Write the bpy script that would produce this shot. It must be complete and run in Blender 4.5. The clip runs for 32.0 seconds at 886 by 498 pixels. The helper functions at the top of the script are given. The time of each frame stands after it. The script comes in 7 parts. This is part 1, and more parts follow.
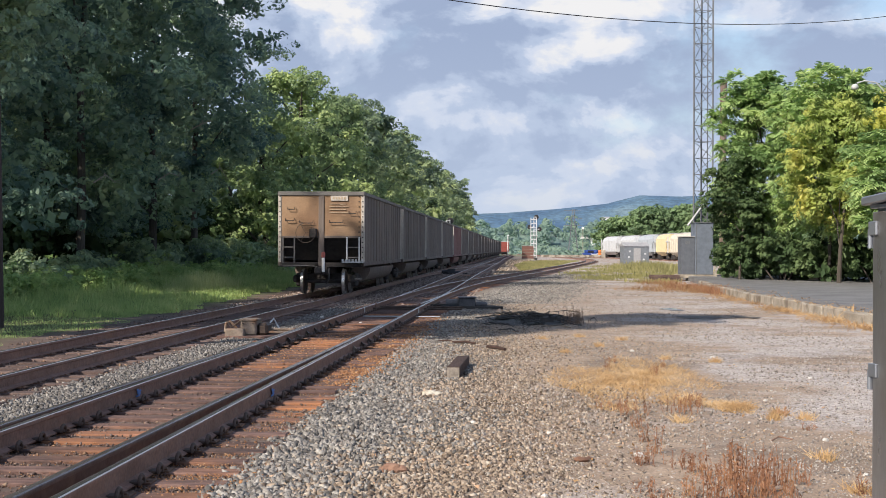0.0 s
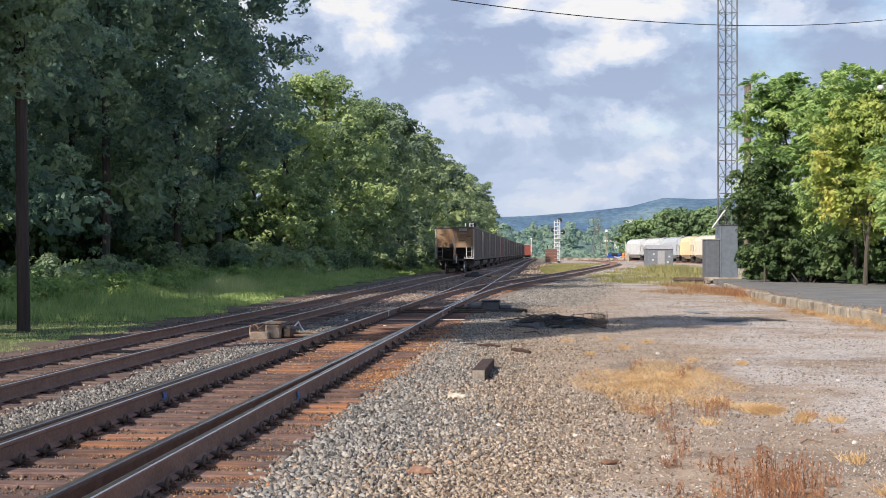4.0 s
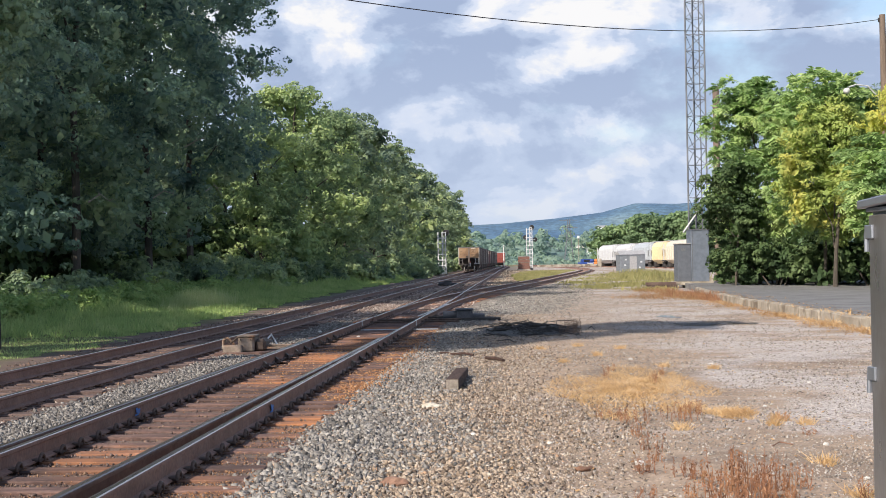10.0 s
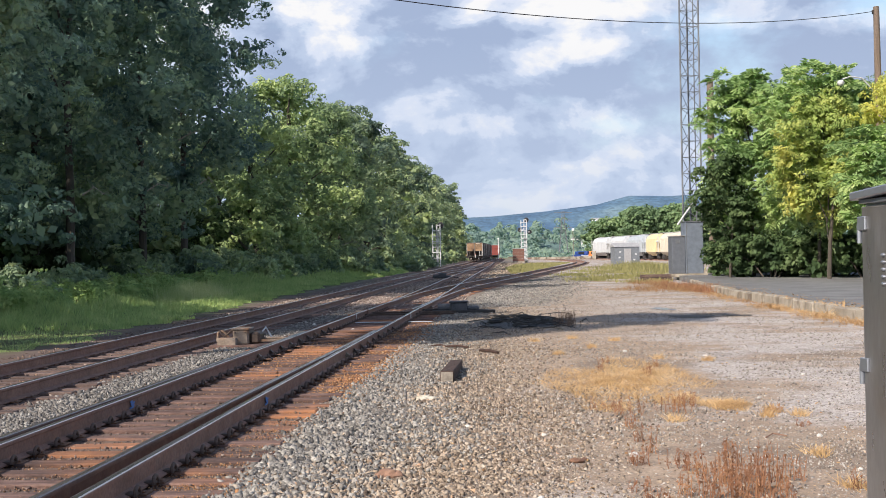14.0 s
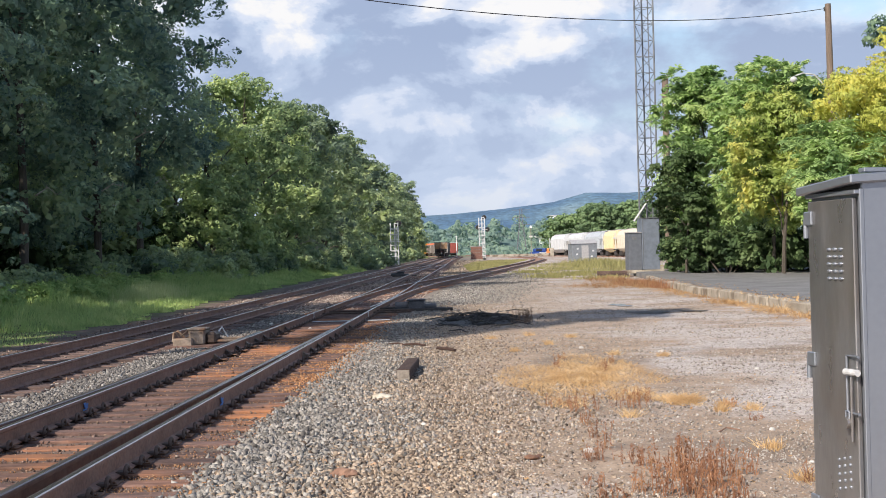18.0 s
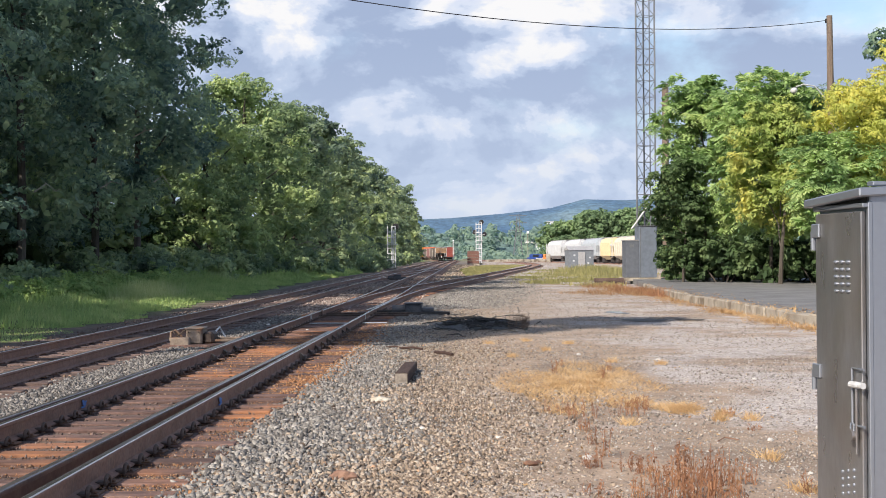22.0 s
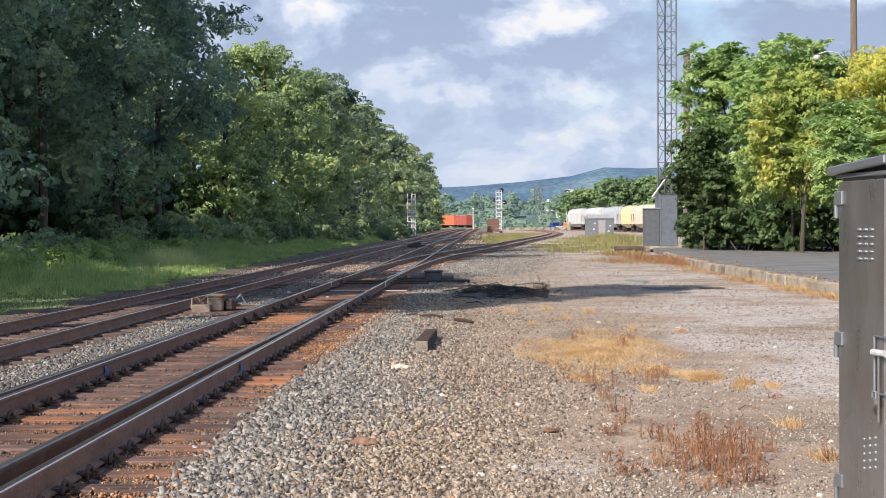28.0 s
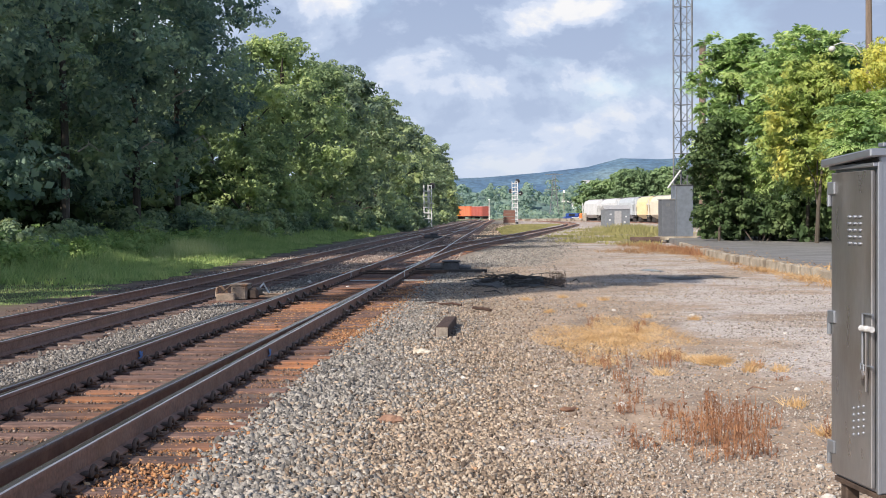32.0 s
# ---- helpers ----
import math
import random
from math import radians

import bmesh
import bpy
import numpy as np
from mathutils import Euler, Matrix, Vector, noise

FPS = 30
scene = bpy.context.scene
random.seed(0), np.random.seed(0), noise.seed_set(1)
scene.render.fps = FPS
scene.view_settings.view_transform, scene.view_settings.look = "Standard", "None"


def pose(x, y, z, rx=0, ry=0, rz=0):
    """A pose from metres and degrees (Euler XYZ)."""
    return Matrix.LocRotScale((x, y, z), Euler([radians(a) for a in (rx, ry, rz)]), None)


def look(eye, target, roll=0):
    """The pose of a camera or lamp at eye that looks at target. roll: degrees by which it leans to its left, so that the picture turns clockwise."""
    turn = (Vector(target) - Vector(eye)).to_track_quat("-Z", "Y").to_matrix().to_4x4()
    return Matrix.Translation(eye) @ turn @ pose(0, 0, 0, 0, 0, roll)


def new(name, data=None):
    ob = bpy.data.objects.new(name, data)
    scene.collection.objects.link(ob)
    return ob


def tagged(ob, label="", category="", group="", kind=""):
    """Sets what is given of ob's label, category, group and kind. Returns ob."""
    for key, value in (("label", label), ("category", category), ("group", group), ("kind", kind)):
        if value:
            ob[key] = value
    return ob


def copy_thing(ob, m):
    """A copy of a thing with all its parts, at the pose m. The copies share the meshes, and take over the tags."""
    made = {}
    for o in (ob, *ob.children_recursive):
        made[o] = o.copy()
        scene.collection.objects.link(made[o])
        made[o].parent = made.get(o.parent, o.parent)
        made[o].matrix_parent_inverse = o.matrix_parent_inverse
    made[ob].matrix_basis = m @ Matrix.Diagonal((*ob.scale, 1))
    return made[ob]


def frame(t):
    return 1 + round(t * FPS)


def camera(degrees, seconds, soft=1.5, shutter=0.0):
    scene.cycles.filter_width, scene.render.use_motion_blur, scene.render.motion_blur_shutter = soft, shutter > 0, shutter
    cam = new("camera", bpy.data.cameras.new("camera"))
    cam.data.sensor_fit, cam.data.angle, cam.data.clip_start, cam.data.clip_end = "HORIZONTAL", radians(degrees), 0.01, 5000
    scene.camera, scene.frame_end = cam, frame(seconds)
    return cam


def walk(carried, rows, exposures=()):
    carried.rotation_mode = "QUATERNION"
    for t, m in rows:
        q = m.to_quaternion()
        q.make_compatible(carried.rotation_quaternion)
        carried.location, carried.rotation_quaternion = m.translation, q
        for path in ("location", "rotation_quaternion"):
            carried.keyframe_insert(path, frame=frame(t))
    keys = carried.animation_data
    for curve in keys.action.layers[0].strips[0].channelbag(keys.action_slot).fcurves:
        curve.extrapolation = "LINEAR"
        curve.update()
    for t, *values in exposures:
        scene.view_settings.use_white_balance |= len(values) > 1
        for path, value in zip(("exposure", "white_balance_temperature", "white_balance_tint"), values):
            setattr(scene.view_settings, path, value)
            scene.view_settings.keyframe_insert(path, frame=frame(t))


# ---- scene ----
cam = camera(37.50, 32.0, soft=0.6)
PATH = [
    (0, (-0.103, -0.991, 1.726), (-1.022, 18.987, 1.798), 0.26),
    (0.5, (-0.080, -0.917, 1.719), (-1.031, 19.060, 1.779), 0.79),
    (1, (-0.028, -0.850, 1.709), (-1.245, 19.113, 1.778), -0.19),
    (1.5, (-0.004, -0.802, 1.705), (-1.993, 19.099, 1.718), 0.27),
    (2, (-0.022, -0.773, 1.712), (-2.169, 19.111, 1.868), 0.25),
    (2.5, (-0.062, -0.883, 1.716), (-2.194, 19.002, 1.894), -0.26),
    (3, (-0.107, -0.934, 1.715), (-2.118, 18.965, 1.801), 0.40),
    (3.5, (-0.129, -0.967, 1.712), (-1.326, 18.997, 1.840), 0.30),
    (5.5, (-0.110, -0.947, 1.729), (-1.802, 18.981, 1.832), -0.97),
    (6, (-0.107, -0.969, 1.729), (-1.747, 18.963, 1.837), -0.95),
    (6.5, (-0.100, -0.987, 1.735), (-1.676, 18.950, 1.841), -0.71),
    (7, (-0.100, -0.970, 1.727), (-1.403, 18.986, 1.990), -0.27),
    (7.5, (-0.098, -1.003, 1.729), (-0.818, 18.982, 1.991), -0.26),
    (8, (-0.103, -0.995, 1.729), (-0.752, 18.993, 2.011), -0.52),
    (8.5, (-0.103, -0.987, 1.729), (-0.771, 19.000, 1.998), -1.12),
    (9, (-0.105, -0.984, 1.730), (-0.848, 19.000, 1.992), -1.06),
    (9.5, (-0.105, -0.980, 1.730), (-0.881, 19.004, 1.985), -0.97),
    (10, (-0.108, -0.993, 1.727), (-0.964, 18.987, 1.984), -0.94),
    (10.5, (-0.106, -0.991, 1.726), (-1.006, 18.987, 1.940), -0.95),
    (11, (-0.103, -0.997, 1.731), (-1.008, 18.981, 1.900), -1.18),
    (11.5, (-0.103, -0.997, 1.727), (-1.047, 18.980, 1.880), -1.13),
    (12, (-0.103, -0.995, 1.727), (-1.020, 18.983, 1.863), -1.20),
    (12.5, (-0.107, -0.995, 1.728), (-1.000, 18.985, 1.844), -1.00),
    (13, (-0.106, -0.995, 1.726), (-0.965, 18.987, 1.831), -0.97),
    (13.5, (-0.101, -0.988, 1.727), (-0.921, 18.995, 1.841), -0.98),
    (14, (-0.104, -1.000, 1.725), (-0.879, 18.985, 1.867), -1.03),
    (14.5, (-0.104, -1.006, 1.726), (-0.834, 18.980, 1.888), -1.12),
    (16.5, (-0.103, -0.999, 1.726), (-0.700, 18.991, 1.853), -1.21),
    (17, (-0.108, -0.999, 1.726), (-0.665, 18.993, 1.859), -1.04),
    (17.5, (-0.090, -1.007, 1.727), (-0.513, 18.988, 1.855), -1.25),
    (18, (-0.065, -0.996, 1.724), (-0.203, 19.004, 1.822), -1.49),
    (18.5, (-0.017, -0.952, 1.721), (-0.014, 19.048, 1.768), -2.00),
    (19, (0.015, -0.930, 1.724), (0.103, 19.069, 1.697), -1.68),
    (19.5, (-0.001, -0.895, 1.724), (-0.035, 19.105, 1.645), -1.57),
    (20, (-0.055, -0.937, 1.725), (-0.372, 19.061, 1.834), -1.47),
    (20.5, (-0.100, -1.001, 1.722), (-0.414, 18.996, 1.780), -0.91),
    (21, (-0.125, -1.008, 1.728), (-0.435, 18.989, 1.733), 0.06),
    (21.5, (-0.127, -1.012, 1.731), (-0.378, 18.986, 1.852), -0.13),
    (22, (-0.121, -1.011, 1.730), (-0.203, 18.989, 1.887), -0.38),
    (22.5, (-0.112, -1.009, 1.729), (-0.100, 18.991, 1.764), -0.60),
    (23, (-0.120, -1.016, 1.723), (0.004, 18.983, 1.595), 0.04),
    (23.5, (-0.129, -1.014, 1.722), (-0.014, 18.983, 1.396), -0.14),
    (24, (-0.129, -1.001, 1.722), (-0.283, 18.995, 1.350), -0.19),
    (24.5, (-0.124, -1.004, 1.726), (-0.279, 18.991, 1.327), -0.34),
    (25, (-0.131, -0.994, 1.726), (-0.336, 19.002, 1.367), -0.05),
    (25.5, (-0.129, -1.012, 1.722), (-0.353, 18.984, 1.375), -0.07),
    (27.5, (-0.127, -1.004, 1.727), (-0.522, 18.990, 1.423), -0.22),
    (28, (-0.126, -1.007, 1.725), (-0.516, 18.987, 1.394), -0.30),
    (28.5, (-0.128, -1.003, 1.725), (-0.511, 18.990, 1.362), -0.47),
    (29, (-0.128, -1.007, 1.723), (-0.528, 18.986, 1.334), -0.68),
    (29.5, (-0.127, -1.006, 1.724), (-0.555, 18.985, 1.305), -0.77),
    (30, (-0.124, -1.005, 1.724), (-0.650, 18.983, 1.276), -0.98),
    (30.5, (-0.127, -1.010, 1.725), (-0.726, 18.974, 1.193), -0.67),
    (31, (-0.127, -1.005, 1.729), (-0.928, 18.972, 1.203), -0.71),
    (31.5, (-0.131, -1.008, 1.728), (-0.828, 18.973, 1.222), -0.11),
    (31.6, (-0.131, -1.008, 1.728), (-0.828, 18.973, 1.222), -0.11),
    (31.75, (-0.167, -1.600, 1.709), (-0.801, 18.385, 1.245), -0.37),
    (32, (-0.167, -1.600, 1.709), (-0.801, 18.385, 1.245), -0.37),
]
walk(cam, [(t, look(eye, target, roll)) for t, eye, target, roll in PATH], [(0.0, 0.20), (3.0, 0.22), (6.0, 0.31), (32.0, 0.31)])

# ---------------------------------------------------------------- light
SUN_TO = Vector((-0.555, -0.665, 0.605)).normalized()
world = bpy.data.worlds.new("sky")
scene.world = world
world.use_nodes = True


def sky_nodes():
    nt = world.node_tree
    nt.nodes.clear()
    N, L = nt.nodes.new, nt.links.new
    out, bg = N("ShaderNodeOutputWorld"), N("ShaderNodeBackground")
    L(bg.outputs[0], out.inputs[0])
    sky = N("ShaderNodeTexSky")
    sky.sky_type, sky.sun_disc = "NISHITA", False
    sky.sun_elevation = math.asin(SUN_TO.z)
    sky.sun_rotation = math.atan2(SUN_TO.x, SUN_TO.y)
    sky.air_density, sky.dust_density = 1.0, 1.2
    dim = N("ShaderNodeMix")
    dim.data_type, dim.blend_type = "RGBA", "MULTIPLY"
    dim.inputs["Factor"].default_value = 1.0
    L(sky.outputs[0], dim.inputs["A"])
    dim.inputs["B"].default_value = (SKY, SKY, SKY, 1)
    tc, sep = N("ShaderNodeTexCoord"), N("ShaderNodeSeparateXYZ")
    L(tc.outputs["Generated"], sep.inputs[0])

    def m(op, a, b, clamp=False):
        n = N("ShaderNodeMath")
        n.operation, n.use_clamp = op, clamp
        for k, v in enumerate((a, b)):
            if isinstance(v, (int, float)):
                n.inputs[k].default_value = v
            else:
                L(v, n.inputs[k])
        return n.outputs[0]

    comb = N("ShaderNodeCombineXYZ")
    L(sep.outputs[0], comb.inputs[0])
    L(sep.outputs[1], comb.inputs[1])
    L(m("MULTIPLY", sep.outputs[2], 1.7), comb.inputs[2])

    def fbm(scale, detail, rough, shift, warp=0.0):
        mp = N("ShaderNodeMapping")
        mp.inputs["Location"].default_value = shift
        L(comb.outputs[0], mp.inputs[0])
        t = N("ShaderNodeTexNoise")
        t.inputs["Scale"].default_value, t.inputs["Detail"].default_value = scale, detail
        t.inputs["Roughness"].default_value, t.inputs["Distortion"].default_value = rough, warp
        L(mp.outputs[0], t.inputs["Vector"])
        return t.outputs["Fac"]

    cover = fbm(4.6, 9, 0.55, (3.2, 1.4, 0.0), 0.15)
    broad = fbm(4.4, 2, 0.5, (7.9, 4.3, 2.0), 0.1)
    puff = fbm(9.0, 9, 0.56, (1.9, 6.3, 5.0), 0.25)
    sunward = fbm(9.0, 9, 0.56, (1.9 - 0.012, 6.3, 5.0 + 0.022), 0.25)
    relief = m("MULTIPLY", m("SUBTRACT", puff, sunward), 0.8)
    shade = m("ADD", m("ADD", m("MULTIPLY", broad, 0.25), m("ADD", m("MULTIPLY", puff, 0.46), 0.098)), relief)

    def vec(op, a, b):
        n = N("ShaderNodeVectorMath")
        n.operation = op
        for k, v in enumerate((a, b)):
            if isinstance(v, tuple):
                n.inputs[k].default_value = v
            elif v is not None:
                L(v, n.inputs[k])
        return n

    # the larger cloud heads and blue-grey hollows: bearing and height as tangents, half width and half height, strength
    torn = N("ShaderNodeTexNoise")
    torn.inputs["Scale"].default_value, torn.inputs["Detail"].default_value, torn.inputs["Roughness"].default_value = 15.0, 6.0, 0.6
    L(tc.outputs["Generated"], torn.inputs["Vector"])
    warped = vec("ADD", tc.outputs["Generated"], vec("MULTIPLY", vec("SUBTRACT", torn.outputs["Color"], (0.5, 0.5, 0.5)).outputs[0], (0.10, 0.0, 0.055)).outputs[0]).outputs[0]
    for u, v, w, h, amount in CLOUD_HEADS:
        d = math.sqrt(1 + u * u + v * v)
        off = vec("MULTIPLY", vec("SUBTRACT", warped, (u / d, 1 / d, v / d)).outputs[0], (1 / w, 0.6, 1 / h)).outputs[0]
        fall = N("ShaderNodeMapRange")
        fall.interpolation_type = "SMOOTHSTEP"
        fall.inputs["From Min"].default_value, fall.inputs["From Max"].default_value = 0.15, 1.35
        fall.inputs["To Min"].default_value, fall.inputs["To Max"].default_value = amount, 0.0
        L(vec("LENGTH", off, None).outputs["Value"], fall.inputs["Value"])
        shade = m("ADD", shade, fall.outputs[0])

    def ramp(fac, stops):
        r = N("ShaderNodeValToRGB")
        r.color_ramp.interpolation = "EASE"
        while len(r.color_ramp.elements) < len(stops):
            r.color_ramp.elements.new(0.5)
        for e, (p, c) in zip(r.color_ramp.elements, stops):
            e.position, e.color = p, (*c, 1)
        L(fac, r.inputs[0])
        return r.outputs[0]

    cloud = ramp(shade, [(0.38, (0.34, 0.42, 0.595)), (0.475, (0.46, 0.545, 0.715)), (0.54, (0.64, 0.695, 0.82)), (0.63, (0.84, 0.835, 0.845))])
    # low down the clouds close up one behind another; overhead there are wide blue gaps
    thin = m("SUBTRACT", cover, m("MULTIPLY", m("SUBTRACT", sep.outputs[2], 0.16, True), 0.42))
    veil = ramp(thin, [(0.34, (0.12, 0.12, 0.12)), (0.5, (1, 1, 1))])
    low = m("SUBTRACT", 1.0, m("MULTIPLY", sep.outputs[2], 9.0), True)
    veil = m("MAXIMUM", veil, low)
    mix = N("ShaderNodeMix")
    mix.data_type = "RGBA"
    L(veil, mix.inputs["Factor"])
    L(dim.outputs["Result"], mix.inputs["A"])
    L(cloud, mix.inputs["B"])
    haze = N("ShaderNodeMix")
    haze.data_type = "RGBA"
    L(m("MULTIPLY", m("SUBTRACT", 1.0, m("MULTIPLY", sep.outputs[2], 6.0), True), 0.75), haze.inputs["Factor"])
    L(mix.outputs["Result"], haze.inputs["A"])
    haze.inputs["B"].default_value = (0.50, 0.585, 0.74, 1)
    L(haze.outputs["Result"], bg.inputs[0])
    bg.inputs[1].default_value = CLOUDS


SKY, CLOUDS = 0.15, 0.92
CLOUD_HEADS = [(0.090, 0.160, 0.050, 0.017, 0.15), (0.030, 0.150, 0.040, 0.016, 0.08), (-0.118, 0.172, 0.055, 0.040, 0.13), (-0.060, 0.125, 0.050, 0.022, 0.07), (-0.006, 0.106, 0.040, 0.013, 0.12),
               (-0.040, 0.108, 0.040, 0.018, 0.06), (0.104, 0.104, 0.018, 0.013, 0.13), (0.126, 0.066, 0.024, 0.010, 0.10), (0.065, 0.062, 0.05, 0.008, 0.06), (0.040, 0.046, 0.05, 0.010, 0.05),
               (0.05, 0.195, 0.09, 0.018, 0.09), (0.215, 0.165, 0.10, 0.045, -0.12), (0.19, 0.105, 0.08, 0.022, -0.06), (0.060, 0.130, 0.085, 0.014, -0.09), (-0.005, 0.070, 0.09, 0.022, -0.09), (-0.045, 0.150, 0.040, 0.014, -0.04), (0.25, 0.10, 0.06, 0.03, 0.05),
               (0.085, 0.085, 0.05, 0.010, -0.05), (-0.165, 0.175, 0.022, 0.030, -0.09), (-0.26, 0.22, 0.08, 0.04, 0.08), (0.36, 0.20, 0.08, 0.03, 0.08)]
sky_nodes()
sun = new("sun", bpy.data.lights.new("sun", "SUN"))
sun.data.energy, sun.data.angle, sun.data.color = 5.0, radians(0.6), (1.0, 0.885, 0.755)
sun.matrix_world = look(SUN_TO * 100, (0, 0, 0))
sun.location = (-30, -30, 60)


# ---------------------------------------------------------------- materials
def mat(name, stops, scale=3.0, detail=6.0, rough=0.8, metal=0.0, bump=0.0, bump_scale=40.0, coord="Object", spread=0.0, fine=0.25,
        fine_scale=30.0, stretch=(1, 1, 1), stain=None, stain_scale=1.0, stain_edge=(0.5, 0.62), rough_var=0.15):
    """Colour ramp over broad noise, a finer grain multiplied in, brightness spread per object, an optional stain colour, bump."""
    mt = bpy.data.materials.new(name)
    mt.use_nodes = True
    nt = mt.node_tree
    b = nt.nodes["Principled BSDF"]
    N, L = nt.nodes.new, nt.links.new
    if coord == "World":
        src = N("ShaderNodeNewGeometry").outputs["Position"]
    else:
        src = N("ShaderNodeTexCoord").outputs["Object"]
    mp = N("ShaderNodeMapping")
    mp.inputs["Scale"].default_value = stretch
    L(src, mp.inputs[0])

    def noise_tex(s, d, off=0.0, even=False):
        t = N("ShaderNodeTexNoise")
        t.noise_dimensions = "4D"
        t.inputs["W"].default_value = off
        t.inputs["Scale"].default_value, t.inputs["Detail"].default_value = s, d
        L(src if even else mp.outputs[0], t.inputs["Vector"])
        return t.outputs["Fac"]

    def ramp(fac, stops_):
        r = N("ShaderNodeValToRGB")
        while len(r.color_ramp.elements) < len(stops_):
            r.color_ramp.elements.new(0.5)
        for e, (p, c) in zip(r.color_ramp.elements, stops_):
            e.position, e.color = p, (*c, 1)
        L(fac, r.inputs[0])
        return r.outputs[0]

    def blend(kind, fac, a, b_):
        x = N("ShaderNodeMix")
        x.data_type, x.blend_type = "RGBA", kind
        for sock, v in (("Factor", fac), ("A", a), ("B", b_)):
            if isinstance(v, (int, float)):
                x.inputs[sock].default_value = v
            elif isinstance(v, tuple):
                x.inputs[sock].default_value = (*v, 1)
            else:
                L(v, x.inputs[sock])
        return x.outputs["Result"]

    if spread:
        rnd = N("ShaderNodeObjectInfo").outputs["Random"]
        w = N("ShaderNodeMath")
        w.operation = "MULTIPLY"
        w.inputs[1].default_value = 37.0
        L(rnd, w.inputs[0])
    col = ramp(noise_tex(scale, detail), stops)
    grain = ramp(noise_tex(fine_scale, 4.0, 3.1), [(0.3, (1 - fine,) * 3), (0.7, (1 + fine,) * 3)])
    col = blend("MULTIPLY", 1.0, col, grain)
    if spread:
        var = ramp(rnd, [(0.0, (1 - spread,) * 3), (1.0, (1 + spread,) * 3)])
        col = blend("MULTIPLY", 1.0, col, var)
    if stain:
        mask = ramp(noise_tex(stain_scale, 5.0, 9.7, True), [(stain_edge[0], (0, 0, 0)), (stain_edge[1], (1, 1, 1))])
        col = blend("MIX", mask, col, stain)
    L(col, b.inputs["Base Color"])
    r = ramp(noise_tex(scale * 2.3, 4.0, 5.5), [(0.3, (max(0.02, rough - rough_var),) * 3), (0.7, (min(1.0, rough + rough_var),) * 3)])
    L(r, b.inputs["Roughness"])
    b.inputs["Metallic"].default_value = metal
    if bump:
        bp = N("ShaderNodeBump")
        bp.inputs["Strength"].default_value, bp.inputs["Distance"].default_value = bump, 0.01
        L(noise_tex(bump_scale, 6.0, 1.7), bp.inputs["Height"])
        L(bp.outputs[0], b.inputs["Normal"])
    return mt


def leafy(name, stops, through_light=0.35, rough=0.55, scale=0.35):
    """Foliage: colour by clump and by leaf, light that shines through the leaf."""
    mt = bpy.data.materials.new(name)
    mt.use_nodes = True
    nt = mt.node_tree
    N, L = nt.nodes.new, nt.links.new
    b, out = nt.nodes["Principled BSDF"], nt.nodes["Material Output"]
    geo = N("ShaderNodeNewGeometry")
    n = N("ShaderNodeTexNoise")
    n.inputs["Scale"].default_value, n.inputs["Detail"].default_value = scale, 3.0
    L(geo.outputs["Position"], n.inputs["Vector"])
    add = N("ShaderNodeMath")
    add.operation = "MULTIPLY_ADD"
    L(geo.outputs["Random Per Island"], add.inputs[0])
    add.inputs[1].default_value = 0.17
    half = N("ShaderNodeMath")
    half.operation = "MULTIPLY_ADD"
    L(n.outputs["Fac"], half.inputs[0])
    half.inputs[1].default_value, half.inputs[2].default_value = 1.5, -0.31
    L(half.outputs[0], add.inputs[2])
    r = N("ShaderNodeValToRGB")
    while len(r.color_ramp.elements) < len(stops):
        r.color_ramp.elements.new(0.5)
    for e, (p, c) in zip(r.color_ramp.elements, stops):
        e.position, e.color = p, (*c, 1)
    L(add.outputs[0], r.inputs[0])
    L(r.outputs[0], b.inputs["Base Color"])
    b.inputs["Roughness"].default_value = rough
    b.inputs["Specular IOR Level"].default_value = 0.16
    tr, mx = N("ShaderNodeBsdfTranslucent"), N("ShaderNodeMixShader")
    L(r.outputs[0], tr.inputs[0])
    mx.inputs[0].default_value = through_light
    L(b.outputs[0], mx.inputs[1])
    L(tr.outputs[0], mx.inputs[2])
    L(mx.outputs[0], out.inputs[0])
    return mt


def plain(name, rgb, rough=0.6, metal=0.0, var=0.12):
    lo, hi = tuple(c * (1 - var) for c in rgb), tuple(min(1.0, c * (1 + var)) for c in rgb)
    return mat(name, [(0.35, lo), (0.65, hi)], 4.0, rough=rough, metal=metal, fine=0.08, fine_scale=60)


M = {}
M["rail_side"] = mat("rail_side", [(0.3, (0.20, 0.112, 0.084)), (0.7, (0.29, 0.168, 0.128))], 3.0, rough=0.7, bump=0.3, coord="World", stain=(0.29, 0.145, 0.08), stain_scale=0.5, stain_edge=(0.55, 0.75))
M["rail_top"] = mat("rail_top", [(0.35, (0.16, 0.145, 0.145)), (0.65, (0.24, 0.22, 0.215))], 1.2, rough=0.27, metal=0.7, coord="World", stretch=(6, 0.3, 1), fine=0.12, rough_var=0.06)
# Polished right-hand head corner, made extra pale to paint in its highlight line.
M["rail_glint"] = mat("rail_glint", [(0.35, (0.60, 0.54, 0.50)), (0.65, (0.74, 0.67, 0.62))], 1.2, rough=0.36, metal=0.75, coord="World", stretch=(6, 0.3, 1), fine=0.1, rough_var=0.05)
M["rail_dull"] = mat("rail_dull", [(0.35, (0.15, 0.13, 0.125)), (0.65, (0.24, 0.21, 0.20))], 1.2, rough=0.28, metal=0.6, coord="World", stretch=(6, 0.3, 1), fine=0.12, rough_var=0.06)
M["rail_web"] = mat("rail_web", [(0.3, (0.20, 0.112, 0.085)), (0.7, (0.29, 0.168, 0.128))], 3.0, rough=0.8, coord="World")
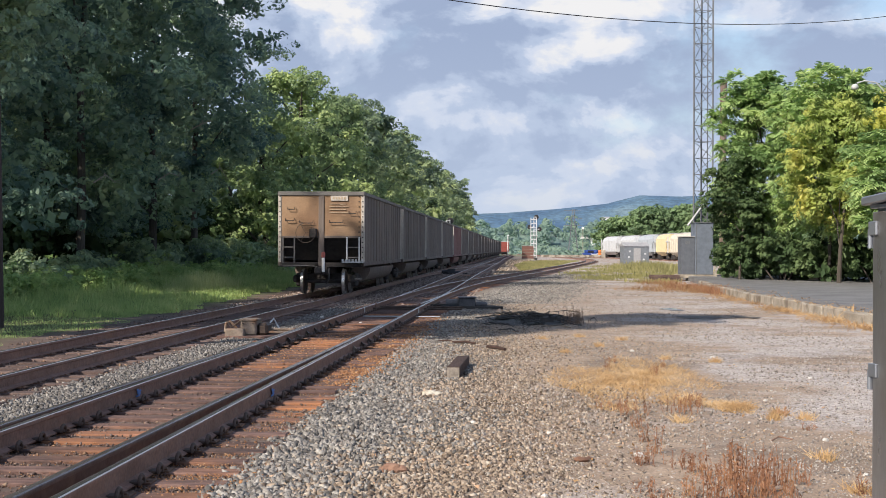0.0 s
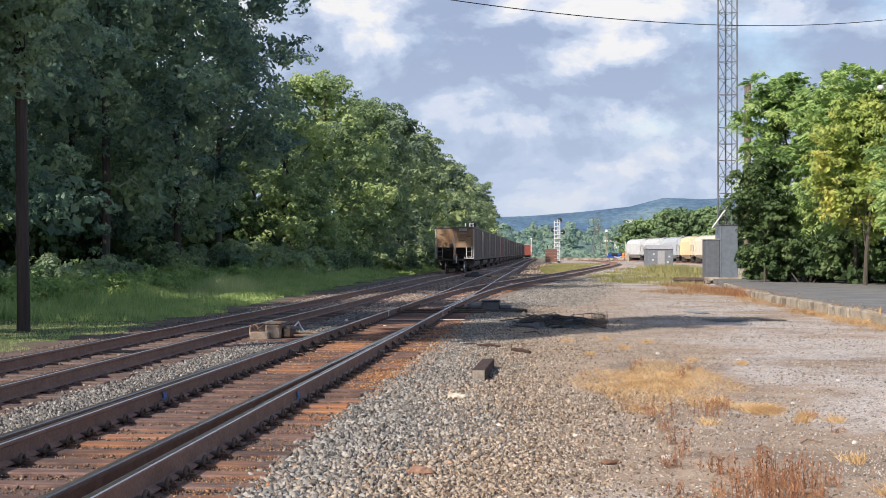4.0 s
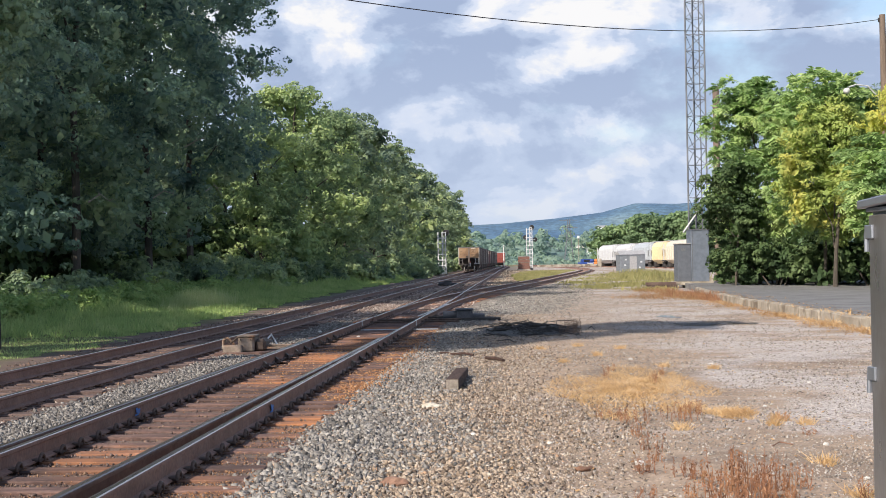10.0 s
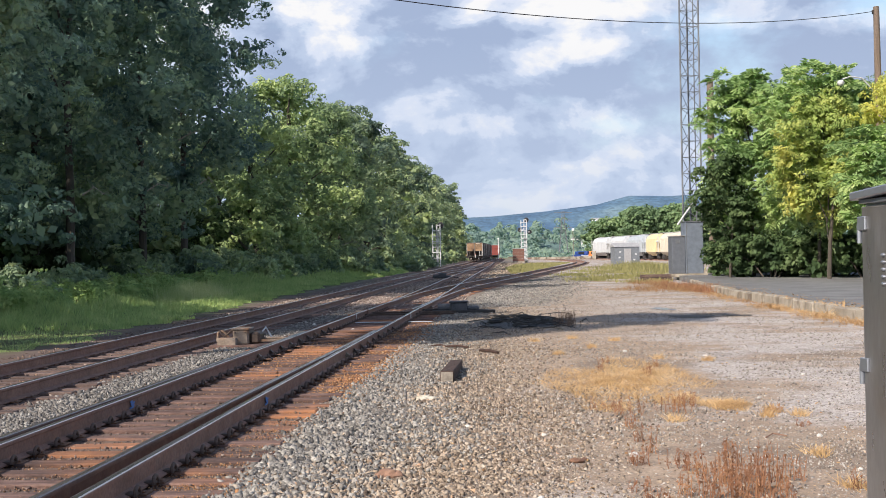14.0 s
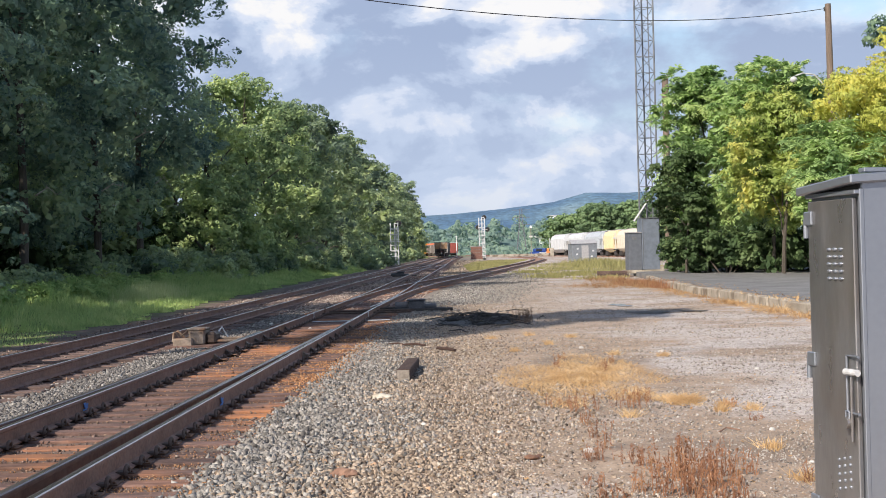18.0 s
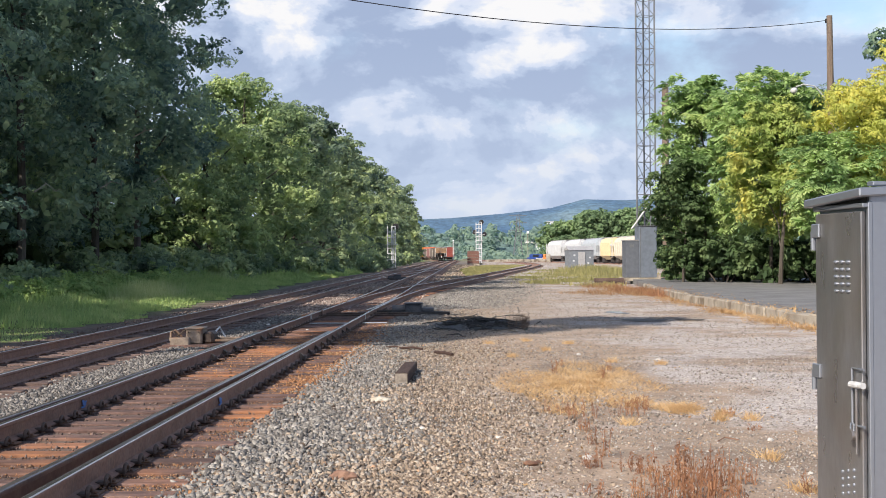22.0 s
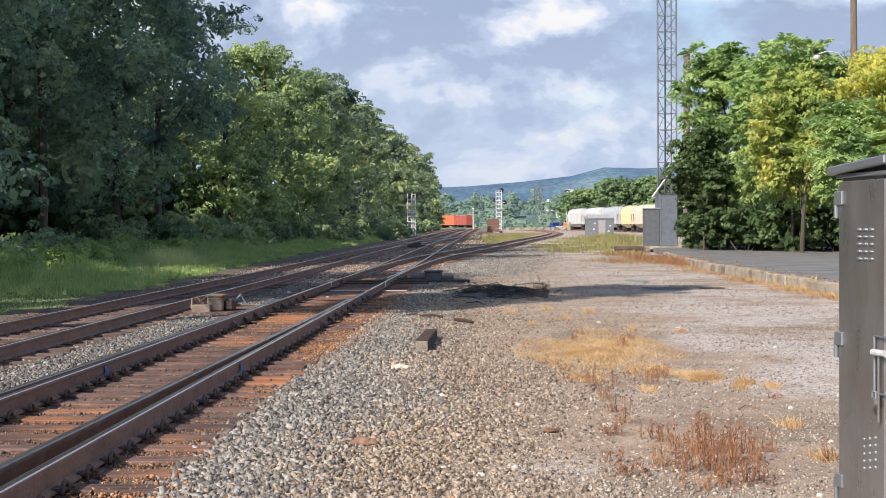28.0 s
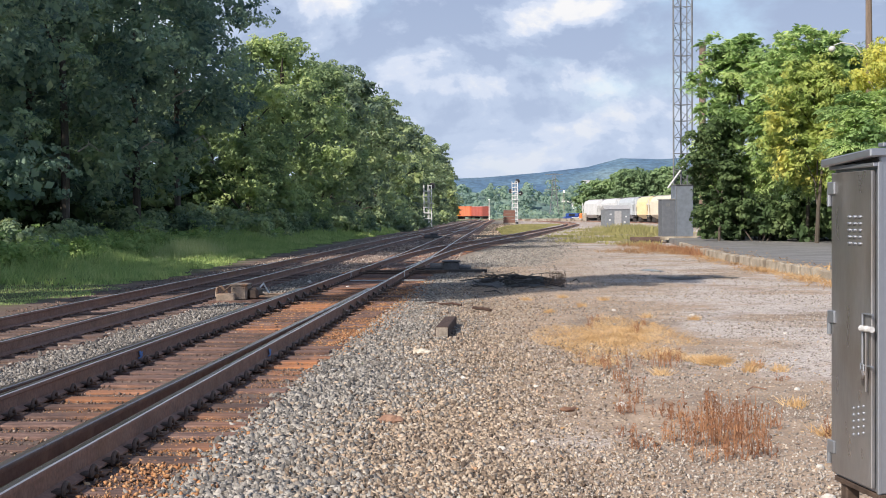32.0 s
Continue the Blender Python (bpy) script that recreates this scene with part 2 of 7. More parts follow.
M["rail_dark"] = mat("rail_dark", [(0.3, (0.075, 0.055, 0.048)), (0.7, (0.13, 0.092, 0.078))], 3.0, rough=0.6, coord="World")
M["tie"] = mat("tie", [(0.3, (0.058, 0.036, 0.033)), (0.5, (0.115, 0.069, 0.058)), (0.7, (0.185, 0.118, 0.098))], 4.5, rough=0.92, bump=0.8, bump_scale=18, coord="World", fine=0.35,
               stretch=(0.6, 3.5, 1), spread=0.35, stain=(0.37, 0.16, 0.072), stain_scale=0.42, stain_edge=(0.52, 0.66))
M["tie_old"] = mat("tie_old", [(0.3, (0.075, 0.05, 0.045)), (0.5, (0.115, 0.078, 0.069)), (0.7, (0.165, 0.118, 0.102))], 2.2, rough=0.92, bump=0.8, bump_scale=18, coord="World", fine=0.35, stretch=(0.6, 3.5, 1), spread=0.3)
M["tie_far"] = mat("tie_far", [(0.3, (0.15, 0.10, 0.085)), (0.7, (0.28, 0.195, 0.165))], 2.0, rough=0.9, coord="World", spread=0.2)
M["plate"] = mat("plate", [(0.3, (0.10, 0.055, 0.040)), (0.7, (0.20, 0.105, 0.06))], 5.0, rough=0.8, bump=0.3, coord="World", spread=0.2)
M["iron"] = mat("iron", [(0.3, (0.045, 0.033, 0.028)), (0.7, (0.10, 0.07, 0.055))], 6.0, rough=0.65, metal=0.2, bump=0.2)
M["anchor"] = mat("anchor", [(0.3, (0.05, 0.034, 0.028)), (0.7, (0.10, 0.066, 0.052))], 6.0, rough=0.6, bump=0.2)
M["concrete"] = mat("concrete", [(0.3, (0.25, 0.22, 0.18)), (0.7, (0.43, 0.39, 0.33))], 1.5, rough=0.9, bump=0.5, bump_scale=12, coord="World", stain=(0.16, 0.13, 0.10), stain_scale=1.6)
M["asphalt"] = mat("asphalt", [(0.3, (0.13, 0.13, 0.135)), (0.7, (0.21, 0.21, 0.21))], 0.8, rough=0.9, bump=0.4, bump_scale=60, coord="World", fine=0.3)
# Body blued for sky, door browned for ground: reflections painted in, besides smears.
M["steel"] = mat("steel", [(0.3, (0.31, 0.338, 0.385)), (0.7, (0.36, 0.388, 0.435))], 0.9, rough=0.42, metal=0.75, fine=0.03, rough_var=0.06)
M["steel_door"] = mat("steel_door", [(0.3, (0.31, 0.305, 0.315)), (0.7, (0.43, 0.43, 0.445))], 1.6, rough=0.36, metal=0.8, fine=0.06, stretch=(2.5, 1, 0.6), rough_var=0.14, stain=(0.33, 0.285, 0.25), stain_scale=1.7, stain_edge=(0.55, 0.85))
M["galv"] = mat("galv", [(0.3, (0.50, 0.51, 0.52)), (0.7, (0.66, 0.67, 0.68))], 4.0, rough=0.5, metal=0.15, coord="World")
M["mast"] = mat("mast", [(0.3, (0.12, 0.132, 0.15)), (0.7, (0.19, 0.205, 0.225))], 2.0, rough=0.6, metal=0.2, coord="World")
M["signal"] = mat("signal", [(0.3, (0.50, 0.51, 0.53)), (0.7, (0.68, 0.69, 0.71))], 2.0, rough=0.6, metal=0.1, coord="World")
M["bark"] = mat("bark", [(0.3, (0.045, 0.04, 0.034)), (0.7, (0.11, 0.095, 0.08))], 2.5, rough=0.95, bump=0.8, bump_scale=10, coord="World", stretch=(2, 2, 0.4))
M["pole_wood"] = mat("pole_wood", [(0.3, (0.03, 0.022, 0.02)), (0.7, (0.062, 0.045, 0.04))], 2.0, rough=0.9, bump=0.5, bump_scale=8, coord="World", stretch=(4, 4, 0.3))
M["pole_brown"] = mat("pole_brown", [(0.3, (0.12, 0.09, 0.072)), (0.7, (0.22, 0.17, 0.135))], 2.0, rough=0.9, bump=0.5, bump_scale=8, coord="World", stretch=(4, 4, 0.3))
# Darker, bluer leaves: shade and sky tint on the near woods are painted in.
M["leaf_shaded"] = leafy("leaf_shaded", [(0.28, (0.10, 0.175, 0.16)), (0.55, (0.26, 0.37, 0.265)), (0.82, (0.45, 0.57, 0.33))], 0.46, scale=0.3)
# Mid-tree green is greyed and blued, with haze mixed into the colour.
M["leaf_mid"] = leafy("leaf_mid", [(0.28, (0.15, 0.215, 0.165)), (0.55, (0.35, 0.445, 0.26)), (0.82, (0.58, 0.67, 0.33))], 0.47, scale=0.22)
M["leaf_lime"] = leafy("leaf_lime", [(0.28, (0.17, 0.25, 0.15)), (0.55, (0.34, 0.45, 0.215)), (0.82, (0.53, 0.63, 0.28))], 0.42, scale=0.25)
M["leaf_frond"] = leafy("leaf_frond", [(0.28, (0.20, 0.32, 0.13)), (0.55, (0.385, 0.54, 0.215)), (0.82, (0.60, 0.71, 0.31))], 0.4, scale=0.5)
M["leaf_olive"] = leafy("leaf_olive", [(0.28, (0.24, 0.345, 0.11)), (0.55, (0.44, 0.53, 0.165)), (0.82, (0.66, 0.64, 0.195))], 0.4, scale=0.6)
# Ivy green taken darker, so the colour carries the shade beneath the trees.
M["leaf_ivy_shade"] = leafy("leaf_ivy_shade", [(0.12, (0.035, 0.065, 0.035)), (0.5, (0.085, 0.14, 0.06)), (0.88, (0.19, 0.26, 0.115))], 0.28, scale=0.6)
M["leaf_gold"] = leafy("leaf_gold", [(0.12, (0.36, 0.44, 0.12)), (0.5, (0.58, 0.60, 0.15)), (0.88, (0.76, 0.68, 0.17))], 0.42, scale=0.6)
# Far-tree and bush greens are lightened and greyed, painting haze into them.
M["leaf_far"] = leafy("leaf_far", [(0.28, (0.14, 0.215, 0.12)), (0.55, (0.215, 0.32, 0.165)), (0.82, (0.31, 0.42, 0.20))], 0.34, scale=0.12)
M["leaf_bush"] = leafy("leaf_bush", [(0.28, (0.16, 0.235, 0.17)), (0.55, (0.33, 0.43, 0.26)), (0.82, (0.52, 0.61, 0.31))], 0.45, scale=0.4)
M["leaf_weed"] = leafy("leaf_weed", [(0.12, (0.19, 0.31, 0.12)), (0.5, (0.34, 0.48, 0.18)), (0.88, (0.52, 0.61, 0.25))], 0.5, scale=0.9)
M["grass"] = leafy("grass", [(0.12, (0.22, 0.33, 0.13)), (0.5, (0.40, 0.53, 0.20)), (0.88, (0.58, 0.65, 0.29))], 0.48, scale=1.3)
M["reed"] = leafy("reed", [(0.12, (0.36, 0.45, 0.20)), (0.5, (0.50, 0.58, 0.28)), (0.88, (0.66, 0.70, 0.40))], 0.5, scale=1.0)
M["grass_yellow"] = leafy("grass_yellow", [(0.15, (0.20, 0.20, 0.085)), (0.5, (0.31, 0.30, 0.125)), (0.85, (0.43, 0.385, 0.185))], 0.35, scale=0.25)
M["straw"] = leafy("straw", [(0.15, (0.44, 0.27, 0.13)), (0.5, (0.62, 0.42, 0.215)), (0.85, (0.76, 0.57, 0.34))], 0.3, scale=2.0)
M["dead_brown"] = leafy("dead_brown", [(0.15, (0.20, 0.11, 0.06)), (0.5, (0.36, 0.215, 0.115)), (0.85, (0.52, 0.36, 0.20))], 0.3, scale=1.2)
M["twig"] = leafy("twig", [(0.15, (0.10, 0.075, 0.06)), (0.5, (0.18, 0.13, 0.10)), (0.85, (0.26, 0.20, 0.16))], 0.1)
M["weed"] = leafy("weed", [(0.15, (0.18, 0.09, 0.06)), (0.5, (0.33, 0.165, 0.095)), (0.85, (0.47, 0.27, 0.15))], 0.25, scale=3.0)
M["wood_dark"] = mat("wood_dark", [(0.3, (0.036, 0.02, 0.016)), (0.7, (0.078, 0.045, 0.036))], 5.0, rough=0.95, bump=0.6, bump_scale=25, stretch=(5, 0.6, 5))
M["wood_end"] = mat("wood_end", [(0.3, (0.19, 0.165, 0.14)), (0.7, (0.30, 0.265, 0.225))], 9.0, rough=0.9, bump=0.4)
M["machine_dark"] = mat("machine_dark", [(0.3, (0.045, 0.05, 0.06)), (0.7, (0.095, 0.10, 0.115))], 4.0, rough=0.6, coord="World", bump=0.2)
M["black_iron"] = mat("black_iron", [(0.3, (0.018, 0.018, 0.02)), (0.7, (0.05, 0.048, 0.046))], 5.0, rough=0.7, coord="World", bump=0.3)
M["blue_paint"] = plain("blue_paint", (0.09, 0.22, 0.55), 0.7)
M["white_paint"] = plain("white_paint", (0.72, 0.72, 0.70), 0.5)
M["machine_grey"] = mat("machine_grey", [(0.3, (0.18, 0.14, 0.11)), (0.7, (0.30, 0.245, 0.20))], 4.0, rough=0.75, bump=0.2, stain=(0.2, 0.115, 0.07), stain_scale=2.0)
M["car_side"] = mat("car_side", [(0.3, (0.11, 0.09, 0.08)), (0.7, (0.175, 0.145, 0.128))], 1.6, rough=0.8, bump=0.2, stretch=(1, 1, 0.12), spread=0.14, stain=(0.21, 0.165, 0.135), stain_scale=0.5, stain_edge=(0.5, 0.75))
M["car_maroon"] = mat("car_maroon", [(0.3, (0.19, 0.09, 0.085)), (0.7, (0.26, 0.13, 0.12))], 0.9, rough=0.75, stretch=(1, 1, 0.25))
M["car_end"] = mat("car_end", [(0.3, (0.18, 0.105, 0.063)), (0.5, (0.285, 0.18, 0.105)), (0.7, (0.35, 0.24, 0.15))], 0.55, rough=0.88, bump=0.1, fine=0.12, stain=(0.13, 0.082, 0.056), stain_scale=0.6, stain_edge=(0.5, 0.72))
M["car_post"] = mat("car_post", [(0.3, (0.36, 0.33, 0.29)), (0.7, (0.54, 0.50, 0.45))], 1.5, rough=0.75, bump=0.2)
M["stencil"] = mat("stencil", [(0.3, (0.36, 0.27, 0.18)), (0.7, (0.44, 0.34, 0.24))], 6.0, rough=0.85)
M["car_chord"] = mat("car_chord", [(0.3, (0.10, 0.095, 0.09)), (0.7, (0.17, 0.162, 0.155))], 1.5, rough=0.7)
M["car_under"] = mat("car_under", [(0.3, (0.02, 0.018, 0.018)), (0.7, (0.05, 0.044, 0.042))], 3.0, rough=0.8)
M["wheel_steel"] = mat("wheel_steel", [(0.4, (0.55, 0.54, 0.52)), (0.6, (0.7, 0.69, 0.67))], 3.0, rough=0.35, metal=0.9)
M["wheel_dark"] = mat("wheel_dark", [(0.3, (0.05, 0.04, 0.035)), (0.7, (0.11, 0.085, 0.07))], 3.0, rough=0.7)
M["coal"] = mat("coal", [(0.3, (0.012, 0.012, 0.012)), (0.7, (0.03, 0.03, 0.03))], 6.0, rough=0.8, bump=1.0, bump_scale=6)
for nm, rgb in dict(hop_white=(0.54, 0.56, 0.58), hop_cream=(0.62, 0.57, 0.47), hop_grey=(0.42, 0.46, 0.50), hop_yellow=(0.70, 0.58, 0.36), box_red=(0.38, 0.10, 0.08), box_orange=(0.62, 0.17, 0.085),
                    box_yellow=(0.72, 0.38, 0.07), shelter=(0.17, 0.19, 0.215), blue_steel=(0.15, 0.18, 0.23), side_steel=(0.12, 0.135, 0.165), case_rust=(0.17, 0.085, 0.065), truck_blue=(0.02, 0.06, 0.26),
                    orange=(0.75, 0.25, 0.06), dark=(0.03, 0.03, 0.032), wire=(0.03, 0.03, 0.035), lamp_white=(0.8, 0.82, 0.84), house=(0.7, 0.7, 0.7), roof_grey=(0.35, 0.35, 0.36)).items():
    M[nm] = plain(nm, rgb, 0.55)


# ---------------------------------------------------------------- mesh helpers
def as_mesh(name, verts, faces):
    """verts (n,3), faces (m,k) arrays into a mesh, quickly."""
    me = bpy.data.meshes.new(name)
    verts, faces = np.asarray(verts, np.float32), np.asarray(faces, np.int32)
    k = faces.shape[1]
    me.vertices.add(len(verts))
    me.vertices.foreach_set("co", verts.ravel())
    me.loops.add(faces.size)
    me.loops.foreach_set("vertex_index", faces.ravel())
    me.polygons.add(len(faces))
    me.polygons.foreach_set("loop_start", np.arange(len(faces), dtype=np.int32) * k)
    me.polygons.foreach_set("loop_total", np.full(len(faces), k, np.int32))
    me.update(calc_edges=True)
    return me


def put(name, me, materials, parent=None, label="", at=None):
    if isinstance(me, bmesh.types.BMesh):
        bm, me = me, bpy.data.meshes.new(name)
        bmesh.ops.recalc_face_normals(bm, faces=bm.faces)
        bm.to_mesh(me)
        bm.free()
    if not me.materials:
        for mt in materials if isinstance(materials, (list, tuple)) else [materials]:
            me.materials.append(mt)
    ob = new(name, me)
    if parent:
        ob.parent = parent
    if at is not None:
        ob.matrix_basis = at
    if label:
        tagged(ob, label)
    return ob


def part(name, bm, material, parent, label=""):
    return put(name, bm, material, parent, label)


def thing(name, at, label, category, group="", kind=""):
    ob = new(name)
    ob.matrix_basis = at
    return tagged(ob, label, category, group, kind)


def box(bm, lo, hi, bevel=0.0, m=None, index=0):
    c, s = [(a + b) / 2 for a, b in zip(lo, hi)], [abs(b - a) for a, b in zip(lo, hi)]
    t = Matrix.Translation(c) @ Matrix.Diagonal((*s, 1))
    r = bmesh.ops.create_cube(bm, size=1.0, matrix=(m @ t) if m else t)
    vs = r["verts"]
    fs = {f for v in vs for f in v.link_faces}
    if bevel:
        es = list({e for v in vs for e in v.link_edges})
        q = bmesh.ops.bevel(bm, geom=es, offset=bevel, segments=1, affect="EDGES", profile=0.5)
        fs = {f for f in fs if f.is_valid} | set(q["faces"])
    if index:
        for f in fs:
            f.material_index = index
    return fs


def bbox(lo, hi, bevel=0.0, m=None):
    bm = bmesh.new()
    box(bm, lo, hi, bevel, m)
    return bm


def tube(bm, pts, radii, sides=8, cap=True):
    pts = [Vector(p) for p in pts]
    radii = radii if isinstance(radii, (list, tuple)) else [radii] * len(pts)
    rings = []
    for k, p in enumerate(pts):
        d = (pts[min(k + 1, len(pts) - 1)] - pts[max(k - 1, 0)]).normalized()
        a = d.orthogonal().normalized() if k == 0 else (rings_a - d * rings_a.dot(d)).normalized()
        rings_a = a
        b = d.cross(a)
        rings.append([bm.verts.new(p + (a * math.cos(q) + b * math.sin(q)) * radii[k]) for q in (2 * math.pi * i / sides for i in range(sides))])
    for r0, r1 in zip(rings, rings[1:]):
        for i in range(sides):
            bm.faces.new((r0[i], r0[(i + 1) % sides], r1[(i + 1) % sides], r1[i]))
    if cap:
        bm.faces.new(rings[0][::-1])
        bm.faces.new(rings[-1])
    return bm


def tubed(pts, radii, sides=8):
    return tube(bmesh.new(), pts, radii, sides)


def sweep(profile, path, index_of=None):
    """A closed profile (x, z) swept along a path of (x, y, z), upright."""
    bm = bmesh.new()
    rings = []
    for k, p in enumerate(path):
        d = Vector(path[min(k + 1, len(path) - 1)]) - Vector(path[max(k - 1, 0)])
        d.z = 0
        d.normalize()
        side = Vector((d.y, -d.x, 0))
        rings.append([bm.verts.new(Vector(p) + side * x + Vector((0, 0, z))) for x, z in profile])
    n = len(profile)
    for r0, r1 in zip(rings, rings[1:]):
        for i in range(n):
            f = bm.faces.new((r0[i], r1[i], r1[(i + 1) % n], r0[(i + 1) % n]))
            if index_of:
                f.material_index = index_of[i]
    bm.faces.new(rings[0])
    bm.faces.new(rings[-1][::-1])
    return bm


def rise(y):
    """The ground climbs gently away from the camera."""
    return 0.0035 * (max(0.0, min(y, 480.0) - 45.0)) if y < 480 else max(-6.0, 0.0035 * 435.0 - (y - 480) * 0.006)


def rise_np(y):
    up = 0.0035 * np.clip(np.minimum(y, 480.0) - 45.0, 0, None)
    return np.where(y < 480, up, np.maximum(-6.0, 0.0035 * 435 - (y - 480) * 0.006))


def spline(pts, step=2.0):
    """Points every step metres along a smooth line through pts (x, y)."""
    p = np.array(pts, float)
    out = []
    for i in range(len(p) - 1):
        p0, p1, p2, p3 = p[max(i - 1, 0)], p[i], p[i + 1], p[min(i + 2, len(p) - 1)]
        n = max(1, int(np.linalg.norm(p2 - p1) / step))
        l1 = np.linalg.norm(p2 - p1)
        m1 = (p2 - p0) / max(1e-6, np.linalg.norm(p2 - p1) + np.linalg.norm(p1 - p0)) * l1 if i else p2 - p1
        m2 = (p3 - p1) / max(1e-6, np.linalg.norm(p3 - p2) + np.linalg.norm(p2 - p1)) * l1 if i < len(p) - 2 else p2 - p1
        for k in range(n):
            t = k / n
            out.append((2 * t**3 - 3 * t**2 + 1) * p1 + (t**3 - 2 * t**2 + t) * m1 + (-2 * t**3 + 3 * t**2) * p2 + (t**3 - t**2) * m2)
    out.append(p[-1])
    return np.array(out)


class Line:
    """A track's centre line, by arc length."""

    def __init__(self, pts):
        self.p = spline(pts)
        self.s = np.r_[0, np.cumsum(np.linalg.norm(np.diff(self.p, axis=0), axis=1))]

    def at(self, s):
        x, y = np.interp(s, self.s, self.p[:, 0]), np.interp(s, self.s, self.p[:, 1])
        a, b = max(0, s - 1.5), s + 1.5
        dx, dy = np.interp(b, self.s, self.p[:, 0]) - np.interp(a, self.s, self.p[:, 0]), np.interp(b, self.s, self.p[:, 1]) - np.interp(a, self.s, self.p[:, 1])
        return float(x), float(y), math.atan2(-dx, dy)

    def s_of_y(self, y):
        return float(np.interp(y, self.p[:, 1], self.s))
# ---------------------------------------------------------------- ground
def ground_material():
    mt = bpy.data.materials.new("ground")
    mt.use_nodes = True
    nt = mt.node_tree
    b = nt.nodes["Principled BSDF"]
    N, L = nt.nodes.new, nt.links.new
    pos = N("ShaderNodeNewGeometry").outputs["Position"]
    sep = N("ShaderNodeSeparateXYZ")
    L(pos, sep.inputs[0])

    def nz(scale, detail=6.0, w=0.0, rough=0.55):
        t = N("ShaderNodeTexNoise")
        t.noise_dimensions = "4D"
        t.inputs["W"].default_value, t.inputs["Scale"].default_value = w, scale
        t.inputs["Detail"].default_value, t.inputs["Roughness"].default_value = detail, rough
        L(pos, t.inputs["Vector"])
        return t.outputs["Fac"]

    def rp(fac, stops):
        r = N("ShaderNodeValToRGB")
        while len(r.color_ramp.elements) < len(stops):
            r.color_ramp.elements.new(0.5)
        for e, (p, c) in zip(r.color_ramp.elements, stops):
            e.position, e.color = p, (*c, 1) if isinstance(c, tuple) else (c, c, c, 1)
        L(fac, r.inputs[0])
        return r.outputs[0]

    def mx(fac, a, b_, kind="MIX"):
        x = N("ShaderNodeMix")
        x.data_type, x.blend_type = "RGBA", kind
        for sock, v in (("Factor", fac), ("A", a), ("B", b_)):
            if isinstance(v, (int, float)):
                x.inputs[sock].default_value = v
            elif isinstance(v, tuple):
                x.inputs[sock].default_value = (*v, 1)
            else:
                L(v, x.inputs[sock])
        return x.outputs["Result"]

    def ma(op, a, b_, c=None, clamp=False):
        n = N("ShaderNodeMath")
        n.operation, n.use_clamp = op, clamp
        for k, v in enumerate((a, b_) if c is None else (a, b_, c)):
            if isinstance(v, (int, float)):
                n.inputs[k].default_value = v
            else:
                L(v, n.inputs[k])
        return n.outputs[0]

    vor = N("ShaderNodeTexVoronoi")
    vor.inputs["Scale"].default_value = 34.0
    L(pos, vor.inputs["Vector"])
    pebble = rp(vor.outputs["Color"], [(0.0, (0.21, 0.178, 0.165)), (0.5, (0.44, 0.395, 0.372)), (1.0, (0.70, 0.645, 0.61))])
    gravel = mx(0.75, rp(nz(0.5), [(0.3, (0.315, 0.285, 0.274)), (0.7, (0.52, 0.485, 0.47))]), pebble)
    dirt = rp(nz(1.3, 7, 4.0), [(0.3, (0.22, 0.155, 0.108)), (0.7, (0.40, 0.30, 0.215))])
    earth = ma("ADD", nz(0.35, 8, 7.0, 0.62), ma("MULTIPLY", ma("SUBTRACT", 3.5, sep.outputs[0], clamp=True), 0.13))
    lot = mx(rp(earth, [(0.46, 0.0), (0.56, 0.9)]), gravel, dirt)
    lot = mx(rp(nz(0.22, 7, 31.0, 0.65), [(0.56, 0.0), (0.66, 0.55)]), lot, (0.13, 0.105, 0.085))
    lot = mx(1.0, lot, rp(nz(5.0, 9, 41.0, 0.72), [(0.34, 0.74), (0.5, 1.0), (0.66, 1.14)]), "MULTIPLY")
    worn = mx(rp(nz(0.9, 8, 47.0, 0.7), [(0.40, 0.0), (0.62, 1.0)]), (0.27, 0.205, 0.158), (0.43, 0.36, 0.305))
    way = ma("SUBTRACT", 1.0, ma("MULTIPLY", ma("ABSOLUTE", ma("SUBTRACT", ma("ADD", sep.outputs[0], ma("MULTIPLY", nz(0.16, 4, 52.0), 5.0)), 5.6), 0.0), 0.36), clamp=True)
    way = ma("MULTIPLY", way, ma("MULTIPLY", ma("SUBTRACT", sep.outputs[1], 24.0), 0.06, clamp=True))
    lot = mx(ma("MULTIPLY", way, 0.8), lot, worn)
    ballast = mx(0.6, rp(nz(0.8, 6, 2.0), [(0.3, (0.19, 0.17, 0.15)), (0.7, (0.34, 0.315, 0.28))]), pebble, "MULTIPLY")
    ballast = mx(0.45, ballast, (0.27, 0.225, 0.18))
    rusty = mx(rp(nz(0.35, 5, 8.0), [(0.55, 0.0), (0.7, 0.7)]), ballast, (0.24, 0.15, 0.09))
    wob = ma("MULTIPLY", ma("SUBTRACT", nz(0.6, 4, 5.0), 0.5), 2.6)
    x_w = ma("ADD", sep.outputs[0], wob)
    x_t = ma("ADD", ma("ADD", sep.outputs[0], ma("MULTIPLY", wob, 0.12)), ma("MULTIPLY", ma("MAXIMUM", ma("SUBTRACT", sep.outputs[1], 10.0), 0.0), -0.011))
    drift = ma("MULTIPLY", ma("MAXIMUM", ma("SUBTRACT", sep.outputs[1], 30.0), 0.0), -0.03)
    col = mx(ma("MULTIPLY", ma("SUBTRACT", 0.5, ma("ADD", x_w, drift)), 0.8, clamp=True), lot, rusty)
    foul = rp(nz(1.1, 6, 21.0), [(0.3, (0.085, 0.06, 0.052)), (0.7, (0.17, 0.125, 0.105))])
